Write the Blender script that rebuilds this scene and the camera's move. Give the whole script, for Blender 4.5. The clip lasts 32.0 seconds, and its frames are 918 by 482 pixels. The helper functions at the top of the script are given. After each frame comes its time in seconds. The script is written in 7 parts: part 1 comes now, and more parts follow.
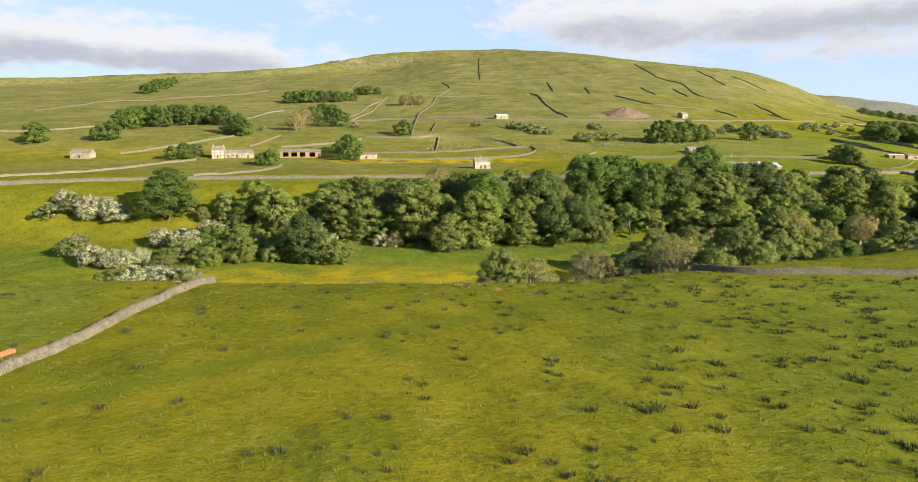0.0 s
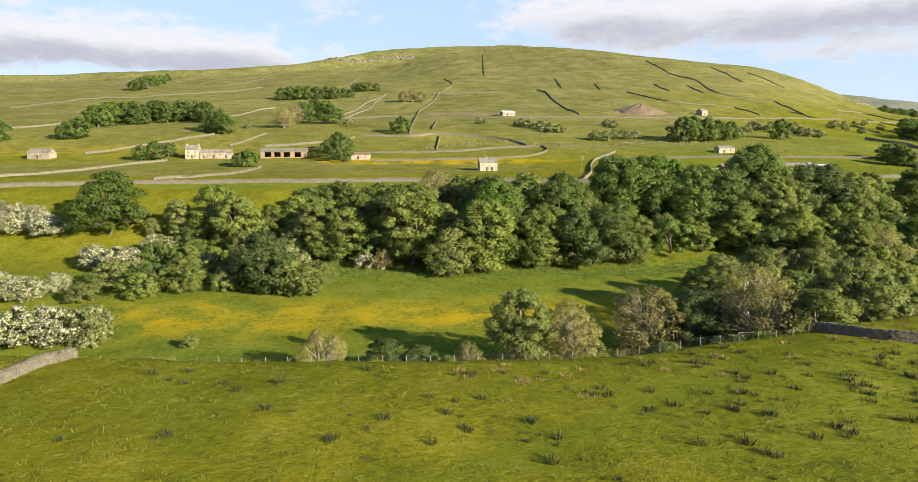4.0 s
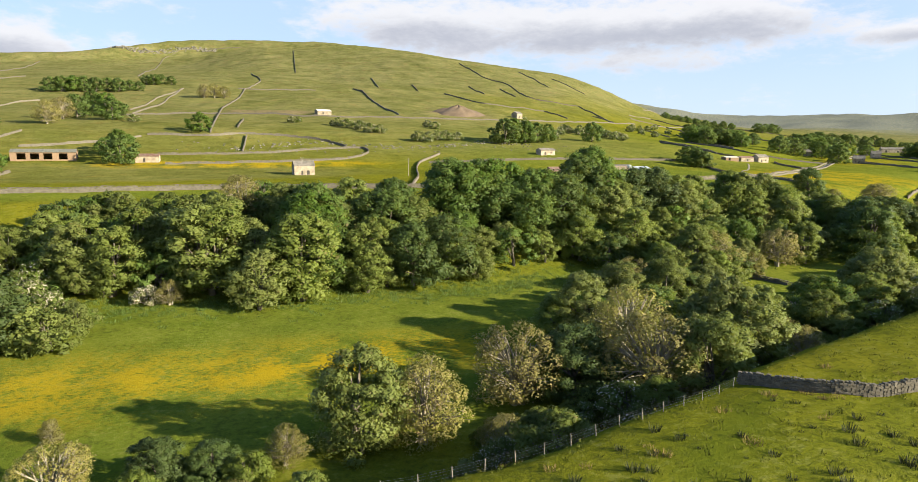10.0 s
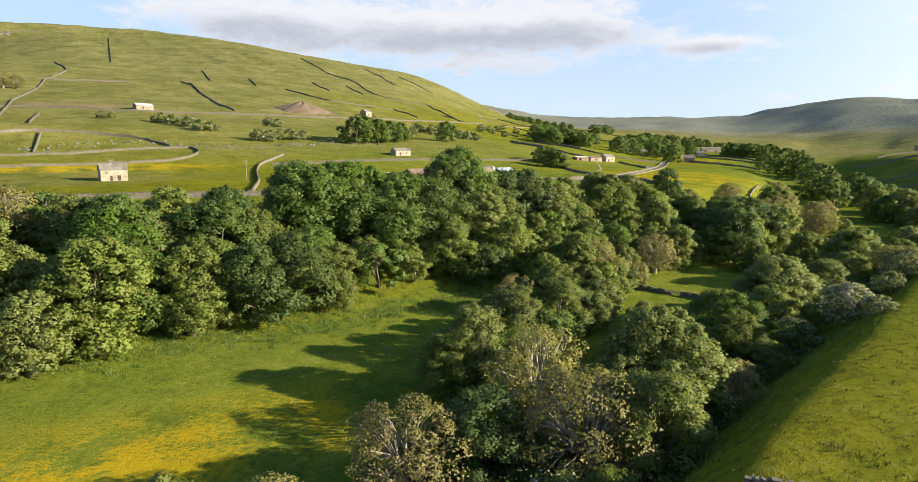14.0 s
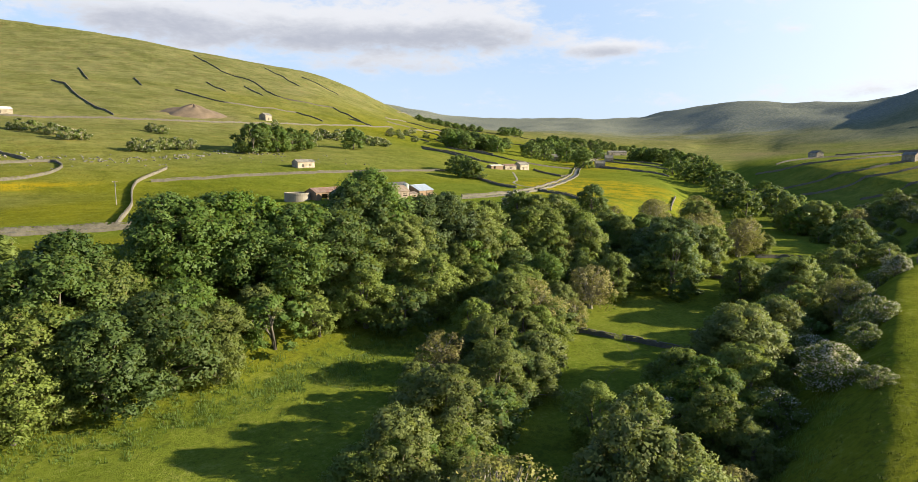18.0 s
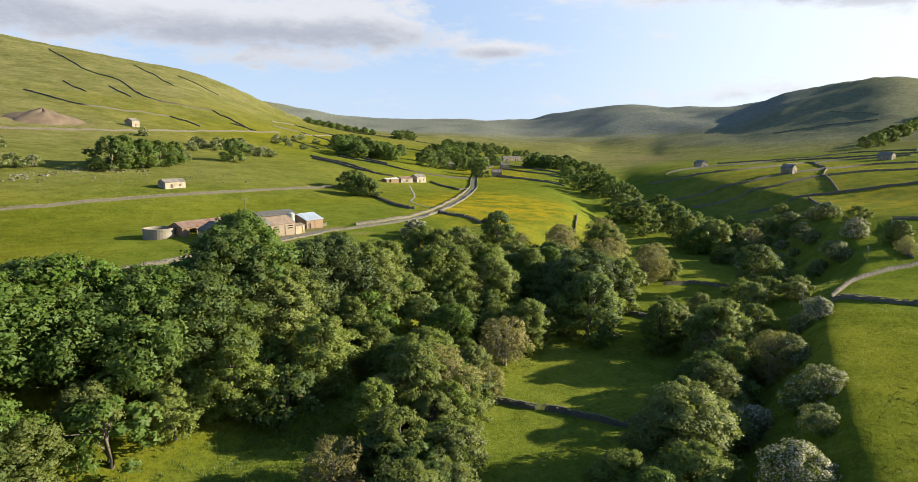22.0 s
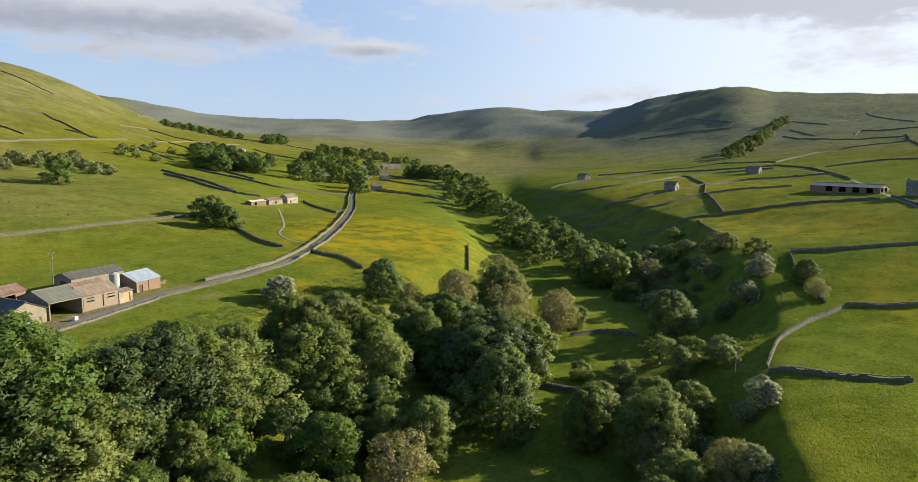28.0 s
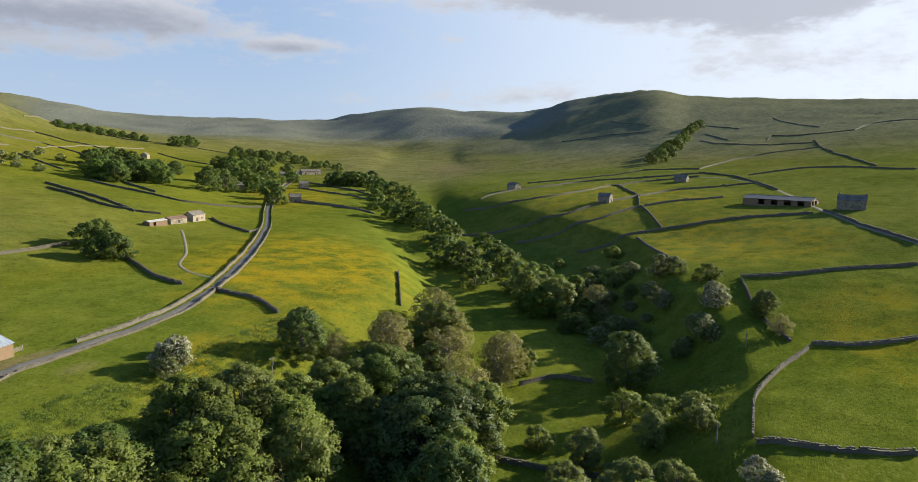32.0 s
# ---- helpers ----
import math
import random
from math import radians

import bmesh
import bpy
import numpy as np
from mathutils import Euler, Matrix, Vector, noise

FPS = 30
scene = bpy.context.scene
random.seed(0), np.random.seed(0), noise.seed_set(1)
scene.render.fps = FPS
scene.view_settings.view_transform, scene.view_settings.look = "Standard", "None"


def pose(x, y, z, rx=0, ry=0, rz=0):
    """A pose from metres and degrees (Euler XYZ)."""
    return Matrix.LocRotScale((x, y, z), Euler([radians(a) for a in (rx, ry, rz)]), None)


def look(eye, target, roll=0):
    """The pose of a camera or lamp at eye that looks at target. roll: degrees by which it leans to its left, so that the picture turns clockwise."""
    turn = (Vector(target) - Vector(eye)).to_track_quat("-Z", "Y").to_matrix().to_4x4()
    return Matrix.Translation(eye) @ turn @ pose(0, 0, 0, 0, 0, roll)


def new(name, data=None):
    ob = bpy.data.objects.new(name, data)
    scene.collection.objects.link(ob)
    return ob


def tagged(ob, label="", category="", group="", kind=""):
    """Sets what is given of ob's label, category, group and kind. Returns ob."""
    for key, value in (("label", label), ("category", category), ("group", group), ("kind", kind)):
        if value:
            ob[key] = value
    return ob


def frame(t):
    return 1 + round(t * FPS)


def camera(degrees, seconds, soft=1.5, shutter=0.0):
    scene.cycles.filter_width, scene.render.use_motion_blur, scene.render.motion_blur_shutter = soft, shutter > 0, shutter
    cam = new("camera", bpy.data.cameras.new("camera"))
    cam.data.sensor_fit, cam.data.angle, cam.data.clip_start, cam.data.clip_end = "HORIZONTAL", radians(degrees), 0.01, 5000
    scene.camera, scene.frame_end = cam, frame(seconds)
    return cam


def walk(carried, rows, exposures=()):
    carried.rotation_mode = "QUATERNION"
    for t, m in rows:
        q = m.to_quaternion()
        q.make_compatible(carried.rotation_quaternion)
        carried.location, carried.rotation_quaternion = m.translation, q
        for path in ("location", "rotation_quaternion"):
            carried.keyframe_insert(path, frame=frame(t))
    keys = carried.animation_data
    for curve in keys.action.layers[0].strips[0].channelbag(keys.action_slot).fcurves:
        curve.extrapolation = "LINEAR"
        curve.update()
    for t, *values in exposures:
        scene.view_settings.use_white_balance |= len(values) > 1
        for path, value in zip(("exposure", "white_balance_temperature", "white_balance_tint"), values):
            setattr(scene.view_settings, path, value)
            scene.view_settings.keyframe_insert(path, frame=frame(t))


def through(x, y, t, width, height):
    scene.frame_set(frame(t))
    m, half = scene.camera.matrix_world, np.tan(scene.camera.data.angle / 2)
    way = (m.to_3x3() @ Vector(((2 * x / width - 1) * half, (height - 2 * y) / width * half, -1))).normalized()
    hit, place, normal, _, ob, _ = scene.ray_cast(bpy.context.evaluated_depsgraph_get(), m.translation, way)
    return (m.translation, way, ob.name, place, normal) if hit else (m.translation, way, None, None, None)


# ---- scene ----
cam = camera(71.5, 32.0, 0.75)
METRES, EYE, TILT, LEAN, TURN = 250.0, 33.0, -8.2, 0.0, 0.0
ROWS = [
    (0.0, 0.0, 0.0, 0.0, 0.0, 0.0, -0.0),
    (0.5, 0.0001, 0.0253, 0.0036, 0.03, 0.0, -0.0),
    (1.0, 0.0002, 0.0506, 0.0071, 0.07, -0.0, -0.0),
    (1.5, 0.0004, 0.076, 0.0106, 0.1, -0.01, -0.02),
    (2.0, 0.0006, 0.1013, 0.0141, 0.13, -0.0, -0.03),
    (2.5, 0.0008, 0.1264, 0.0175, 0.15, -0.01, -0.02),
    (3.0, 0.0009, 0.1511, 0.0207, 0.17, -0.01, -0.01),
    (3.5, 0.0011, 0.1749, 0.0241, 0.21, -0.02, 0.01),
    (5.5, 0.0017, 0.2601, 0.0369, 0.6, -0.01, -0.32),
    (6.0, 0.0017, 0.2619, 0.0371, 0.34, -0.0, -0.29),
    (6.5, 0.0018, 0.2654, 0.0376, -0.65, 0.02, -0.15),
    (7.0, 0.0017, 0.2705, 0.0385, -1.71, 0.04, 0.02),
    (7.5, 0.0018, 0.2766, 0.0395, -2.92, 0.04, 0.21),
    (8.0, 0.0019, 0.2844, 0.0406, -5.05, 0.06, 0.51),
    (8.5, 0.002, 0.2935, 0.0422, -8.01, 0.03, 0.93),
    (9.0, 0.0025, 0.3047, 0.0437, -10.99, -0.03, 1.37),
    (9.5, 0.0037, 0.3176, 0.0457, -13.49, -0.1, 1.75),
    (10.0, 0.0056, 0.3326, 0.0476, -15.8, -0.19, 2.05),
    (10.5, 0.0083, 0.3487, 0.0497, -17.36, -0.26, 2.3),
    (11.0, 0.0113, 0.365, 0.052, -18.88, -0.32, 2.52),
    (11.5, 0.0145, 0.3813, 0.0542, -20.61, -0.41, 2.74),
    (12.0, 0.0179, 0.3967, 0.0566, -21.94, -0.49, 2.93),
    (12.5, 0.0219, 0.4115, 0.0586, -23.71, -0.59, 3.17),
    (13.0, 0.0263, 0.4257, 0.061, -25.75, -0.7, 3.42),
    (13.5, 0.0308, 0.4396, 0.0637, -27.55, -0.81, 3.63),
    (14.0, 0.0359, 0.4528, 0.0672, -29.26, -0.95, 3.86),
    (14.5, 0.0415, 0.4659, 0.0703, -30.53, -1.01, 4.01),
    (16.5, 0.0673, 0.5132, 0.0881, -34.16, -1.33, 4.5),
    (17.0, 0.0747, 0.525, 0.0949, -34.98, -1.4, 4.59),
    (17.5, 0.0822, 0.5365, 0.1017, -36.12, -1.5, 4.74),
    (18.0, 0.0897, 0.5477, 0.1086, -37.37, -1.62, 4.92),
    (18.5, 0.0975, 0.5584, 0.1155, -38.58, -1.74, 5.05),
    (19.0, 0.1051, 0.5689, 0.1225, -39.77, -1.86, 5.15),
    (19.5, 0.1135, 0.579, 0.1291, -41.01, -1.97, 5.27),
    (20.0, 0.1218, 0.5892, 0.1355, -42.21, -2.08, 5.37),
    (20.5, 0.1304, 0.5988, 0.1416, -43.36, -2.18, 5.53),
    (21.0, 0.139, 0.6081, 0.1477, -44.7, -2.32, 5.66),
    (21.5, 0.1481, 0.617, 0.1537, -45.81, -2.44, 5.76),
    (22.0, 0.1571, 0.6258, 0.1596, -46.83, -2.59, 5.83),
    (22.5, 0.1663, 0.6341, 0.1653, -47.7, -2.67, 5.92),
    (23.0, 0.1756, 0.6427, 0.1707, -48.59, -2.74, 5.99),
    (23.5, 0.1855, 0.6514, 0.1763, -49.6, -2.87, 6.07),
    (24.0, 0.1954, 0.6599, 0.1818, -50.63, -3.0, 6.13),
    (24.5, 0.2053, 0.6687, 0.1871, -51.3, -3.06, 6.16),
    (25.0, 0.2161, 0.677, 0.1928, -51.91, -3.14, 6.17),
    (25.5, 0.2267, 0.6853, 0.1983, -52.7, -3.23, 6.25),
    (27.5, 0.2702, 0.72, 0.2203, -57.09, -3.75, 6.57),
    (28.0, 0.2817, 0.7287, 0.2256, -57.73, -3.84, 6.59),
    (28.5, 0.2934, 0.737, 0.2309, -58.3, -3.91, 6.63),
    (29.0, 0.305, 0.7457, 0.2363, -58.97, -4.02, 6.66),
    (29.5, 0.3169, 0.754, 0.2419, -59.64, -4.12, 6.68),
    (30.0, 0.329, 0.7629, 0.2474, -60.45, -4.23, 6.73),
    (30.5, 0.3419, 0.7718, 0.2526, -61.42, -4.33, 6.87),
    (31.0, 0.3553, 0.781, 0.2583, -62.54, -4.49, 6.95),
    (31.5, 0.3693, 0.7903, 0.2638, -63.72, -4.63, 6.97),
    (32.0, 0.3828, 0.7989, 0.2696, -64.69, -4.76, 6.97),
]
walk(cam, [(t, pose(0, 0, EYE, TILT, LEAN, TURN) @ pose(METRES * x, METRES * y, METRES * z, 90 + pitch, roll, yaw)) for t, x, y, z, yaw, pitch, roll in ROWS], [(0.0, 1.32, 6400, 10), (9.0, 1.36, 6350, 10), (16.0, 1.30, 6300, 10), (22.0, 1.18, 6200, 10), (28.0, 0.95, 6050, 10), (32.0, 0.82, 5980, 10)])

# ---- world, sun, sky ----
SUN_AZ, SUN_EL = 127.0, 19.0        # degrees; azimuth turns from +y towards +x
world = bpy.data.worlds.new("sky")
scene.world = world
world.use_nodes = True


def link(tree, a, b):
    tree.links.new(a, b)


def maths(tree, op, a, b=None, c=None, clamp=False):
    n = tree.nodes.new("ShaderNodeMath")
    n.operation, n.use_clamp = op, clamp
    for i, v in enumerate((a, b, c)):
        if v is None:
            continue
        if isinstance(v, (int, float)):
            n.inputs[i].default_value = v
        else:
            tree.links.new(v, n.inputs[i])
    return n.outputs[0]


def mixed(tree, fac, a, b, blend="MIX"):
    n = tree.nodes.new("ShaderNodeMix")
    n.data_type, n.blend_type = "RGBA", blend
    for socket, v in ((n.inputs[0], fac), (n.inputs[6], a), (n.inputs[7], b)):
        if isinstance(v, (int, float)):
            socket.default_value = v
        elif isinstance(v, tuple):
            socket.default_value = (*v, 1)
        else:
            tree.links.new(v, socket)
    return n.outputs[2]


def ramp(tree, value, lo, hi):
    n = tree.nodes.new("ShaderNodeMapRange")
    n.interpolation_type = "SMOOTHSTEP"
    tree.links.new(value, n.inputs[0])
    n.inputs[1].default_value, n.inputs[2].default_value = lo, hi
    return n.outputs[0]


def sky_world(t):
    t.nodes.clear()
    sky = t.nodes.new("ShaderNodeTexSky")
    sky.sky_type, sky.sun_disc = "NISHITA", False
    sky.sun_elevation, sky.sun_rotation = radians(SUN_EL), radians(SUN_AZ)
    sky.air_density, sky.dust_density, sky.ozone_density = 1.0, 0.7, 1.8
    co = t.nodes.new("ShaderNodeTexCoord").outputs["Generated"]
    sep = t.nodes.new("ShaderNodeSeparateXYZ")
    link(t, co, sep.inputs[0])
    x, y, z = sep.outputs
    az = maths(t, "MULTIPLY", maths(t, "ARCTAN2", x, y), 57.2958)
    el = maths(t, "MULTIPLY", maths(t, "ARCSINE", z), 57.2958)
    flat = t.nodes.new("ShaderNodeCombineXYZ")
    link(t, az, flat.inputs[0])
    link(t, maths(t, "MULTIPLY", el, 2.6), flat.inputs[1])

    def fbm(vec, scale, detail, rough, w):
        n = t.nodes.new("ShaderNodeTexNoise")
        n.noise_dimensions = "4D"
        link(t, vec, n.inputs["Vector"])
        n.inputs["W"].default_value = w
        n.inputs["Scale"].default_value, n.inputs["Detail"].default_value = scale, detail
        n.inputs["Distortion"].default_value = 0.3
        n.inputs["Roughness"].default_value = rough
        return n.outputs[0]

    big, fine = fbm(flat.outputs[0], 0.05, 5.0, 0.6, 2.0), fbm(flat.outputs[0], 0.23, 6.0, 0.62, 5.0)
    wisp = fbm(flat.outputs[0], 0.75, 6.0, 0.66, 9.0)
    field = maths(t, "ADD", maths(t, "ADD", maths(t, "MULTIPLY", big, 0.42), maths(t, "MULTIPLY", fine, 0.40)), maths(t, "MULTIPLY", wisp, 0.18))
    # the cloud banks: azimuth, elevation, half width, half height, weight
    total, low = None, None
    for a, e, w, h, k in CLOUDS:
        u = maths(t, "DIVIDE", maths(t, "SUBTRACT", az, a), w)
        v = maths(t, "DIVIDE", maths(t, "SUBTRACT", el, e), h)
        d = maths(t, "ADD", maths(t, "MULTIPLY", u, u), maths(t, "MULTIPLY", v, v))
        g = maths(t, "MULTIPLY", maths(t, "POWER", 2.718, maths(t, "MULTIPLY", d, -1.0)), k)
        under = maths(t, "MULTIPLY", g, maths(t, "SUBTRACT", 0.25, v))
        total = g if total is None else maths(t, "ADD", total, g)
        low = under if low is None else maths(t, "ADD", low, under)
    density = maths(t, "ADD", maths(t, "MULTIPLY", maths(t, "SUBTRACT", field, 0.5), 3.6), maths(t, "MULTIPLY", total, 1.05))
    cover = ramp(t, density, 0.14, 0.70)
    # the bellies are grey, the edges towards the light white
    grey = ramp(t, maths(t, "ADD", low, maths(t, "MULTIPLY", maths(t, "SUBTRACT", density, 0.55), 0.55)), 0.02, 0.75)
    cloud = mixed(t, grey, (0.80, 0.79, 0.80), (0.47, 0.48, 0.535))
    haze = ramp(t, el, 11.0, 1.0)
    blue = mixed(t, 1.0, sky.outputs[0], SKY_GAIN, "MULTIPLY")
    blue = mixed(t, maths(t, "MULTIPLY", ramp(t, el, 27.0, 14.0), 0.80), blue, (0.53, 0.66, 0.85))
    blue = mixed(t, maths(t, "MULTIPLY", haze, 0.42), blue, (0.76, 0.84, 0.95))
    glow = t.nodes.new("ShaderNodeVectorMath")
    glow.operation = "DOT_PRODUCT"
    link(t, co, glow.inputs[0])
    glow.inputs[1].default_value = (math.sin(radians(SUN_AZ)) * math.cos(radians(SUN_EL)), math.cos(radians(SUN_AZ)) * math.cos(radians(SUN_EL)), math.sin(radians(SUN_EL)))
    near_sun = maths(t, "MULTIPLY", ramp(t, glow.outputs["Value"], 0.18, 0.95), ramp(t, el, 34.0, 12.0))
    blue = mixed(t, maths(t, "MULTIPLY", near_sun, 0.80), blue, (1.25, 1.25, 1.25))
    cloud = mixed(t, maths(t, "MULTIPLY", near_sun, 0.30), cloud, (1.25, 1.24, 1.22))
    out = mixed(t, maths(t, "MULTIPLY", cover, 0.95), blue, cloud)
    back = t.nodes.new("ShaderNodeBackground")
    link(t, out, back.inputs[0])
    back.inputs[1].default_value = SKY_STRENGTH
    final = t.nodes.new("ShaderNodeOutputWorld")
    link(t, back.outputs[0], final.inputs[0])


CLOUDS = [
    (-33, 7.6, 9, 1.7, 0.80), (-20, 7.6, 8, 2.1, 0.84), (-12.5, 13.0, 4, 0.9, 0.55), (-46, 9, 10, 4, 0.5), (-30, 12.4, 9, 0.9, 0.24), (-27, 10.2, 4, 0.6, 0.25),
    (10, 11.0, 8, 2.4, 0.60), (26, 10.2, 13, 2.3, 0.80), (40, 10.4, 8, 2.0, 0.55), (33, 7.2, 14, 0.9, 0.34), (50.5, 8.5, 4.6, 0.75, 0.66), (36, 13.2, 14, 1.2, 0.4),
    (64, 9.3, 1.8, 0.5, 0.36), (78, 12.8, 16, 1.9, 0.95), (91, 11.4, 9, 2.2, 0.95), (58, 4.2, 26, 0.9, 0.36), (72, 5.0, 7, 1.1, 0.46), (92, 7.0, 12, 1.6, 0.36), (115, 10, 12, 4, 0.4),
]
SKY_GAIN, SKY_STRENGTH = (0.145, 0.175, 0.215), 0.46
sky_world(world.node_tree)

sun = new("sun", bpy.data.lights.new("sun", "SUN"))
sun.data.energy, sun.data.angle, sun.data.color = 5.6, radians(0.6), (1.0, 0.885, 0.65)
SUN_DIR = Vector((math.sin(radians(SUN_AZ)) * math.cos(radians(SUN_EL)), math.cos(radians(SUN_AZ)) * math.cos(radians(SUN_EL)), math.sin(radians(SUN_EL))))
sun.matrix_world = look(SUN_DIR * 400, (0, 0, 0))

# ---- the lie of the land: lines along the valley, lofted ----
STATIONS = (-900, -400, -150, 0, 75, 150, 220, 262, 300, 400, 450, 600, 900, 1500, 3500)
LINES = [  # y of each line at the stations, then its height
    ((-1400, -1400, -1400, -1400, -1400, -1350, -1326, -1313.3, -1300, -1236, -1200, -1100, -900, -700, 200), (70, 65, 60, 60, 62, 70, 82.7, 91.7, 100, 121, 130, 150, 170, 190, 230)),
    ((-380, -380, -380, -380, -350, -320, -306.2, -298.6, -290, -235.4, -200, -80, 90, 380, 1350), (22, 16, 12, 10, 14, 20, 28.7, 34.7, 40, 53.1, 58, 60, 68, 96, 190)),
    ((-20, -10, 0, 0, 10, 32, 45.1, 53, 62, 115.4, 150, 200, 330, 730, 1700), (8, 6, 5, 4, 5.5, 8, 11.6, 14.2, 17, 27, 31, 38.5, 49, 56, 145)),
    ((125, 122, 125, 119, 140, 165, 186, 194, 193, 236, 240, 400, 520, 850, 1820), (4.5, 4.8, 5.6, 5.8, 6, 7.5, 9, 9.6, 10.6, 20, 21, 30.5, 35, 44, 126)),
    ((142, 139, 139, 132, 155, 179, 199, 202, 207, 246, 262, 424, 572, 875, 1845), (3.5, 4, 4.6, 4.8, 5, 6.8, 8.4, 8.8, 10, 18.8, 19.6, 26, 31.5, 38, 120)),
    ((145.5, 142.5, 142.5, 135, 158.5, 182.5, 203, 208, 211, 251, 267, 434, 591, 882, 1853), (1.4, 1.9, 2.3, 2.6, 2.5, 3.8, 5.4, 7, 6.8, 16.2, 16, 23, 30, 37.6, 119)),
    ((166, 163, 161, 149, 173, 203, 216.3, 252, 232, 288, 325, 462, 630, 940, 1950), (-12, -11, -10, -9.5, -9, -8.6, -7.3, -5.2, -5, -1.5, 3.5, 15, 27, 37.2, 118)),
    ((290, 275, 262, 255, 258, 268, 280, 290, 300, 361.8, 400, 520, 710, 1050, 2150), (-8, -8, -7, -7, -7, -6, -4.8, -4.4, -3, 0.1, 5, 16, 28, 40, 119)),
    ((330, 325, 320, 322, 328, 338, 341.5, 343.4, 346, 398.3, 436, 560, 760, 1100, 2200), (14, 14, 15, 16, 17, 18, 16.8, 15.8, 15, 14.1, 14, 20.5, 31.5, 50, 120)),
    ((420, 420, 425, 430, 432, 435, 446.4, 457.2, 470, 518.7, 550, 680, 880, 1230, 2350), (21, 21, 21, 21, 21.5, 22, 22, 22, 22, 22, 22, 26, 36, 58, 128)),
    ((500, 500, 500, 500, 505, 510, 527.4, 543.1, 560, 610.1, 640, 760, 980, 1350, 2500), (31, 31, 31, 31, 32, 34, 35.3, 35.8, 36, 36, 36, 40, 48, 70, 140)),
    ((570, 570, 570, 572, 575, 585, 606.3, 623.1, 640, 683.6, 710, 830, 1050, 1430, 2600), (47, 47, 47, 47, 46, 45, 44.5, 44.3, 44, 42.4, 42, 46, 54, 78, 148)),
    ((760, 740, 720, 700, 705, 720, 744.2, 762.1, 780, 831.5, 860, 960, 1180, 1600, 2800), (72, 70, 66, 64, 65, 66, 66.6, 66.9, 67, 66.3, 66, 68, 74, 95, 165)),
    ((1120, 1110, 1100, 1100, 1100, 1090, 1083.7, 1081.1, 1080, 1080, 1080, 1150, 1300, 1800, 3000), (128, 132, 136, 138, 138, 138, 136.8, 135.5, 134, 129.1, 126, 112, 88, 105, 175)),
    ((1470, 1480, 1540, 1540, 1530, 1500, 1466.8, 1446.7, 1430, 1392.8, 1380, 1360, 1420, 2000, 3200), (178, 198, 226, 248, 249, 245, 239, 234.6, 230, 214.5, 207, 189, 112, 112, 185)),
    ((1500, 1520, 1590, 1600, 1590, 1560, 1530.6, 1513.7, 1500, 1470.8, 1460, 1440, 1500, 2100, 3300), (196, 219, 264, 271, 271, 266, 257, 250.3, 244, 228.3, 221, 202, 116, 115, 190)),
    ((2300, 2300, 2300, 2300, 2300, 2300, 2300, 2300, 2300, 2240.7, 2200, 2100, 2100, 2700, 3900), (190, 210, 225, 230, 230, 225, 216.9, 210.9, 205, 188.8, 180, 150, 110, 130, 200)),
    ((4500, 4500, 4500, 4500, 4500, 4500, 4500, 4500, 4500, 4500, 4500, 4500, 4500, 4600, 4900), (120, 120, 120, 120, 120, 120, 120, 120, 120, 120, 120, 120, 110, 150, 200)),
]
FAR_AZ = (-180, 28, 34, 40, 46, 52, 57, 61, 66, 70, 74, 78, 81, 84, 89, 95, 104, 125, 180)
FAR_DIST = (4200, 4200, 4100, 4000, 4000, 4000, 3900, 3700, 3500, 3300, 3000, 2700, 2500, 2450, 2400, 2300, 2200, 2200, 2300)
FAR_ELEV = (1.0, 3.9, 3.15, 2.4, 2.4, 2.32, 3.1, 3.6, 3.3, 3.2, 4.15, 4.7, 4.95, 4.45, 4.15, 3.7, 3.15, 2.5, 1.0)
FAR_FOOT = (0.9, 0.45, 0.45, 0.42, 0.42, 0.42, 0.40, 0.38, 0.34, 0.30, 0.28, 0.27, 0.27, 0.28, 0.30, 0.30, 0.32, 0.45, 0.9)


def slopes(xs, ys):
    """Slopes of a curve that never overshoots, for each knot; xs and ys run along the first axis."""
    h, d = np.diff(xs, axis=0), np.diff(ys, axis=0) / np.diff(xs, axis=0)
    m = np.zeros_like(ys)
    a, b = d[:-1], d[1:]
    w1, w2 = 2 * h[1:] + h[:-1], h[1:] + 2 * h[:-1]
    with np.errstate(divide="ignore", invalid="ignore"):
        mid = (w1 + w2) / (w1 / a + w2 / b)
    m[1:-1] = np.where(a * b > 0, mid, 0)
    m[0], m[-1] = d[0], d[-1]
    return m


def glide(xs, ys, x):
    """The curve through knots at single places x."""
    xs, ys = np.asarray(xs, float), np.asarray(ys, float)
    m, x = slopes(xs, ys), np.clip(x, xs[0], xs[-1])
    i = np.clip(np.searchsorted(xs, x) - 1, 0, len(xs) - 2)
    h = xs[i + 1] - xs[i]
    u = (x - xs[i]) / h
    return (1 + 2 * u) * (1 - u) ** 2 * ys[i] + u * (1 - u) ** 2 * h * m[i] + u * u * (3 - 2 * u) * ys[i + 1] + u * u * (u - 1) * h * m[i + 1]


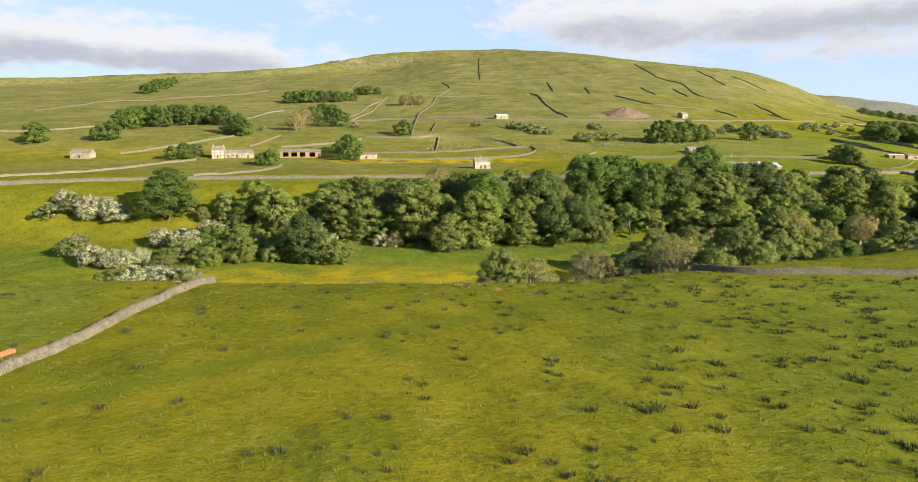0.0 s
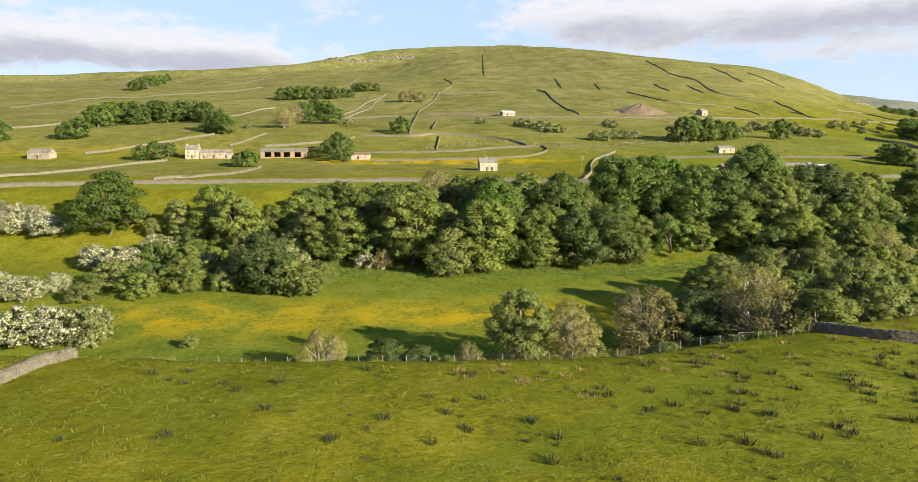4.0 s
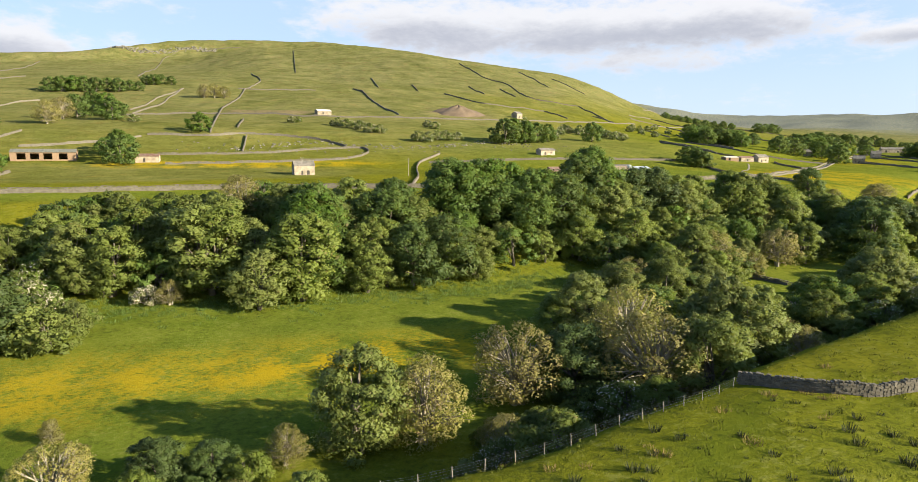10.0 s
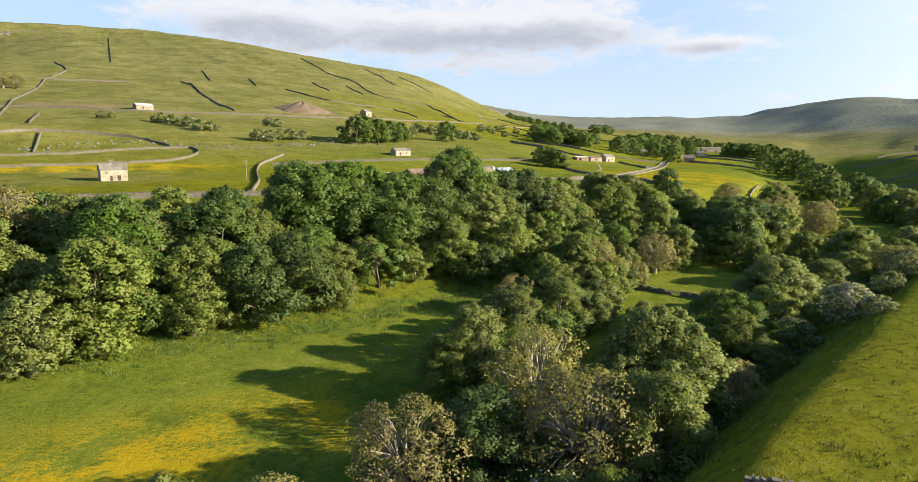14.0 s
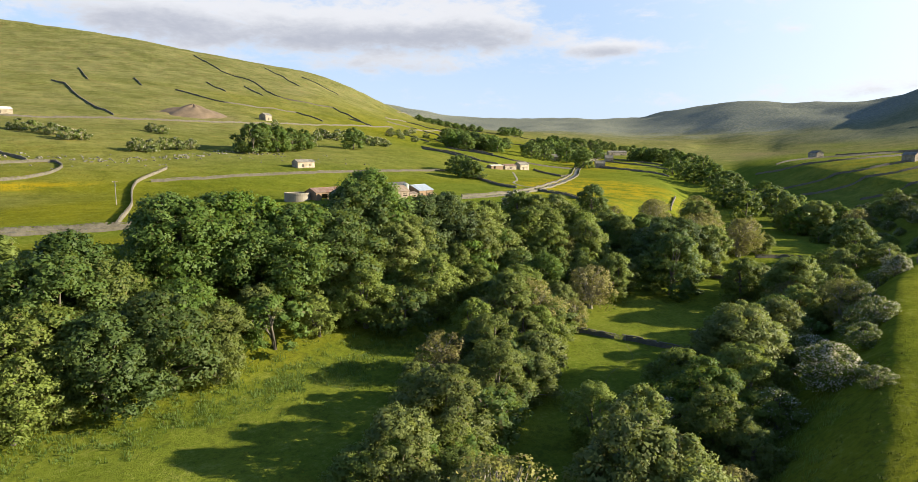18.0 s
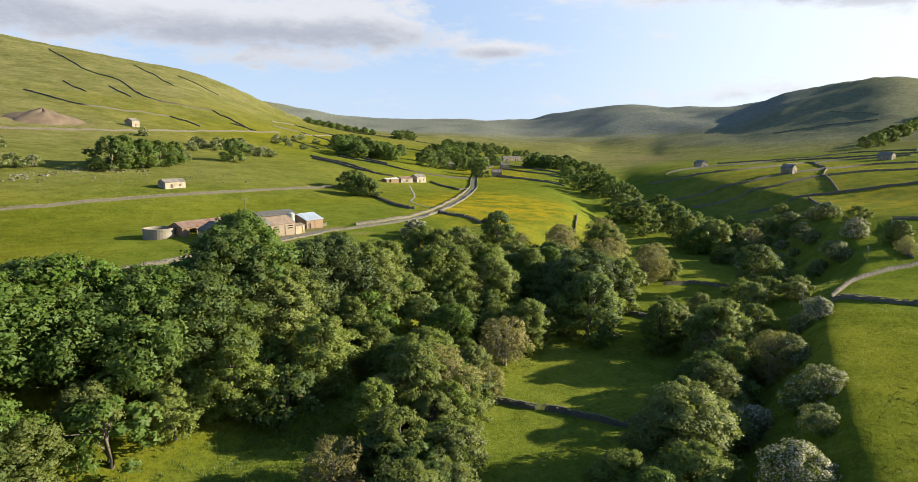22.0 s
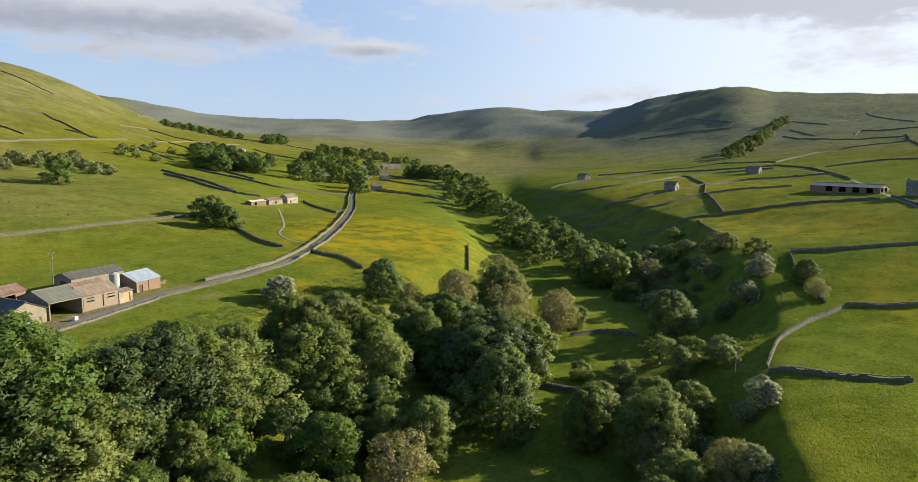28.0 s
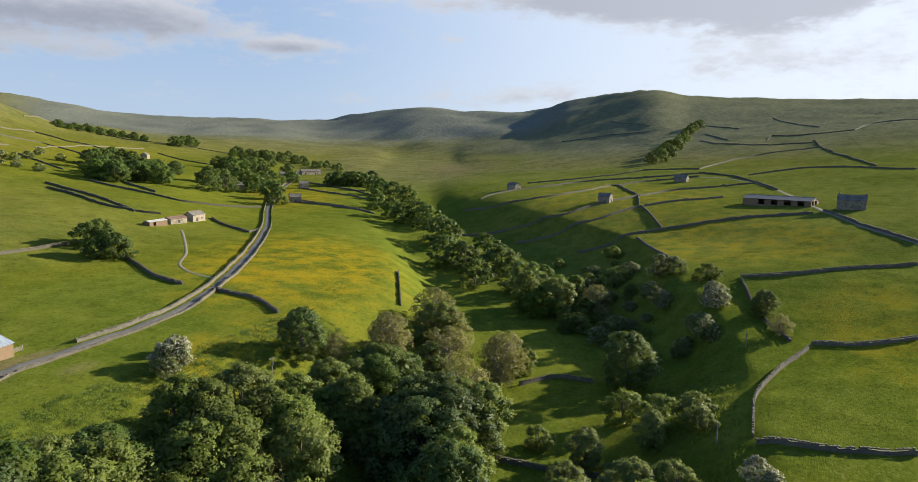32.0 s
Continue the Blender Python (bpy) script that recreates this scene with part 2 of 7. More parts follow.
def ripple(x, y, size, seed):
    """Soft uneven ground, about -1 to 1."""
    r = np.random.RandomState(seed)
    out = 0
    for k in range(5):
        a, f, p = r.uniform(0, 6.28), 6.28 / size * r.uniform(0.6, 1.7), r.uniform(0, 6.28)
        out = out + np.sin(f * (x * math.cos(a) + y * math.sin(a)) + p + 1.3 * np.sin(f * 0.6 * (y * math.cos(a) - x * math.sin(a)) + 2 * p))
    return out / 3.2


def height(x, y):
    """The ground's height at places (arrays or numbers)."""
    x, y = np.broadcast_arrays(np.asarray(x, float), np.asarray(y, float))
    shape, x, y = x.shape, x.ravel(), y.ravel()
    ys = np.array([glide(STATIONS, line[0], x) for line in LINES])
    zs = np.array([glide(STATIONS, line[1], x) for line in LINES])
    m = slopes(ys, zs)
    yy = np.clip(y, ys[0], ys[-1])
    i = np.clip((yy[None] >= ys).sum(0) - 1, 0, len(LINES) - 2)
    n = np.arange(len(x))
    y0, y1, z0, z1 = ys[i, n], ys[i + 1, n], zs[i, n], zs[i + 1, n]
    h = y1 - y0
    u = (yy - y0) / h
    z = (1 + 2 * u) * (1 - u) ** 2 * z0 + u * (1 - u) ** 2 * h * m[i, n] + u * u * (3 - 2 * u) * z1 + u * u * (u - 1) * h * m[i + 1, n]
    # far fells that close the dale
    dx, dy = x - 60, y - 180
    az, r = np.degrees(np.arctan2(dx, dy)), np.hypot(dx, dy)
    dist, top = glide(FAR_AZ, FAR_DIST, az), glide(FAR_AZ, FAR_ELEV, az)
    foot = glide(FAR_AZ, FAR_FOOT, az)
    crest = 68 + dist * np.tan(np.radians(top))
    k = np.clip((r / dist - foot) / (1 - foot), 0, 1)
    k2 = np.clip((r / dist - 1) / 0.5, 0, 1)
    fell = crest * (0.55 * k + 0.45 * k * k * (3 - 2 * k)) * (1 - 0.4 * k2) + 60 * (k - 1)
    ease = 20 + 55 * np.clip((r - 1100) / 700, 0, 1)
    w = np.clip((fell - z) / (2 * ease) + 0.5, 0, 1)
    z = np.where(r > 800, z * (1 - w) + fell * w + ease * w * (1 - w), z)
    # small swells, stronger on the high ground
    high = np.clip((z - 25) / 60, 0, 1)
    z = z + 0.24 * ripple(x, y, 38, 3) + 0.14 * ripple(x, y, 11, 4) + high * (1.1 * ripple(x, y, 140, 5) + 0.6 * ripple(x, y, 45, 6)) + np.clip((r - 1500) / 1000, 0, 1) * 7 * ripple(x, y, 420, 8)
    return z.reshape(shape)

# ---- materials ----
def material(name, rough=0.85):
    m = bpy.data.materials.new(name)
    m.use_nodes = True
    t = m.node_tree
    bsdf = t.nodes["Principled BSDF"]
    bsdf.inputs["Roughness"].default_value = rough
    bsdf.inputs["Specular IOR Level"].default_value = 0.25
    return m, t, bsdf


def place(t):
    return t.nodes.new("ShaderNodeNewGeometry").outputs["Position"]


def grain(t, vec, scale, detail=4.0, rough=0.55, stretch=None):
    if stretch:
        mp = t.nodes.new("ShaderNodeMapping")
        mp.inputs["Scale"].default_value = stretch
        link(t, vec, mp.inputs[0])
        vec = mp.outputs[0]
    n = t.nodes.new("ShaderNodeTexNoise")
    link(t, vec, n.inputs["Vector"])
    n.inputs["Scale"].default_value, n.inputs["Detail"].default_value, n.inputs["Roughness"].default_value = scale, detail, rough
    return n.outputs[0]


def bumped(t, bsdf, value, strength, distance):
    b = t.nodes.new("ShaderNodeBump")
    b.inputs["Strength"].default_value, b.inputs["Distance"].default_value = strength, distance
    link(t, value, b.inputs["Height"])
    link(t, b.outputs[0], bsdf.inputs["Normal"])


def plain(name, a, b, scale=2.0, rough=0.85, bump=0.3, distance=0.02, metal=0.0, stretch=None, own=0.25):
    """Two colours mottled at two scales, shifted from piece to piece."""
    m, t, bsdf = material(name, rough)
    co = t.nodes.new("ShaderNodeTexCoord").outputs["Object"]
    n1, n2 = grain(t, co, scale, 5.0, 0.6, stretch), grain(t, co, scale * 7, 3.0, 0.6, stretch)
    both = maths(t, "ADD", maths(t, "MULTIPLY", n1, 0.6), maths(t, "MULTIPLY", n2, 0.4))
    col = mixed(t, ramp(t, both, 0.3, 0.7), a, b)
    rnd = t.nodes.new("ShaderNodeObjectInfo").outputs["Random"]
    isl = t.nodes.new("ShaderNodeNewGeometry").outputs["Random Per Island"]
    var = maths(t, "ADD", maths(t, "MULTIPLY", rnd, own), maths(t, "MULTIPLY", isl, own))
    col = mixed(t, var, col, tuple(c * 0.45 for c in a))
    link(t, col, bsdf.inputs["Base Color"])
    bsdf.inputs["Metallic"].default_value = metal
    bumped(t, bsdf, both, bump, distance)
    return m


def leafage(name, a, b, dry=(0.10, 0.09, 0.03), dry_part=0.1, through=0.36):
    """Leaves: colour varies from leaf to leaf and from tree to tree; some light passes through."""
    m, t, bsdf = material(name, 0.6)
    isl = t.nodes.new("ShaderNodeNewGeometry").outputs["Random Per Island"]
    rnd = t.nodes.new("ShaderNodeObjectInfo").outputs["Random"]
    co = t.nodes.new("ShaderNodeTexCoord").outputs["Object"]
    patch = ramp(t, grain(t, co, 0.45, 2.0), 0.35, 0.65)
    col = mixed(t, maths(t, "ADD", maths(t, "MULTIPLY", isl, 0.45), maths(t, "MULTIPLY", patch, 0.45)), a, b)
    other = maths(t, "FRACT", maths(t, "MULTIPLY", rnd, 13.7))
    col = mixed(t, maths(t, "MULTIPLY", other, 0.42), col, (a[0] * 1.5, a[1] * 1.15, a[2] * 0.9))
    tone = t.nodes.new("ShaderNodeHueSaturation")
    link(t, maths(t, "ADD", maths(t, "MULTIPLY", rnd, 0.50), 0.70), tone.inputs["Value"])
    link(t, maths(t, "ADD", maths(t, "MULTIPLY", other, -0.18), 1.08), tone.inputs["Saturation"])
    link(t, col, tone.inputs["Color"])
    col = tone.outputs[0]
    col = mixed(t, ramp(t, isl, 1.0 - dry_part, 1.0), col, dry)
    link(t, col, bsdf.inputs["Base Color"])
    tr = t.nodes.new("ShaderNodeBsdfTranslucent")
    link(t, mixed(t, 0.5, col, (0.30, 0.34, 0.05)), tr.inputs[0])
    mix = t.nodes.new("ShaderNodeMixShader")
    mix.inputs[0].default_value = through
    link(t, bsdf.outputs[0], mix.inputs[1])
    link(t, tr.outputs[0], mix.inputs[2])
    link(t, mix.outputs[0], t.nodes["Material Output"].inputs[0])
    return m


def grass_ground():
    """Pasture; the 'cover' colour attribute says where buttercups (red), moor (green) and worn or bare soil (blue) lie, 'lush' where the sward is rich."""
    m, t, bsdf = material("pasture", 0.9)
    bsdf.inputs["Specular IOR Level"].default_value = 0.0
    pos = place(t)
    att = t.nodes.new("ShaderNodeAttribute")
    att.attribute_name = "cover"
    sep = t.nodes.new("ShaderNodeSeparateColor")
    link(t, att.outputs["Color"], sep.inputs[0])
    butter, moor, bare = sep.outputs
    lush = t.nodes.new("ShaderNodeAttribute")
    lush.attribute_name = "lush"
    lush = lush.outputs["Fac"]
    wide, mid = grain(t, pos, 0.018, 4.0), grain(t, pos, 0.09, 5.0, 0.6)
    tuft = grain(t, pos, 0.95, 5.0, 0.72, (1.0, 1.6, 1.0))
    blade = grain(t, pos, 4.5, 3.0, 0.7)
    n = maths(t, "ADD", maths(t, "ADD", maths(t, "MULTIPLY", wide, 0.35), maths(t, "MULTIPLY", mid, 0.35)), maths(t, "MULTIPLY", tuft, 0.3))
    col = mixed(t, ramp(t, n, 0.36, 0.64), (0.100, 0.110, 0.008), (0.186, 0.170, 0.012))
    rich = mixed(t, ramp(t, n, 0.36, 0.64), (0.086, 0.120, 0.012), (0.166, 0.184, 0.022))
    col = mixed(t, lush, col, rich)
    # moor sward colours, their blue raised to stand for distance haze
    heath = mixed(t, ramp(t, n, 0.40, 0.62), (0.120, 0.122, 0.042), (0.212, 0.192, 0.086))
    brown = mixed(t, ramp(t, mid, 0.52, 0.72), heath, (0.165, 0.120, 0.052))
    # rushes and bilberry in drifts along the hill
    drift = maths(t, "ADD", maths(t, "MULTIPLY", grain(t, pos, 0.030, 6.0, 0.68, (0.7, 1.5, 1.0)), 0.55), maths(t, "MULTIPLY", grain(t, pos, 0.12, 6.0, 0.74, (0.7, 1.4, 1.0)), 0.45))
    brown = mixed(t, maths(t, "MULTIPLY", ramp(t, drift, 0.50, 0.60), 0.62), brown, (0.062, 0.068, 0.022))
    brown = mixed(t, maths(t, "MULTIPLY", ramp(t, drift, 0.47, 0.38), 0.5), brown, (0.275, 0.245, 0.115))
    col = mixed(t, moor, col, brown)
    soil = mixed(t, tuft, (0.16, 0.12, 0.06), (0.26, 0.20, 0.11))
    col = mixed(t, maths(t, "MULTIPLY", bare, ramp(t, mid, 0.2, 0.5)), col, soil)
    # far moor greyed and paled in its colour to stand for distance haze
    fell_haze = t.nodes.new("ShaderNodeAttribute")
    fell_haze.attribute_name = "fell_haze"
    col = mixed(t, fell_haze.outputs["Fac"], col, mixed(t, ramp(t, mid, 0.4, 0.65), (0.150, 0.160, 0.145), (0.245, 0.242, 0.190)))
    dark = ramp(t, tuft, 0.52, 0.63)
    col = mixed(t, maths(t, "MULTIPLY", dark, 0.42), col, (0.040, 0.060, 0.010))
    col = mixed(t, maths(t, "MULTIPLY", ramp(t, blade, 0.45, 0.8), 0.2), col, (0.19, 0.19, 0.030))
    # tussocks and grazed patches of many sizes
    coarse = grain(t, pos, 0.16, 8.0, 0.72)
    mott = maths(t, "ADD", maths(t, "MULTIPLY", grain(t, pos, 0.85, 7.0, 0.76), 0.62), maths(t, "MULTIPLY", coarse, 0.38))
    col = mixed(t, maths(t, "MULTIPLY", ramp(t, mott, 0.495, 0.41), 0.52), col, (0.050, 0.060, 0.014))
    col = mixed(t, maths(t, "MULTIPLY", ramp(t, mott, 0.515, 0.61), 0.42), col, (0.232, 0.228, 0.056))
    yellow = maths(t, "MULTIPLY", butter, ramp(t, maths(t, "ADD", maths(t, "MULTIPLY", mid, 0.5), maths(t, "MULTIPLY", tuft, 0.5)), 0.44, 0.58))
    col = mixed(t, yellow, col, (0.36, 0.250, 0.010))
    worn = t.nodes.new("ShaderNodeAttribute")
    worn.attribute_name = "trodden"
    col = mixed(t, maths(t, "MULTIPLY", worn.outputs["Fac"], 0.7), col, mixed(t, mid, (0.080, 0.104, 0.009), (0.128, 0.142, 0.014)))
    link(t, col, bsdf.inputs["Base Color"])
    bumped(t, bsdf, maths(t, "ADD", maths(t, "MULTIPLY", tuft, 0.75), maths(t, "MULTIPLY", blade, 0.25)), 0.7, 0.6)
    return m


GRASS = grass_ground()
LEAF_SYCAMORE = leafage("sycamore_leaves", (0.058, 0.108, 0.018), (0.135, 0.200, 0.038))
LEAF_ASH = leafage("ash_leaves", (0.114, 0.158, 0.030), (0.228, 0.270, 0.062), (0.17, 0.14, 0.05), 0.07)
LEAF_DARK = leafage("dark_leaves", (0.044, 0.078, 0.018), (0.104, 0.146, 0.034), (0.07, 0.07, 0.02), 0.06, 0.25)
LEAF_BROWN = leafage("budding_leaves", (0.190, 0.182, 0.050), (0.318, 0.292, 0.098), (0.22, 0.16, 0.075), 0.25)
LEAF_THORN = leafage("hawthorn_leaves", (0.086, 0.124, 0.026), (0.165, 0.205, 0.050))
BLOSSOM = leafage("hawthorn_blossom", (0.56, 0.53, 0.44), (0.74, 0.70, 0.60), (0.55, 0.46, 0.36), 0.15, 0.3)
BARK = plain("bark", (0.12, 0.10, 0.075), (0.22, 0.19, 0.145), 1.5, 0.9, 0.6, 0.03)
BARK_PALE = plain("pale_bark", (0.30, 0.26, 0.19), (0.40, 0.35, 0.26), 1.5, 0.9, 0.4, 0.02)
STONE_SHEET = plain("weathered_fibre_cement", (0.15, 0.15, 0.15), (0.23, 0.23, 0.22), 0.5, 0.9, 0.2, 0.02)
STONE = plain("limestone_rubble", (0.11, 0.098, 0.072), (0.23, 0.20, 0.152), 0.8, 0.9, 0.6, 0.04, own=0.35)

# ---- the ground sheet ----
def mesh_from(name, verts, faces, mats=(), smooth=False):
    """A mesh from numpy vertices and equal-sided faces."""
    me = bpy.data.meshes.new(name)
    verts, faces = np.asarray(verts, np.float32), np.asarray(faces, np.int32)
    k = faces.shape[1]
    me.vertices.add(len(verts))
    me.vertices.foreach_set("co", verts.ravel())
    me.loops.add(faces.size)
    me.loops.foreach_set("vertex_index", faces.ravel())
    me.polygons.add(len(faces))
    me.polygons.foreach_set("loop_start", np.arange(0, faces.size, k, dtype=np.int32))
    me.polygons.foreach_set("use_smooth", np.full(len(faces), smooth))
    me.update(calc_edges=True)
    me.validate()
    for m in mats:
        me.materials.append(m)
    return me


def steps(*spans):
    """Grid places: (start, end, step), end to end."""
    out = []
    for a, b, s in spans:
        out += list(np.linspace(a, b, max(2, int(round((b - a) / s)) + 1))[:-1])
    return np.array(out + [spans[-1][1]])


def blot(x, y, cx, cy, rx, ry, turn=0.0, edge=0.35):
    """1 inside an oval, fading at its edge."""
    c, s = math.cos(radians(turn)), math.sin(radians(turn))
    u, v = ((x - cx) * c + (y - cy) * s) / rx, ((y - cy) * c - (x - cx) * s) / ry
    return np.clip((1 - np.hypot(u, v)) / edge, 0, 1)


gx = steps((-4600, -1500, 120), (-1500, -450, 22), (-450, -170, 7), (-170, 420, 2.6), (420, 900, 7), (900, 1800, 18), (1800, 4900, 60))
gy = steps((-4200, -700, 150), (-700, -60, 22), (-60, 300, 2.4), (300, 540, 4), (540, 900, 8), (900, 1700, 14), (1700, 5000, 60))
GX, GY = np.meshgrid(gx, gy, indexing="ij")
GZ = height(GX, GY)
nx, ny = GX.shape
idx = np.arange(nx * ny).reshape(nx, ny)
quads = np.stack([idx[:-1, :-1], idx[1:, :-1], idx[1:, 1:], idx[:-1, 1:]], -1).reshape(-1, 4)
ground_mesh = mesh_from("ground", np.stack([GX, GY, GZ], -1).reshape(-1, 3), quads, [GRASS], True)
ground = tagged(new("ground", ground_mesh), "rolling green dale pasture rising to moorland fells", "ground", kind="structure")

wob = 18 * ripple(GX, GY, 130, 21)
right = np.clip((GX - 250) / 200, 0, 1) * np.clip((560 - GY) / 150, 0, 1)
moor = np.clip((GZ - 62 - 22 * right + wob * 0.6) / 70, 0, 1) * 0.9
moor = np.maximum(moor, np.clip((np.hypot(GX - 60, GY - 180) - 1000) / 800, 0, 0.95) * np.clip((GZ - 30) / 30, 0.3, 1))
butter = 0.72 * blot(GX, GY, -60, 206, 130, 24, 3, 0.7) + 0.5 * blot(GX, GY, 25, 208, 50, 20, 10, 0.7)
butter = butter + 0.75 * blot(GX, GY, 330, 400, 110, 60, 35, 0.5) + 0.55 * blot(GX, GY, 620, 640, 160, 55, 40, 0.5)
butter = butter + 0.9 * blot(GX, GY, -20, 462, 95, 14, 2, 0.3) + 0.35 * blot(GX, GY, -260, 500, 140, 25, 0) + 0.45 * blot(GX, GY, 215, 335, 40, 14, 25)
moor = np.maximum(moor, 0.9 * blot(GX, GY, 1350, 900, 800, 260, 30, 0.4))
# hillside moor tint reaches lower, its paleness also painted in for haze
left = np.clip((420 - GX) / 200, 0, 1) * np.clip((GY - 455) / 60, 0, 1)
moor = np.maximum(moor, left * (0.45 + 0.35 * np.clip((GZ - 36) / 30, 0, 1)))
moor = np.maximum(moor, 0.22 * np.clip((GX - 330) / 120, 0, 1) * np.clip((330 - GY + 0.5 * (GX - 350)) / 60, 0, 1))
right_moor = 0.9 * np.clip((GX - 760 - wob * 3) / 300, 0, 1) * np.clip((760 - GY) / 200, 0, 1)
moor = np.maximum(moor, right_moor)
moor = np.maximum(moor, 0.5 * blot(GX, GY, -150, 425, 230, 48, 2, 0.25) + 0.35 * blot(GX, GY, 120, 560, 160, 40, 8, 0.4))
butter = butter + 0.40 * blot(GX, GY, 455, 215, 70, 60, 20, 0.4) + 0.34 * blot(GX, GY, 600, 300, 150, 110, 20, 0.6) + 0.3 * blot(GX, GY, 330, 165, 60, 30, 0, 0.5)
butter = np.clip(butter + 0.10 * blot(GX, GY, -20, 60, 60, 60), 0, 1)
lush = np.clip(0.75 * np.clip((GX - 5) / 70, 0, 1) * np.clip((150 - GY) / 30, 0, 1) + 0.8 * blot(GX, GY, -112, 90, 54, 62, 0, 0.15) + blot(GX, GY, -20, 215, 190, 66, 3, 0.4) + 0.5 * np.clip((GX - 200) / 150, 0, 1) * np.clip((420 - GY + 0.6 * (GX - 300)) / 80, 0, 1) + 0.55 * np.clip((GX - 60) / 80, 0, 1) * np.clip((62 - GZ) / 20, 0, 1) + blot(GX, GY, -180, 205, 140, 70, 0, 0.5) + blot(GX, GY, 120, 235, 160, 45, 12, 0.5) + 0.8 * blot(GX, GY, 200, 380, 130, 60, 15, 0.5) + 0.9 * blot(GX, GY, -60, 345, 200, 25, 0, 0.4) + 0.7 * blot(GX, GY, 330, 190, 110, 60, 10), 0, 1)
bare = 1.0 * blot(GX, GY, -2, 728, 48, 26, 0, 0.3) + 0.8 * blot(GX, GY, 196, 770, 44, 32) + 0.8 * blot(GX, GY, 150, 353, 16, 5, 10) + 0.5 * blot(GX, GY, 190, 352, 5, 4) + 0.6 * blot(GX, GY, 1230, 760, 330, 70, 30, 0.7) + 0.9 * blot(GX, GY, 168, 361, 34, 5, 16, 0.3)
cover = ground_mesh.color_attributes.new("cover", "FLOAT_COLOR", "POINT")
cover.data.foreach_set("color", np.stack([butter, moor, bare, np.ones_like(moor)], -1).astype(np.float32).ravel())


def near_line(points, half, soft):
    """1 along a line over the ground, fading at its sides."""
    out = np.zeros_like(GX)
    for (x0, y0), (x1, y1) in zip(points[:-1], points[1:]):
        u = np.clip(((GX - x0) * (x1 - x0) + (GY - y0) * (y1 - y0)) / ((x1 - x0) ** 2 + (y1 - y0) ** 2), 0, 1)
        out = np.maximum(out, np.clip((half + soft - np.hypot(GX - x0 - u * (x1 - x0), GY - y0 - u * (y1 - y0))) / soft, 0, 1))
    return out


WAY = [(-62, 55), (-49.4, 65.3), (-34.3, 77.7), (-18.5, 88), (-3.9, 98.2), (13.3, 109.9), (31.6, 124.2), (43, 133), (52, 140)]
RUT = [(-38.4, 123.3), (-24, 104.3), (-14.8, 92.4), (-6.6, 82.8), (0.1, 74.5), (9, 64)]
trod = np.maximum(near_line(WAY, 1.0, 2.0), 0.6 * near_line(RUT, 0.4, 1.6))
tr_layer = ground_mesh.attributes.new("trodden", "FLOAT", "POINT")
tr_layer.data.foreach_set("value", trod.astype(np.float32).ravel())
rich = ground_mesh.attributes.new("lush", "FLOAT", "POINT")
rich.data.foreach_set("value", lush.astype(np.float32).ravel())

# weight of the painted haze: grows with distance over the right slope and fells
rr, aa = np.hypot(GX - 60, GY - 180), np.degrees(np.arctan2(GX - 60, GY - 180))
slope_haze = 0.45 * np.clip((rr - 850) / 500, 0, 1) * np.clip((aa - 60) / 10, 0, 1) * np.clip((GZ - 45) / 25, 0, 1)
fell_haze = np.clip((rr - 1750) / 700, 0, 1) * np.clip((aa - 29) / 4, 0, 1) * np.clip((84 - aa) / 12, 0.15, 1) * np.clip((GZ - 70 + wob) / 50, 0, 1)
haze_layer = ground_mesh.attributes.new("fell_haze", "FLOAT", "POINT")
haze_layer.data.foreach_set("value", np.maximum(fell_haze, slope_haze).astype(np.float32).ravel())

# ---- trees ----
def part(name, mesh, parent, label=""):
    ob = new(name, mesh)
    ob.parent = parent
    return tagged(ob, label) if label else ob


def thing(name, label, category, group="", at=None):
    ob = new(name)
    ob.empty_display_size = 0.2
    if at is not None:
        ob.matrix_basis = at
    return tagged(ob, label, category, group)


def tube(points, radii, sides=6):
    """A tapered tube along points."""
    pts, v, f = [Vector(p) for p in points], [], []
    for i, p in enumerate(pts):
        d = (pts[min(i + 1, len(pts) - 1)] - pts[max(i - 1, 0)]).normalized()
        a = d.orthogonal().normalized()
        b = d.cross(a)
        for k in range(sides):
            q = 6.2832 * k / sides
            v.append(p + radii[i] * (math.cos(q) * a + math.sin(q) * b))
        if i:
            o = (i - 1) * sides
            f += [(o + k, o + (k + 1) % sides, o + sides + (k + 1) % sides, o + sides + k) for k in range(sides)]
    return [tuple(p) for p in v], f


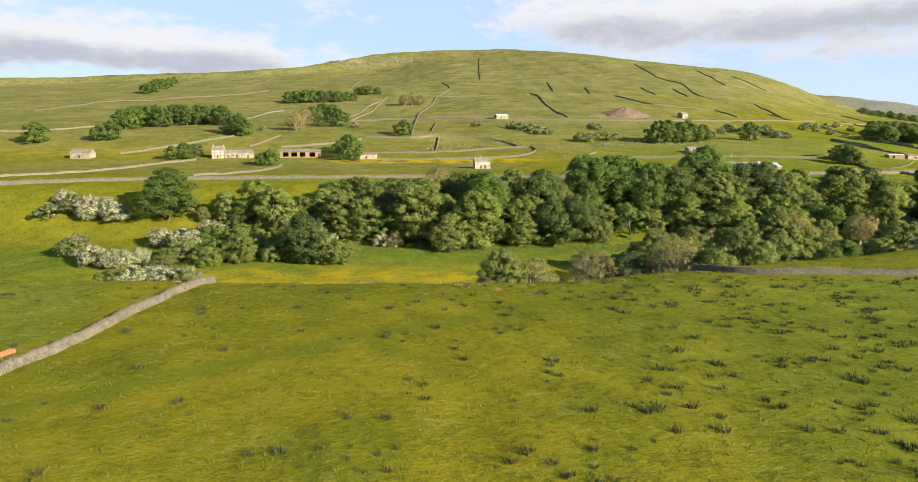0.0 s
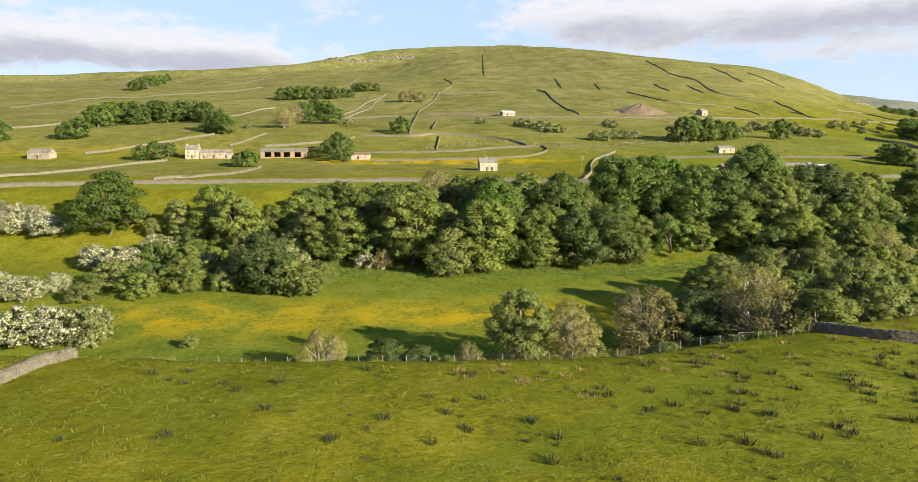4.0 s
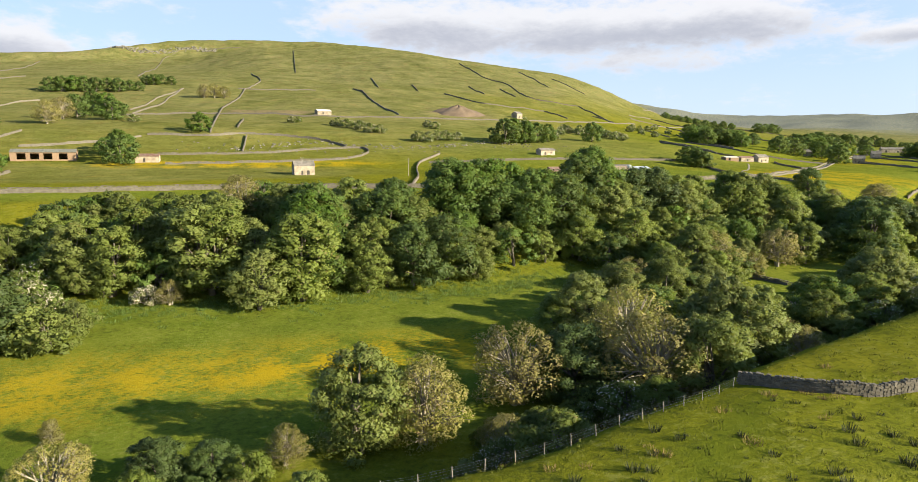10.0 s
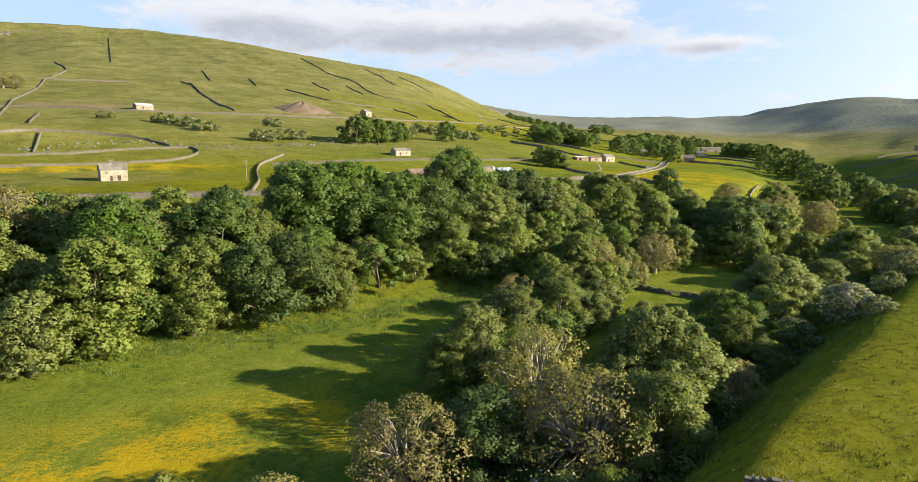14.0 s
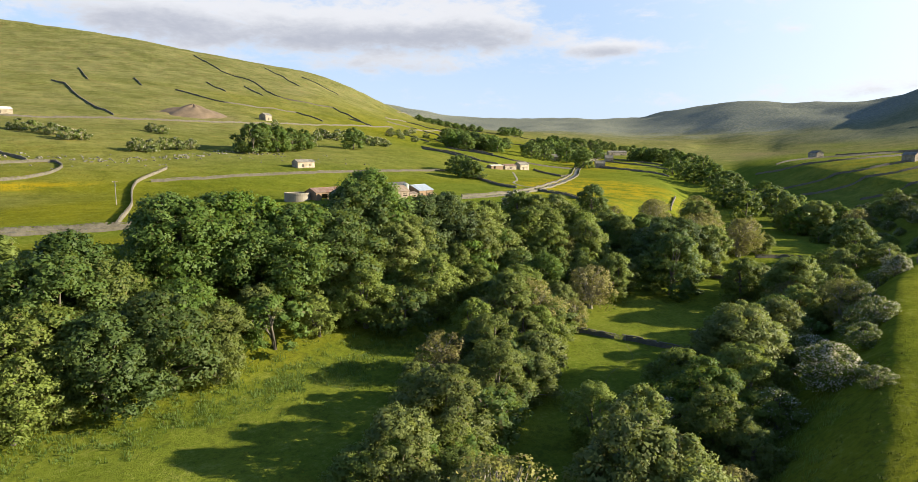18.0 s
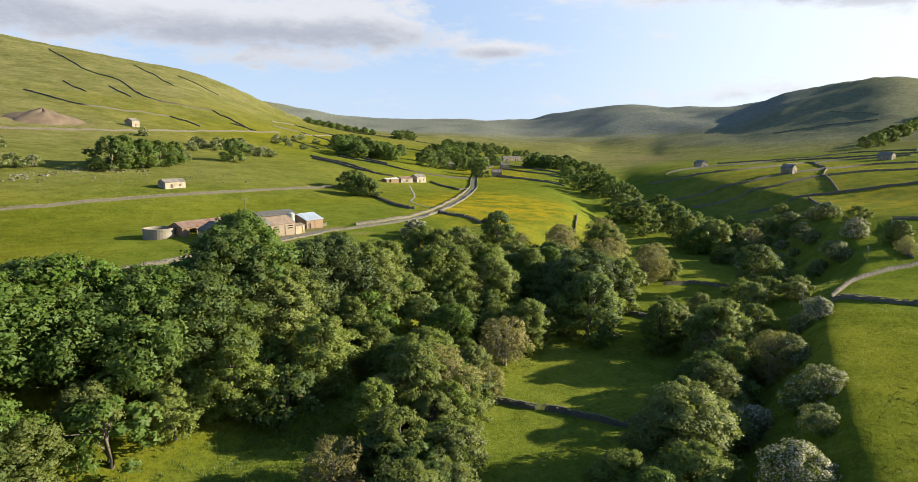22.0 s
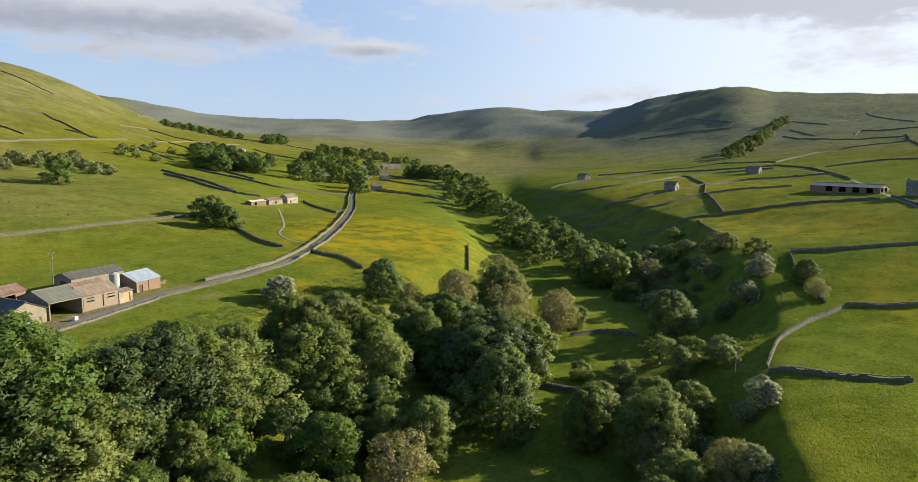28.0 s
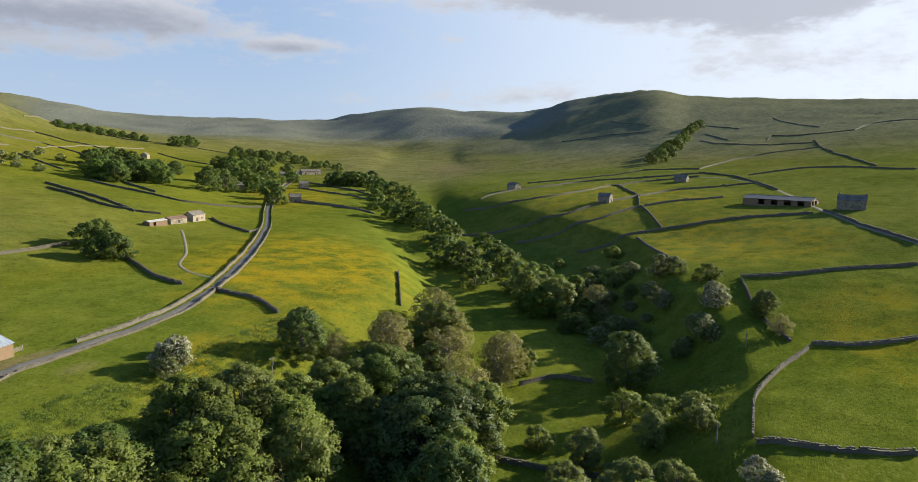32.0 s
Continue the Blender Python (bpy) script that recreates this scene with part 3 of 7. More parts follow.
def leaves_at(rs, centres, radii, count, size, flat=0.75, hollow=0.80):
    """Leaf sprays, folded along the middle, over the outer faces of the lobes; none where another lobe covers them."""
    n = len(centres) * count
    c, r = np.repeat(centres, count, 0), np.repeat(radii, count, 0)
    d = rs.normal(size=(n, 3))
    d /= np.linalg.norm(d, axis=1)[:, None]
    pos = c + d * r * rs.uniform(0.68, 1.24, (n, 1))
    inside = (((pos[:, None] - centres[None]) / (hollow * radii[None])) ** 2).sum(-1).min(1) < 1
    under = (d[:, 2] < -0.6) & (rs.uniform(size=n) < 0.6)
    keep = ~(inside | under)
    pos, d = pos[keep], d[keep]
    n = len(pos)
    nrm = d + rs.normal(scale=0.55, size=(n, 3)) + np.array([0, 0, 0.2])
    nrm /= np.linalg.norm(nrm, axis=1)[:, None]
    a = np.cross(nrm, rs.normal(size=(n, 3)))
    a /= np.linalg.norm(a, axis=1)[:, None]
    b = np.cross(nrm, a)
    s = size * rs.uniform(0.55, 1.35, (n, 1))
    v = np.stack([pos - a * s - nrm * s * 0.2, pos + a * s * 0.6 - b * s * flat + nrm * s * 0.1, pos + a * s * 0.6 + b * s * flat - nrm * s * 0.15], 1)
    out = pos - np.array([0, 0, 0.45])
    out /= np.linalg.norm(out, axis=1)[:, None]
    soft = 0.30 * d + 0.5 * nrm + 0.42 * out + np.array([0, 0, 0.10])
    return v.reshape(-1, 3), np.arange(3 * n).reshape(-1, 3), np.repeat(soft / np.linalg.norm(soft, axis=1)[:, None], 3, 0)


def softened(me, normals):
    me.polygons.foreach_set("use_smooth", np.ones(len(me.polygons), bool))
    me.normals_split_custom_set_from_vertices(normals.astype(np.float32))
    return me


def crown_lobes(rs, n, tall, wide, low, shape):
    """Small overlapping lobes over the outside of an uneven crown. The tree is 1 high."""
    centres, radii = [], []
    turn, bulge = rs.uniform(0, 6.283, 4), rs.uniform(0.06, 0.17, 3)
    for i in range(n):
        for _ in range(24):
            u = rs.uniform(0, 1) ** 0.9
            if shape == "round":
                w = math.sqrt(max(0.0, 1 - (2 * u - 0.80) ** 2 / 1.45))
            else:
                w = (0.74 + 0.5 * u) if u < 0.45 else 0.965 * (1 - 2.3 * (u - 0.45) ** 2)
            a, q = rs.uniform(0, 6.283), math.sqrt(rs.uniform(0.30, 0.86))
            w *= 1 + bulge[0] * math.sin(2 * a + turn[0] + 2 * u) + bulge[1] * math.sin(3 * a + turn[1] - 4 * u) + bulge[2] * math.sin(5 * u + a + turn[2])
            rad = wide * rs.uniform(0.15, 0.31) * (1.08 - 0.25 * u)
            p = np.array([wide * w * q * math.cos(a), wide * w * q * math.sin(a), low + rad * 0.5 + (tall - low - rad * 1.3) * u])
            if all(np.linalg.norm(p - c) > 0.75 * rad for c in centres):
                break
        centres.append(p)
        radii.append(np.array([rad, rad, rad * rs.uniform(0.68, 0.90)]))
    return np.array(centres), np.array(radii)


def tree_meshes(seed, lobes, count, size, wide, low, shape, leaf, bark, limbs=9, core=0.66, blossom=0.0, stems=1):
    """Meshes for one kind of tree of height 1 (scaled when placed): trunk, crown and, for hawthorns in flower, blossom."""
    rs = np.random.RandomState(seed)
    centres, radii = crown_lobes(rs, lobes, 1.0, wide, low, shape)
    # trunk and limbs
    v, f = [], []

    def add(points, rad, sides):
        a, b = tube(points, rad, sides)
        o = len(v)
        v.extend(a)
        f.extend([tuple(i + o for i in q) for q in b])
        if o:  # the limb grows out of the first stem
            f.append((o, o + 1, 8, 7))

    for s in range(stems):
        ox, oy = (0, 0) if stems == 1 else (rs.uniform(-0.06, 0.06), rs.uniform(-0.06, 0.06))
        lean = rs.uniform(-0.05, 0.05, 2)
        add([(ox, oy, -0.04), (ox * 1.2, oy * 1.2, 0.1), (ox + lean[0], oy + lean[1], 0.4), (ox + 1.6 * lean[0], oy + 1.6 * lean[1], 0.75)], [0.034, 0.025, 0.017, 0.006], 7)
    for i in rs.choice(lobes, min(limbs, lobes), replace=False):
        c = centres[i]
        z0 = max(0.06, min(c[2] - 0.08, rs.uniform(0.12, 0.5)))
        mid = (c[0] * 0.45, c[1] * 0.45, z0 + (c[2] - z0) * 0.55)
        add([(0, 0, z0), mid, tuple(c)], [0.013, 0.009, 0.004], 5)
        if core < 0.3:
            for k in range(4):
                e = c + radii[i] * rs.normal(scale=0.75, size=3)
                add([mid, tuple((np.array(mid) + e) / 2 + rs.normal(scale=0.015, size=3)), tuple(e)], [0.006, 0.004, 0.0015], 4)
    trunk = mesh_from("trunk", v, f, [bark], True)
    # crown: leaf sprays over shaded hearts
    lv, lf, ln = leaves_at(rs, centres, radii, count, size)
    if core > 0.3:  # leaves deep in the crown, larger and fewer
        iv, fi, inn = leaves_at(rs, centres, radii * core, int(count * 0.30), size * 1.6, 0.9, 0.30)
        lv, lf, ln = np.concatenate([lv, iv]), np.concatenate([lf, fi + len(lv)]), np.concatenate([ln, inn])
    crown = softened(mesh_from("crown", lv, lf, [leaf]), ln)
    flower = None
    if blossom:
        bv, bf, bn = leaves_at(rs, centres, radii * 1.05, int(count * blossom), size * 0.75, 0.9)
        flower = softened(mesh_from("blossom", bv, bf, [BLOSSOM]), bn)
    return trunk, crown, flower


KINDS = {}


def kind(name, variants, label, category, **kw):
    KINDS[name] = [(tree_meshes(seed=100 * len(KINDS) + k, **kw), label, category) for k in range(variants)]


for near, (fine, big) in {"": (1.0, 1.0), "_mid": (0.62, 1.25)}.items():
    kind("sycamore" + near, 4, "broad sycamore tree in full dark green leaf", "tree", lobes=96, count=int(265 * fine), size=0.0116 * big, wide=0.42, low=0.02, shape="round", leaf=LEAF_SYCAMORE, bark=BARK)
    kind("ash" + near, 4, "ash tree with light olive-green leaves", "tree", lobes=88, count=int(250 * fine), size=0.0116 * big, wide=0.38, low=0.02, shape="column", leaf=LEAF_ASH, bark=BARK, stems=2)
    kind("dark" + near, 3, "dense dark green tree with a low crown", "tree", lobes=96, count=int(265 * fine), size=0.0116 * big, wide=0.41, low=0.0, shape="round", leaf=LEAF_DARK, bark=BARK)
    kind("brown" + near, 3, "sparse ash tree just breaking into brownish leaf", "tree", lobes=84, count=int(225 * fine), size=0.0125 * big, wide=0.42, low=0.06, shape="round", leaf=LEAF_BROWN, bark=BARK_PALE, limbs=30, core=0.0, stems=3)
    kind("bush" + near, 3, "rounded green streamside bush", "bush", lobes=54, count=int(190 * fine), size=0.0195 * big, wide=0.60, low=0.0, shape="round", leaf=LEAF_ASH, bark=BARK, stems=3)
    kind("thorn" + near, 3, "hawthorn bush covered in white blossom", "hawthorn", lobes=54, count=int(130 * fine), size=0.021 * big, wide=0.58, low=0.0, shape="round", leaf=LEAF_THORN, bark=BARK, blossom=1.25, stems=2)
    kind("thorn_faint" + near, 3, "hawthorn bush with sparse white blossom", "hawthorn", lobes=54, count=int(140 * fine), size=0.021 * big, wide=0.58, low=0.0, shape="round", leaf=LEAF_THORN, bark=BARK, blossom=0.3, stems=2)
kind("far", 4, "distant round-headed green tree", "tree", lobes=46, count=60, size=0.032, wide=0.52, low=0.0, shape="round", leaf=LEAF_SYCAMORE, bark=BARK, limbs=4)
kind("far_thorn", 3, "distant hawthorn bush in pale blossom", "hawthorn", lobes=28, count=42, size=0.05, wide=0.62, low=0.0, shape="round", leaf=LEAF_THORN, bark=BARK, limbs=3, blossom=0.35)
kind("shrub", 4, "low green understorey shrub below the trees", "shrub", lobes=40, count=80, size=0.030, wide=0.64, low=0.0, shape="round", leaf=LEAF_SYCAMORE, bark=BARK, stems=2)
NAMES = {"sycamore": "sycamore_tree", "ash": "ash_tree", "dark": "dark_tree", "brown": "budding_ash_tree", "bush": "bush", "thorn": "hawthorn", "thorn_faint": "hawthorn", "far": "far_tree", "far_thorn": "far_hawthorn", "shrub": "shrub"}
tree_rs = np.random.RandomState(77)


def plant(which, x, y, tall, group="", broad=1.0, label=""):
    # the bank below the pasture is passed closely; the wood across the meadow stays farther off
    fine = which if which + "_mid" not in KINDS or (y < 232 and -40 < x < 215) else which + "_mid"
    (trunk, crown, flower), text, category = KINDS[fine][tree_rs.randint(len(KINDS[fine]))]
    z = float(height(x, y))
    if which.startswith("thorn") and x < -80:
        tall *= 1.2
    if which == "sycamore" and -80 < x < 8 and y < 300:  # ash takes over at the western end
        which, fine = "ash", "ash_mid"
        (trunk, crown, flower), text, category = KINDS[fine][tree_rs.randint(4)]
    s = broad * tree_rs.uniform(0.98, 1.18) * (1.12 if which in ("sycamore", "ash", "dark") else 1.05)
    at = pose(x, y, z - 0.1, 0, 0, tree_rs.uniform(0, 360)) @ Matrix.Diagonal((tall * s, tall * s, tall, 1))
    top = thing(NAMES[which], label or text, category, group, at)
    part("trunk", trunk, top)
    part("crown", crown, top)
    if flower:
        part("blossom", flower, top, "white blossom")
    return top

# ---- planting: kind, place, height ----
for row in [
    ('ash', -0.1, 264.4, 12.7),
    ('sycamore', 12.9, 264.5, 21.3),
    ('bush', 31.3, 263.5, 9),
    ('bush', 22.2, 264.3, 9),
    ('dark', 38.9, 263.4, 18.7),
    ('sycamore', 3.8, 288.1, 19.4),
    ('sycamore', 10.7, 286.3, 19.2),
    ('ash', 24.7, 292.5, 18.9),
    ('dark', 37.6, 288.4, 20.8),
    ('sycamore', 49.7, 266.6, 19.7),
    ('bush', 59.2, 266.3, 9),
    ('sycamore', 61.8, 294.2, 23.9),
    ('sycamore', 75.7, 297.3, 23.9),
    ('sycamore', 85.1, 289.5, 24),
    ('sycamore', 96.1, 288.7, 23.8),
    ('bush', 88.2, 282.6, 8.9),
    ('ash', 97.9, 275.9, 15.3),
    ('ash', 119.9, 297.6, 18.7),
    ('dark', 138.7, 302.9, 20.6),
    ('ash', 150.7, 303.5, 18.9),
    ('ash', 162.7, 304.2, 14.3),
    ('ash', 25.7, 260.6, 14.4),
]:
    plant(*row, 'trees of the wooded bank')
for row in [
    ('ash', 159.9, 302.5, 18.8),
    ('bush', 176.3, 306.5, 8.6),
    ('ash', 186.8, 306.2, 18.9),
    ('ash', 205.5, 307.1, 11.3),
    ('dark', 220.3, 299.2, 12.7),
    ('sycamore', 161.4, 276.9, 14),
    ('ash', 205.2, 296.2, 13.5),
    ('brown', 266.9, 311.9, 16.7),
    ('dark', 239, 324.2, 14.8),
    ('ash', 270.5, 298.8, 13.2),
    ('dark', 227.6, 271.3, 20.9),
    ('ash', 236.4, 266.8, 18.8),
    ('brown', 280.2, 279, 16.9),
    ('ash', 294.5, 275.1, 9.1),
    ('ash', 179.6, 264.4, 15),
    ('dark', 185.5, 284.3, 10.5),
    ('brown', 184.1, 292.4, 13.6),
    ('sycamore', 148.7, 308.5, 18.6),
    ('thorn', 204.3, 336.6, 7.3),
    ('brown', 248, 319.6, 8.5),
]:
    plant(*row, 'trees of the wooded bank')
for row in [
    ('sycamore', 54.9, 273.1, 18.5),
    ('sycamore', 89.1, 292.3, 23.7),
    ('bush', 97.4, 279.1, 8.7),
    ('sycamore', 125.4, 312.1, 18.9),
    ('sycamore', 117.5, 307.5, 25.5),
    ('ash', 122.1, 294.3, 18.8),
    ('ash', 111.8, 294.9, 17.6),
    ('dark', 143.3, 303.1, 20.9),
    ('ash', 154.1, 300.5, 18.7),
    ('ash', 170.7, 301.9, 11.4),
    ('ash', 60, 270.2, 14.9),
    ('ash', 72.7, 280.4, 11.4),
    ('ash', 183.4, 297.4, 19),
    ('ash', 193.5, 288.5, 19),
    ('bush', 234.9, 308.2, 9),
]:
    plant(*row, 'trees of the wooded bank')
for row in [
    ('ash', 59, 207.6, 11.7),
    ('ash', 81.4, 224.7, 12.5),
    ('ash', 70.5, 201.9, 10.2),
    ('ash', 126.9, 254.5, 17.6),
    ('brown', 134.7, 254.6, 15.4),
    ('ash', 109.4, 241.7, 13.5),
    ('dark', 105.2, 227.6, 9.7),
    ('ash', 150.9, 261.9, 11.1),
    ('brown', 166.8, 262.4, 13.5),
]:
    plant(*row, 'trees along the beck')
for row in [
    ('ash', 135.5, 261.2, 17.2),
    ('brown', 120.5, 256.5, 11.8),
    ('ash', 124.4, 246, 10.2),
    ('dark', 105.4, 240.5, 10.1),
    ('brown', 98.6, 243.8, 11),
    ('ash', 147.1, 256.5, 11.9),
    ('brown', 147.7, 251.4, 8.8),
    ('ash', 87.9, 238.8, 8),
    ('dark', 232.2, 277.4, 21),
    ('brown', 262.3, 310.6, 17),
    ('brown', 298.1, 306, 16.9),
    ('ash', 189.1, 268.1, 10.9),
    ('dark', 164.3, 281.4, 10.5),
]:
    plant(*row, 'trees along the beck')
for row in [
    ('ash', 11.3, 170, 15.8),
    ('brown', 20.9, 169.8, 13.3),
    ('brown', 1.4, 168.7, 5.9),
    ('brown', -25.3, 165, 8.7),
    ('dark', -14.1, 166.5, 7.3),
    ('bush', -3.5, 163.7, 5),
    ('dark', -7.7, 166, 6.3),
    ('bush', 45.3, 171.6, 3.6),
    ('brown', 38.8, 179.2, 14.3),
    ('dark', 49, 178.6, 14),
    ('brown', 63.8, 187.4, 17),
    ('ash', 75.5, 182.4, 13.2),
    ('thorn', 114.1, 199.6, 8),
    ('brown', 92.6, 191.5, 7.6),
    ('bush', -15.8, 162.8, 5),
    ('bush', -31.3, 165.6, 4.1),
    ('bush', 28.8, 166, 3.3),
    ('brown', 41.5, 185, 6.8),
]:
    plant(*row, 'trees below the pasture bank')
for row in [
    ('ash', 82.9, 183.8, 19),
    ('brown', 95.6, 177.5, 8.9),
    ('thorn_faint', 125.2, 187, 8),
    ('thorn', 137.6, 183.5, 8),
    ('ash', 146.6, 205.2, 18.3),
    ('ash', 126.5, 202.3, 10.7),
    ('thorn_faint', 168.9, 192.5, 5.9),
    ('ash', 205.1, 221.4, 18.9),
    ('ash', 225.9, 241.7, 9.9),
    ('thorn_faint', 186.8, 211.3, 7.8),
    ('ash', 229.4, 219.5, 12.8),
    ('bush', 111.6, 195.6, 8.6),
]:
    plant(*row, 'trees below the pasture bank')
for row in [
    ('sycamore', 296.7, 241.4, 19.2),
    ('ash', 223.2, 227, 15),
    ('ash', 142, 203.1, 18.9),
    ('brown', 194.5, 204.1, 12.9),
    ('thorn_faint', 155, 185.2, 5.2),
    ('thorn', 165.7, 199.5, 6.4),
    ('thorn_faint', 169.2, 188.4, 6.4),
    ('thorn', 228.6, 203.7, 5.2),
    ('thorn_faint', 259.1, 217, 4.8),
    ('thorn_faint', 129.1, 174.2, 3.6),
    ('thorn_faint', 332.5, 223.1, 7.9),
    ('thorn', 350.3, 219.7, 7.5),
    ('thorn_faint', 383, 243.9, 7.6),
    ('bush', 246.8, 254.8, 6.3),
    ('bush', 267.2, 236.8, 8.9),
    ('thorn_faint', 195.2, 200.7, 7.8),
]:
    plant(*row, 'trees below the pasture bank')
for row in [
    ('ash', 208.6, 221.7, 18.8),
    ('thorn_faint', 206.9, 207.6, 8),
    ('thorn', 222.5, 202.3, 6),
    ('thorn_faint', 218.8, 205.2, 5),
    ('bush', 263.1, 218.1, 6.7),
    ('bush', 259.4, 226, 8.9),
    ('thorn', 342.7, 218.3, 7.6),
    ('thorn_faint', 325.7, 219.8, 7.8),
    ('ash', 336, 202.2, 9.7),
    ('brown', 321, 197.5, 7.6),
    ('thorn_faint', 382.5, 237.9, 7.8),
    ('bush', 372.7, 224.1, 7.7),
    ('thorn_faint', 369.5, 245.2, 8),
    ('bush', 399.6, 265.5, 9),
    ('bush', 445.7, 276.7, 7.5),
    ('thorn_faint', 404.8, 246.8, 4.4),
    ('brown', 374.5, 269.6, 14.3),
]:
    plant(*row, 'trees below the pasture bank')
for row in [
    ('far', 475.2, 392, 18.9),
    ('far', 525.9, 436.3, 19),
    ('far', 642.9, 519.4, 18.9),
    ('far', 662.7, 547, 18.9),
    ('far', 684, 575.4, 19),
    ('far', 396.1, 310.6, 17.7),
    ('far', 378.3, 288.3, 16.3),
    ('far', 455.5, 357.9, 16.2),
    ('far', 429.4, 336.6, 16.5),
    ('far', 426.7, 358.9, 16.9),
    ('far', 414.7, 307.3, 11.8),
    ('far', 486.2, 404.8, 18.8),
    ('far', 397, 285.1, 12.4),
    ('far', 367.6, 271.9, 9.9),
    ('far', 542.2, 450.9, 18.8),
    ('far', 347.5, 275.2, 8.1),
    ('far', 395.1, 338, 16.7),
    ('far', 361.5, 291.3, 14.3),
    ('far', 746.6, 645.6, 18.9),
    ('far', 729.8, 656.4, 18.7),
    ('far', 718.3, 605.3, 18.8),
]:
    plant(*row, 'trees along the upper beck')
for row in [
    ('sycamore', -131.2, 285.9, 23.7),
    ('ash', -91, 284.8, 18.7),
    ('ash', -104.2, 284.6, 13.7),
    ('dark', -57.8, 233.3, 18.2),
    ('ash', -60.8, 284.8, 13.7),
    ('ash', -49, 282.8, 13.6),
    ('ash', -49.6, 268.7, 12.9),
    ('bush', -81.1, 235.6, 8.8),
    ('bush', -81.2, 256, 8.8),
    ('thorn', -167.3, 288.4, 7.9),
    ('thorn', -154.5, 285.4, 7.7),
    ('thorn_faint', -177.7, 293.1, 7.5),
    ('thorn', -123.1, 261.2, 7.1),
    ('thorn', -109.7, 254.2, 8),
    ('thorn', -105.6, 268.6, 7.7),
    ('thorn', -98, 280.2, 4.1),
    ('thorn', -131.6, 225.8, 6.6),
    ('thorn', -120.8, 222.8, 6.3),
    ('thorn', -118.1, 233, 5),
    ('bush', -104.5, 221.6, 5.8),
    ('bush', -90.4, 224.7, 7.4),
    ('ash', -82.5, 284.6, 14.1),
    ('ash', -69.1, 281.5, 12.4),
    ('ash', -73, 264.3, 11.7),
    ('bush', -68.7, 233, 7.4),
]:
    plant(*row, 'trees and thorns of the wooded bank')
for row in [
    ('thorn', -94.2, 185.1, 7.8),
    ('thorn', -87.6, 184.7, 7.1),
    ('thorn_faint', -81.3, 185.8, 7.4),
    ('bush', -103.2, 186, 7.8),
    ('thorn_faint', -147.3, 242, 7.7),
    ('ash', -36, 276.7, 19),
    ('sycamore', -19.8, 267.2, 24),
    ('ash', -28.6, 275.1, 18.6),
    ('brown', -9.8, 298.4, 16.7),
    ('ash', -3.2, 251, 15.6),
    ('thorn', -31.8, 259.6, 5.6),
    ('brown', -31.3, 184.4, 3.8),
    ('bush', -58.3, 182.7, 2.8),
    ('brown', -25.9, 258.2, 6.8),
    ('bush', -103.1, 265.6, 8.5),
    ('bush', -103.3, 235.9, 8.8),
    ('thorn', -185.1, 299.7, 6),
    ('ash', -14.9, 283.2, 18.7),
    ('sycamore', 6.9, 257.1, 23.5),
    ('ash', 16.3, 278.7, 18.8),
]:
    plant(*row, 'trees and thorns of the wooded bank')
for row in [
    ('far', -348.7, 532.1, 17.1),
    ('far', -301, 540.5, 13.5),
    ('far', -292.9, 543.6, 16),
    ('far', -306.1, 594.2, 19),
    ('far', -311.2, 629.8, 18.9),
    ('far', -301.8, 633.7, 19),
    ('far', -285.2, 622.2, 18.9),
    ('far', -291.1, 661.5, 18.9),
    ('far', -268, 639, 19),
    ('far', -262.6, 654.3, 19),
    ('far', -250.6, 653.6, 18.9),
    ('far', -233, 637.6, 19),
    ('far', -197.1, 569.6, 18.8),
    ('far', -186.6, 558.2, 16.4),
    ('far', -308.5, 612.9, 19),
    ('far', -307, 657.2, 18.9),
    ('far', -283.9, 658.5, 19),
    ('far', -207.1, 464.9, 10.1),
    ('far', -200.1, 468.5, 11.8),
    ('far', -195.2, 477.5, 10.3),
    ('far', -134.1, 437.7, 8.7),
    ('far', -128.7, 438.1, 11.1),
    ('far', -47.5, 558.2, 13.9),
    ('far', -77.8, 464.1, 15.9),
    ('far', -89.5, 487.2, 11.4),
    ('far', -85.4, 496.9, 14.3),
]:
    plant(*row, 'hillside copse')
for row in [
    ('far_thorn', -98.4, 611.3, 6),
    ('far_thorn', -177.1, 584, 4.7),
]:
    plant(*row, 'hillside copse')
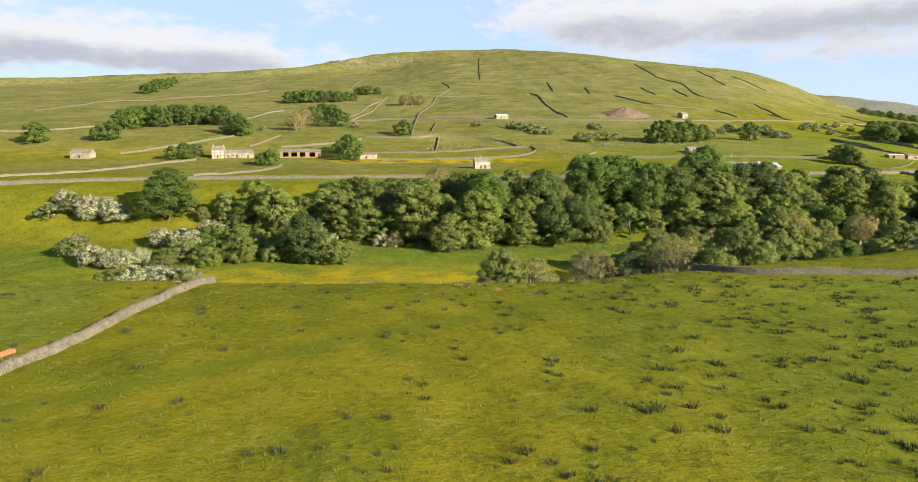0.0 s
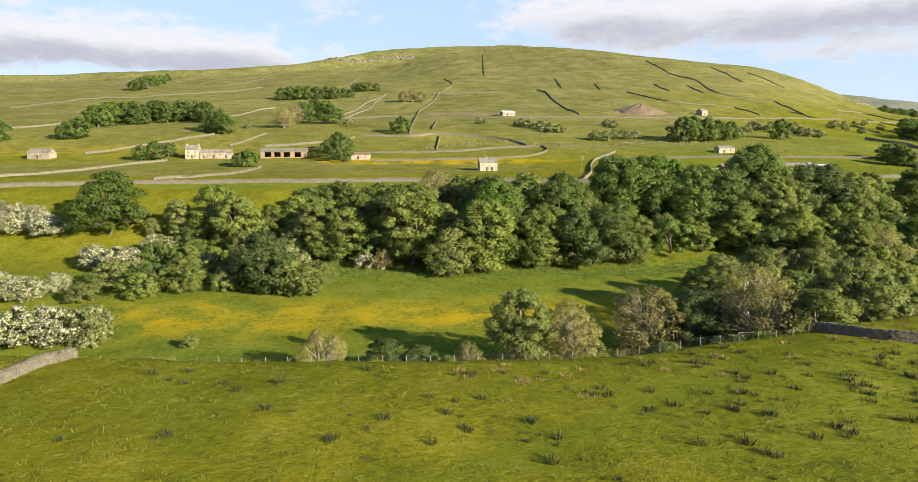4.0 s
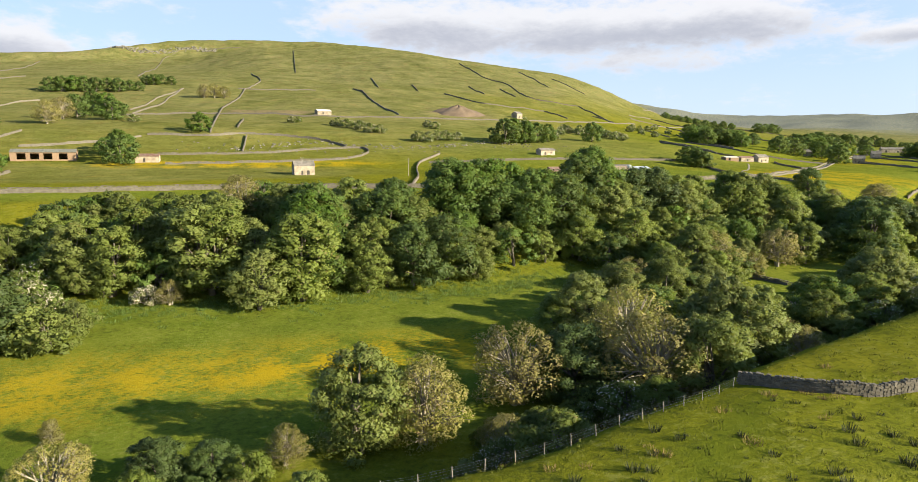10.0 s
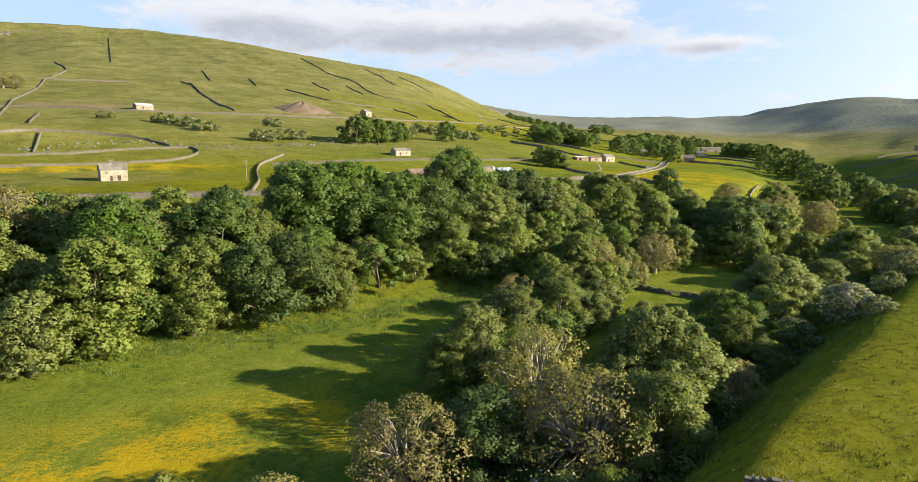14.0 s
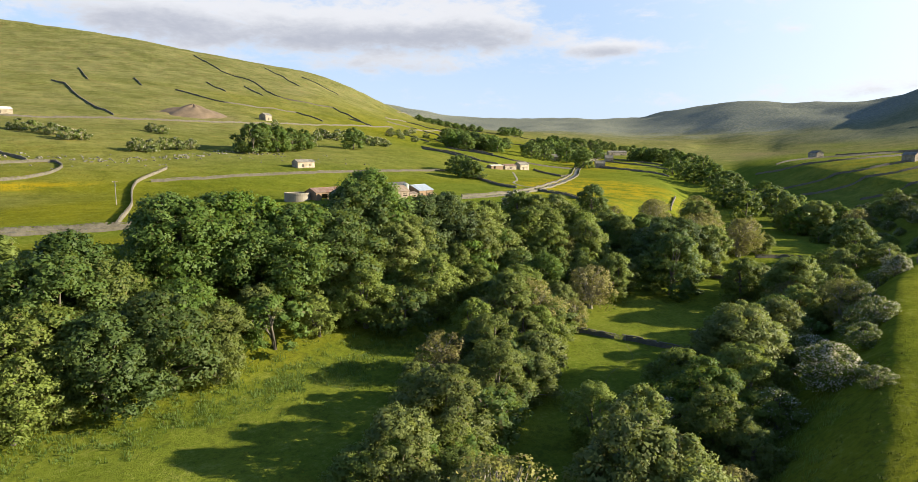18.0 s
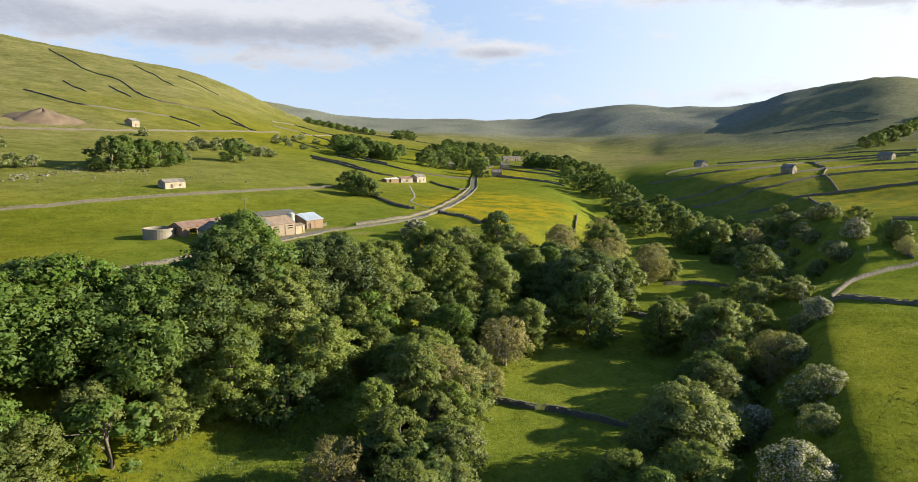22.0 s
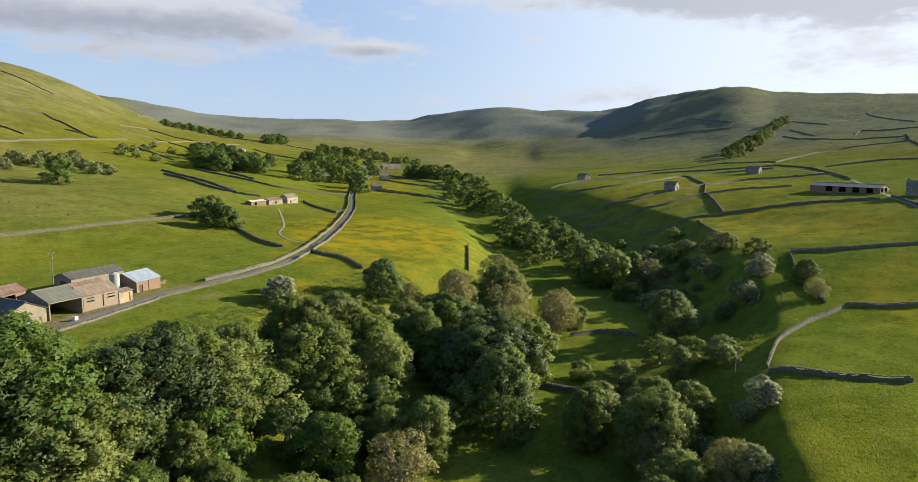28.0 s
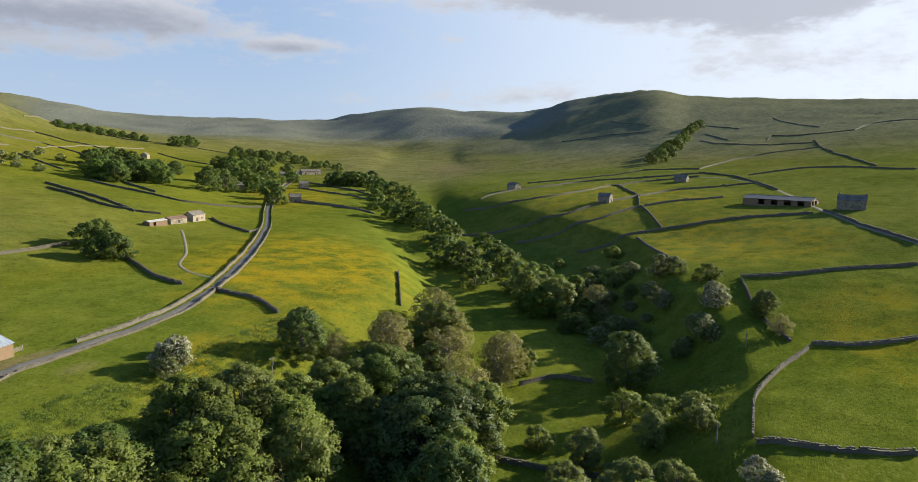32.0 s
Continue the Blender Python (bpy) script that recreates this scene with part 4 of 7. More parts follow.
for row in [
    ('brown', -147.6, 586.8, 16.8),
    ('brown', -149.5, 628.7, 16.9),
    ('far', -145.9, 650.9, 18.8),
    ('far', -146, 699.4, 19),
    ('far', -130.9, 679.6, 19),
    ('far', -115.1, 623.7, 17.2),
    ('far', -233.7, 898.8, 16.6),
    ('far', -223.1, 898.3, 17.4),
    ('far', -212, 899.7, 17.4),
    ('far', -201.2, 902.1, 17.5),
    ('far', -190.4, 904.7, 16.7),
    ('far', -182.4, 921.8, 16.2),
    ('far', -170.1, 918.2, 16.1),
    ('far', -159.8, 925.6, 13),
    ('far', -150.1, 927.4, 11.4),
    ('far', -154.2, 998.4, 13.1),
    ('far', -143.8, 988.6, 13.9),
    ('far', -136.1, 996.9, 13.1),
    ('far', -124.6, 998.3, 11.4),
    ('far', -515.2, 1074.7, 17),
    ('far', -514.9, 1093.2, 18.9),
    ('far', -533.8, 1156, 19),
    ('far', -531.8, 1174.7, 19),
    ('far', -605.5, 1364.6, 18.9),
    ('far', -618.1, 1419.5, 16.1),
    ('brown', -71.9, 849.8, 15),
]:
    plant(*row, 'hillside copse')
for row in [
    ('brown', -60.9, 856.1, 16.6),
    ('brown', -51, 858.3, 13.6),
]:
    plant(*row, 'hillside copse')
for row in [
    ('far', 166.4, 537.7, 18.7),
    ('far', 177.2, 546.6, 18.7),
    ('far', 187.3, 548.9, 17.2),
    ('far', 200.2, 557.1, 15.9),
    ('far', 215.5, 571, 14.3),
    ('far_thorn', 232.6, 596.3, 8),
    ('far_thorn', 264.7, 653.4, 7.8),
    ('far_thorn', 288.6, 685.2, 7.9),
    ('far_thorn', 291.7, 669.1, 7.9),
    ('far', 265.8, 590.8, 16.9),
    ('far_thorn', 326.8, 706, 7.9),
    ('far_thorn', 347.6, 728.4, 7.9),
    ('far_thorn', 316.8, 643.5, 8),
    ('far_thorn', 327.6, 645.1, 7.9),
    ('far_thorn', 101.3, 542.9, 7.9),
    ('far_thorn', 108.4, 541.4, 7.8),
    ('far_thorn', 117.4, 549.3, 7.7),
    ('far_thorn', 125, 549.9, 7.7),
    ('far_thorn', 132.8, 550.2, 6.9),
    ('far_thorn', 128.4, 628, 6.7),
    ('far_thorn', 133.2, 618.4, 6.6),
    ('far_thorn', 50.6, 614.6, 7.7),
    ('far_thorn', 57.8, 602.6, 7.5),
    ('far_thorn', 66.4, 592.6, 7.7),
    ('far_thorn', 71.6, 573.8, 8),
    ('far_thorn', 78.6, 574.9, 7.2),
]:
    plant(*row, 'hillside scrub')
for row in [
    ('far_thorn', 14.7, 626.8, 5.6),
    ('far_thorn', 20.6, 631.8, 5.1),
]:
    plant(*row, 'hillside scrub')
for row in [
    ('far_thorn', 254.4, 719.7, 7.7),
    ('far_thorn', 441, 819.1, 7.8),
    ('far_thorn', 448.9, 813.1, 7.7),
    ('far_thorn', 471.6, 831.1, 8),
    ('far_thorn', 509.6, 874.8, 7.8),
    ('far', 287.3, 486.6, 12.3),
    ('far', 294.6, 488.5, 13.2),
    ('far', 509.1, 798.4, 18.9),
    ('far', 536.1, 826.8, 18.8),
    ('far', 545.3, 826, 18.9),
    ('far', 580.6, 861.7, 18.8),
    ('far', 582.4, 847.1, 18.8),
    ('far', 582.7, 831, 18.9),
    ('far', 844.5, 1349.8, 9.6),
    ('far', 877, 1358, 9.6),
    ('far', 909.1, 1369, 10.9),
]:
    plant(*row, 'hillside scrub')
for row in [
    ('far', 488.2, 749.4, 18.9),
    ('far', 507.9, 756.9, 18.9),
    ('far', 534, 771.2, 19),
    ('far', 535.4, 756.7, 18.7),
    ('far', 507.3, 707.9, 18.1),
    ('far', 519.7, 709.3, 13.7),
    ('far', 602.9, 789.9, 13.2),
    ('far', 524, 657.9, 19),
    ('far', 581.6, 702.3, 18.9),
    ('far', 733, 834.7, 19),
    ('far', 752.9, 837, 18.9),
    ('far', 772.5, 838.3, 19),
    ('far', 726.4, 777.9, 18.8),
    ('far', 561.7, 618.5, 18.9),
    ('far', 736.2, 742.6, 14),
    ('far', 723.6, 727.2, 13.7),
    ('far', 729.7, 674.6, 15.8),
    ('far', 723, 658.7, 18.6),
    ('far', 734.4, 646.1, 19),
    ('far', 746.6, 639.3, 17.5),
    ('far', 949, 1186.1, 18.9),
    ('far', 1012, 1234.5, 18.8),
    ('far', 1002.3, 1207.5, 16.7),
    ('far', 281.8, 466, 13.3),
    ('far', 282.9, 461.9, 12),
]:
    plant(*row, 'trees round the hamlet')
for row in [
    ('far', 791.7, 1271.1, 8.5),
    ('far', 821.6, 1289.1, 10.9),
    ('far', 844, 1294.8, 12.2),
    ('far', 891.4, 1334.4, 12.8),
    ('far', 894.9, 1311.6, 13.9),
    ('far', 931.5, 1329.5, 14.3),
    ('far', 949.7, 1323.4, 14.4),
    ('far', 930.6, 1268.3, 15.1),
    ('far', 930.3, 1241.6, 12.7),
    ('far', 957.1, 1053.5, 15.2),
    ('far', 951.3, 1025.7, 15),
    ('far', 978, 1021.3, 14.2),
    ('far', 991.2, 1004.1, 14.2),
    ('far', 1016.4, 996.9, 13.3),
    ('far', 1031.2, 980.4, 11.1),
    ('far', 1002.7, 929.2, 12.8),
    ('far', 964.2, 872.7, 12.2),
]:
    plant(*row, 'line of trees below the fell')
for row in [
    ('far', 991.8, 342.3, 14),
    ('far', 1068, 348.9, 13.3),
    ('far', 1046.1, 339.2, 17),
    ('far', 1100.2, 341.3, 17),
    ('far', 1104.4, 336.8, 18.9),
    ('far', 1176.6, 340.7, 18.9),
    ('far', 1192.1, 336, 18.9),
    ('far', 1249.8, 336.7, 18.7),
    ('far', 1322.8, 338.7, 18.7),
    ('far', 1398.8, 340.3, 19),
    ('far', 1514, 345.2, 18.8),
    ('far', 1569.9, 342.8, 18.6),
    ('far', 1603.9, 337.5, 18.6),
    ('far', 1614.4, 330.7, 18.9),
    ('far', 962.1, 333.7, 12),
    ('far', 996.2, 326.9, 16.8),
    ('far', 1077.3, 328.1, 19),
    ('far', 1185, 330, 18.9),
    ('far', 1354.6, 336.7, 18.9),
]:
    plant(*row, 'plantation on the far fell')
for row in [
    ('far_thorn', 288.1, 696.4, 7.9),
    ('far_thorn', 314.2, 711.5, 7.9),
    ('far_thorn', 309, 680, 8),
    ('far_thorn', 327.9, 697.2, 8),
    ('far_thorn', 325.2, 672, 7.9),
    ('far_thorn', 328.1, 658.2, 7.9),
    ('far_thorn', 284.9, 677, 7.8),
    ('far_thorn', 318.6, 707.9, 7.8),
    ('far_thorn', 322.2, 678.2, 8),
    ('far_thorn', 425.4, 771.7, 7.8),
    ('far_thorn', 433.9, 755.4, 7.7),
    ('far_thorn', 510.9, 844.1, 7.9),
    ('far_thorn', 411.7, 774.2, 7.9),
]:
    plant(*row, 'hillside scrub')
for row in [
    ('ash', 64.3, 206.8, 15.7),
    ('ash', 78.5, 215.5, 16.2),
    ('brown', 59.7, 171.8, 16.7),
    ('ash', 68.1, 167.6, 15.8),
    ('ash', 101.6, 205.2, 11.3),
    ('dark', 53.7, 174.2, 9),
    ('ash', 85, 179.6, 16.6),
    ('ash', 140.4, 264.5, 15),
    ('ash', 96.6, 224.6, 13.9),
    ('ash', 208.4, 238, 15.4),
    ('brown', 102.6, 189.3, 7.9),
    ('ash', 215.8, 263.2, 17.3),
    ('dark', 201.5, 258.5, 20.9),
    ('brown', 278.4, 297.5, 16.9),
    ('ash', 220.1, 239.7, 11.9),
    ('ash', 242, 241.1, 10.4),
]:
    plant(*row, 'trees along the beck')
for row in [
    ('sycamore', -15, 265.2, 23.8),
    ('sycamore', -23.4, 284.9, 17.8),
    ('ash', -1.4, 267.7, 12),
    ('sycamore', 11.5, 280, 23.5),
    ('sycamore', 69.9, 296.8, 23.7),
    ('sycamore', 112.2, 302.7, 23.9),
    ('ash', 116.8, 290.9, 18.8),
    ('ash', 150.5, 297.5, 18.7),
    ('ash', 176.1, 298.4, 18.8),
    ('ash', 198.7, 295.3, 18.7),
    ('ash', 221.6, 295.3, 17),
    ('sycamore', 33.9, 277.8, 23.1),
    ('ash', 47.6, 270.3, 15.5),
    ('sycamore', 59, 297.4, 23.7),
    ('ash', 26.1, 265.2, 18.5),
    ('bush', 94.6, 281.5, 8.7),
]:
    plant(*row, 'trees of the wooded bank')
for row in [
    ('sycamore', 85.4, 304.6, 16.6),
    ('sycamore', 114.1, 308.2, 21),
    ('dark', 132.7, 301.3, 20.9),
    ('ash', 183.5, 302.5, 16.8),
    ('ash', 179.9, 291.6, 16.1),
    ('ash', 115.3, 254, 12.6),
    ('ash', 129.5, 246.3, 10.8),
    ('ash', 174.4, 271.2, 13.2),
    ('dark', 216.4, 272, 20.9),
    ('brown', 255.8, 281.2, 16.9),
    ('ash', 294.2, 308.6, 18.7),
    ('brown', 285.3, 278.9, 16.9),
    ('sycamore', 102, 303, 16.8),
]:
    plant(*row, 'trees of the wooded bank')
for row in [
    ('ash', 183.5, 311, 17.5),
    ('ash', 197.2, 306.8, 18.9),
    ('sycamore', 167.9, 312.7, 11.6),
    ('brown', 308.7, 317.6, 16.8),
    ('ash', 227.9, 307.3, 13),
    ('dark', 227.5, 280.4, 20.9),
    ('ash', 238.1, 274.2, 18.8),
    ('ash', 370.1, 300.9, 18.9),
    ('ash', 365.6, 285.1, 18.6),
    ('far', 423.9, 336.4, 16.9),
    ('far', 429.7, 372.5, 19),
    ('ash', 249.8, 226.8, 9.9),
    ('bush', 254.9, 216.5, 6),
    ('ash', 340.7, 203.2, 8.4),
    ('thorn', 210.4, 342.7, 5.5),
    ('thorn_faint', 200.2, 334.1, 5.1),
]:
    plant(*row, 'trees along the beck')
for row in [
    ('ash', -79.2, 275.3, 19),
    ('ash', -40.1, 266.5, 18.7),
    ('ash', -5.9, 268.7, 18.8),
    ('sycamore', 11.6, 275.4, 23.5),
    ('ash', 28.7, 269.6, 18.9),
    ('ash', 42.8, 281.7, 18.7),
    ('ash', 196.2, 299.7, 18.7),
    ('ash', -51.5, 272.3, 17.6),
    ('ash', 119.4, 276.5, 17.9),
    ('far_thorn', -187, 288.8, 7.5),
    ('thorn', -160.9, 289.8, 7.5),
    ('thorn', -170.3, 292.5, 7.4),
    ('bush', -124.3, 292, 8.4),
]:
    plant(*row, 'trees of the wooded bank')
for row in [
    ('far', 464.7, 727.6, 18.1),
    ('far', 473.3, 730.4, 18.4),
    ('far', 469.6, 711.4, 18.9),
    ('far', 467.8, 703.6, 16.9),
    ('far', 488.5, 721.7, 17.2),
    ('far', 492.5, 713.7, 19),
    ('far', 497.7, 712.2, 18.4),
    ('far', 514.8, 723.3, 18.7),
    ('far', 535.3, 737, 18.9),
    ('far', 502.9, 691, 17.2),
    ('far', 568, 704.5, 18.9),
    ('far', 551.8, 665.7, 18.3),
    ('far', 667.1, 772.1, 18.7),
    ('far', 636.2, 729.8, 19),
    ('far', 620.7, 703.5, 18.9),
    ('far', 594.8, 670, 18.9),
    ('far', 637.8, 697.2, 18.8),
    ('far', 659.4, 703.2, 18.8),
    ('far', 731.2, 856.6, 16.9),
    ('far', 730.2, 846.3, 16.1),
    ('far', 745.4, 847, 17.1),
    ('far', 765.7, 853.2, 14.4),
    ('far', 827.1, 898.5, 18.9),
    ('far', 825.2, 882, 18),
    ('far', 824.3, 869, 16.2),
    ('far', 899.8, 918.3, 19),
]:
    plant(*row, 'trees round the hamlet')
for row in [
    ('far', 714, 662.8, 11.9),
    ('far', 720.2, 659, 16.2),
    ('far', 749, 657.1, 13.3),
    ('far', 757.6, 654.3, 15.1),
    ('far', 762.6, 645.6, 13.4),
    ('far', 774.7, 646.3, 18.8),
    ('far', 585.3, 518.1, 18),
    ('far', 551.7, 482.5, 18.1),
    ('far', 536.3, 462.7, 16.9),
    ('far', 531.8, 588.1, 18.9),
    ('far', 794.8, 794, 19),
    ('far', 582.5, 766.4, 14.8),
    ('far', 796.3, 1293.8, 6.8),
    ('far', 804.7, 1296.1, 11.8),
    ('far', 807.6, 1291.5, 10.8),
    ('far', 816, 1292, 9.9),
    ('far', 832.4, 1305.6, 8.1),
    ('far', 861.1, 1333.8, 11.5),
    ('far', 879.8, 1346.7, 7.5),
    ('far', 886.7, 1348.5, 8.6),
    ('far', 886.4, 1335.3, 8.5),
    ('far', 901.2, 1345, 10.8),
    ('far', 922.2, 1356.1, 12.1),
    ('far', 923.2, 1347.8, 11),
    ('far', 943, 1363.1, 9),
    ('far', 947.7, 1352.9, 12.4),
]:
    plant(*row, 'trees round the hamlet')
for row in [
    ('far', 951.5, 1349.8, 12.4),
    ('far', 966.9, 1355.2, 10.3),
    ('far', 976.1, 1353.8, 9.2),
    ('far', 952.4, 1310, 8.9),
    ('far', 955.3, 1300.7, 11.1),
    ('far', 954.7, 1293.6, 8.9),
    ('far', 962.8, 1286, 8.9),
    ('far', 962.2, 1277.3, 11.1),
    ('far', 956, 1179.4, 15),
    ('far', 1054.4, 1265.6, 18.7),
    ('far', 1024.8, 1219, 18.9),
    ('far', 1041.8, 1126.6, 15.7),
    ('far', 1005.4, 1081.4, 16.1),
    ('far', 1022.2, 1084.5, 12),
    ('far', 1026.8, 1077.4, 15.3),
    ('far', 1041.9, 1072.7, 13.2),
    ('far', 1040.3, 1061.2, 15.4),
    ('far', 1040.9, 1050.4, 16.4),
    ('far', 1060.3, 1054.7, 14.5),
    ('far', 1087.3, 1059.4, 13.6),
    ('far', 1065.6, 1029.5, 12.2),
    ('far', 1093.7, 1043.2, 17),
    ('far', 1021.3, 966.8, 16.8),
    ('far', 1037, 963.6, 15.9),
    ('far', 983, 895.5, 11.9),
    ('far', 1004.8, 897.3, 11.1),
]:
    plant(*row, 'trees round the hamlet')
for row in [
    ('far', 989.7, 873.7, 12.9),
    ('far', 961.9, 838.9, 9.5),
    ('far', 949.5, 820.7, 12.3),
]:
    plant(*row, 'trees round the hamlet')

for row in [
    ('ash', 112, 190, 13), ('sycamore', 120, 197, 14), ('ash', 131, 196, 15), ('ash', 138, 204, 16), ('brown', 152, 208, 14), ('ash', 158, 203, 12),
    ('ash', 172, 209, 14), ('sycamore', 180, 214, 13), ('ash', 192, 214, 14), ('brown', 200, 219, 13), ('ash', 103, 197, 13), ('ash', 125, 205, 13),
]:
    plant(*row, 'trees below the pasture bank')

# ---- understorey of the wooded bank ----
fill = np.random.RandomState(12)
for k in range(170):
    x = fill.uniform(-60, 262)
    low, high = float(glide(STATIONS, LINES[7][0], x)) + 6, float(glide(STATIONS, LINES[8][0], x)) - 14
    if x > 110:
        high = min(high, 322 - 0.05 * x)
    y = low + (high - low) * fill.uniform(0, 1) ** 0.8
    plant(("shrub", "sycamore", "bush", "ash")[fill.randint(4)], x, y, fill.uniform(6, 13), "understorey of the wooded bank")
for k in range(52):  # thicket round the hawthorns
    x, y = fill.uniform(-118, -42), fill.uniform(226, 286)
    if y > 252 + 0.28 * (x + 118) or x > -100:
        plant(("shrub", "bush", "ash", "thorn_faint", "bush")[fill.randint(5)], x, y, fill.uniform(5, 10), "trees and thorns of the wooded bank")
for k in range(40):
    u = fill.uniform(0, 1)
    plant(("shrub", "bush", "ash")[fill.randint(3)], 66 + 78 * u + fill.uniform(-5, 5), 204 + 52 * u + fill.uniform(-4, 4), fill.uniform(5, 10), "trees along the beck")
for k in range(58):
    u = fill.uniform(0, 1)
    x = 28 + 210 * u
    plant(("shrub", "bush", "thorn_faint", "ash")[fill.randint(4)], x, float(glide(STATIONS, LINES[6][0], x)) + fill.uniform(-6, 5), fill.uniform(4, 9), "trees below the pasture bank")
for k in range(46):
    u = fill.uniform(0, 1)
    x = 318 + 130 * u
    plant(("shrub", "bush", "thorn_faint", "thorn_faint")[fill.randint(4)], x, float(glide(STATIONS, LINES[4][0], x)) + fill.uniform(6, 52), fill.uniform(3.5, 7.5), "scrub on the steep bank")
for k in range(34):
    x = fill.uniform(-48, 62)
    plant(("shrub", "bush", "brown", "thorn_faint", "ash")[fill.randint(5)], x, float(glide(STATIONS, LINES[6][0], x)) + fill.uniform(-3, 10), fill.uniform(3.0, 6.5), "bushes along the foot of the bank")

# ---- drystone walls, road, fence ----
def along(points, step):
    """Places every step metres along a line over the ground, with the direction there."""
    p = np.array(points, float)
    seg = np.hypot(*np.diff(p, axis=0).T)
    s = np.concatenate([[0], np.cumsum(seg)])
    n = max(2, int(s[-1] / step) + 1)
    u = np.linspace(0, s[-1], n)
    x, y = glide(s, p[:, 0], u), glide(s, p[:, 1], u)
    dx, dy = np.gradient(x), np.gradient(y)
    l = np.hypot(dx, dy)
    return x, y, dx / l, dy / l, s[-1]


BOX_V = np.array([(-1, -1, -1), (1, -1, -1), (1, 1, -1), (-1, 1, -1), (-1, -1, 1), (1, -1, 1), (1, 1, 1), (-1, 1, 1)], float) / 2
BOX_F = np.array([(0, 3, 2, 1), (4, 5, 6, 7), (0, 1, 5, 4), (1, 2, 6, 5), (2, 3, 7, 6), (3, 0, 4, 7)])


def stones(rs, centres, sizes, tx, ty, rough=0.16):
    """Rough blocks turned along (tx, ty)."""
    n = len(centres)
    v = BOX_V[None] * sizes[:, None] * (1 + rs.uniform(-rough, rough, (n, 8, 3)))
    x = v[..., 0] * tx[:, None] - v[..., 1] * ty[:, None]
    y = v[..., 0] * ty[:, None] + v[..., 1] * tx[:, None]
    v = np.stack([x, y, v[..., 2]], -1) + centres[:, None]
    return v.reshape(-1, 3), (BOX_F[None] + 8 * np.arange(n)[:, None, None]).reshape(-1, 4)


wall_rs = np.random.RandomState(40)


def core_strip(points, tall, step, wide):
    """The packed heart of a wall: tapered, with an uneven top."""
    x, y, tx, ty, _ = along(points, step)
    z = height(x, y)
    t = tall * (1 + wall_rs.uniform(-0.30, 0.12, len(x)))
    t[0] = t[-1] = tall * 0.75
    rows = []
    for side, frac in ((-1, 0), (-0.72, 1), (0.72, 1), (1, 0)):
        w = side * wide / 2 * (1 + wall_rs.uniform(-0.08, 0.08, len(x)))
        rows.append(np.stack([x - ty * w, y + tx * w, z + (t if frac else -0.3)], -1))
    v = np.stack(rows, 1)
    n = len(x)
    i = np.arange(n * 4).reshape(n, 4)
    f = np.concatenate([np.stack([i[:-1, k], i[1:, k], i[1:, k + 1], i[:-1, k + 1]], -1) for k in range(3)] + [np.array([i[0], i[-1][::-1]])])
    return v.reshape(-1, 3), f


def coursed(points, tall, wide, pitch, courses):
    """Face stones in courses on both sides."""
    vs, fs, o = [], [], 0
    for c in range(courses):
        for side in (-1, 1):
            x, y, tx, ty, _ = along(points, pitch)
            x, y = x + tx * wall_rs.uniform(-0.12, 0.12, len(x)), y + ty * wall_rs.uniform(-0.12, 0.12, len(x))
            h = tall / courses
            off = side * (wide / 2 - 0.10 - 0.10 * (c + 0.5) / courses)
            z = height(x, y) + h * (c + 0.5) + wall_rs.uniform(-0.03, 0.03, len(x))
            centres = np.stack([x - ty * off, y + tx * off, z], -1)
            sizes = np.stack([pitch * wall_rs.uniform(0.75, 1.12, len(x)), wall_rs.uniform(0.22, 0.34, len(x)), h * wall_rs.uniform(0.8, 1.08, len(x))], -1)
            v, f = stones(wall_rs, centres, sizes, tx, ty)
            vs.append(v)
            fs.append(f + o)
            o += len(v)
    return np.concatenate(vs), np.concatenate(fs)


def cope(points, tall, wide, pitch):
    x, y, tx, ty, _ = along(points, pitch)
    n = len(x)
    keep = wall_rs.uniform(size=n) > 0.06
    x, y, tx, ty = x[keep], y[keep], tx[keep], ty[keep]
    n = len(x)
    centres = np.stack([x, y, height(x, y) + tall + 0.08 + wall_rs.uniform(-0.05, 0.05, n)], -1)
    sizes = np.stack([pitch * wall_rs.uniform(0.6, 1.0, n), wide * wall_rs.uniform(0.6, 0.95, n), wall_rs.uniform(0.18, 0.36, n)], -1)
    return centres, sizes, tx, ty


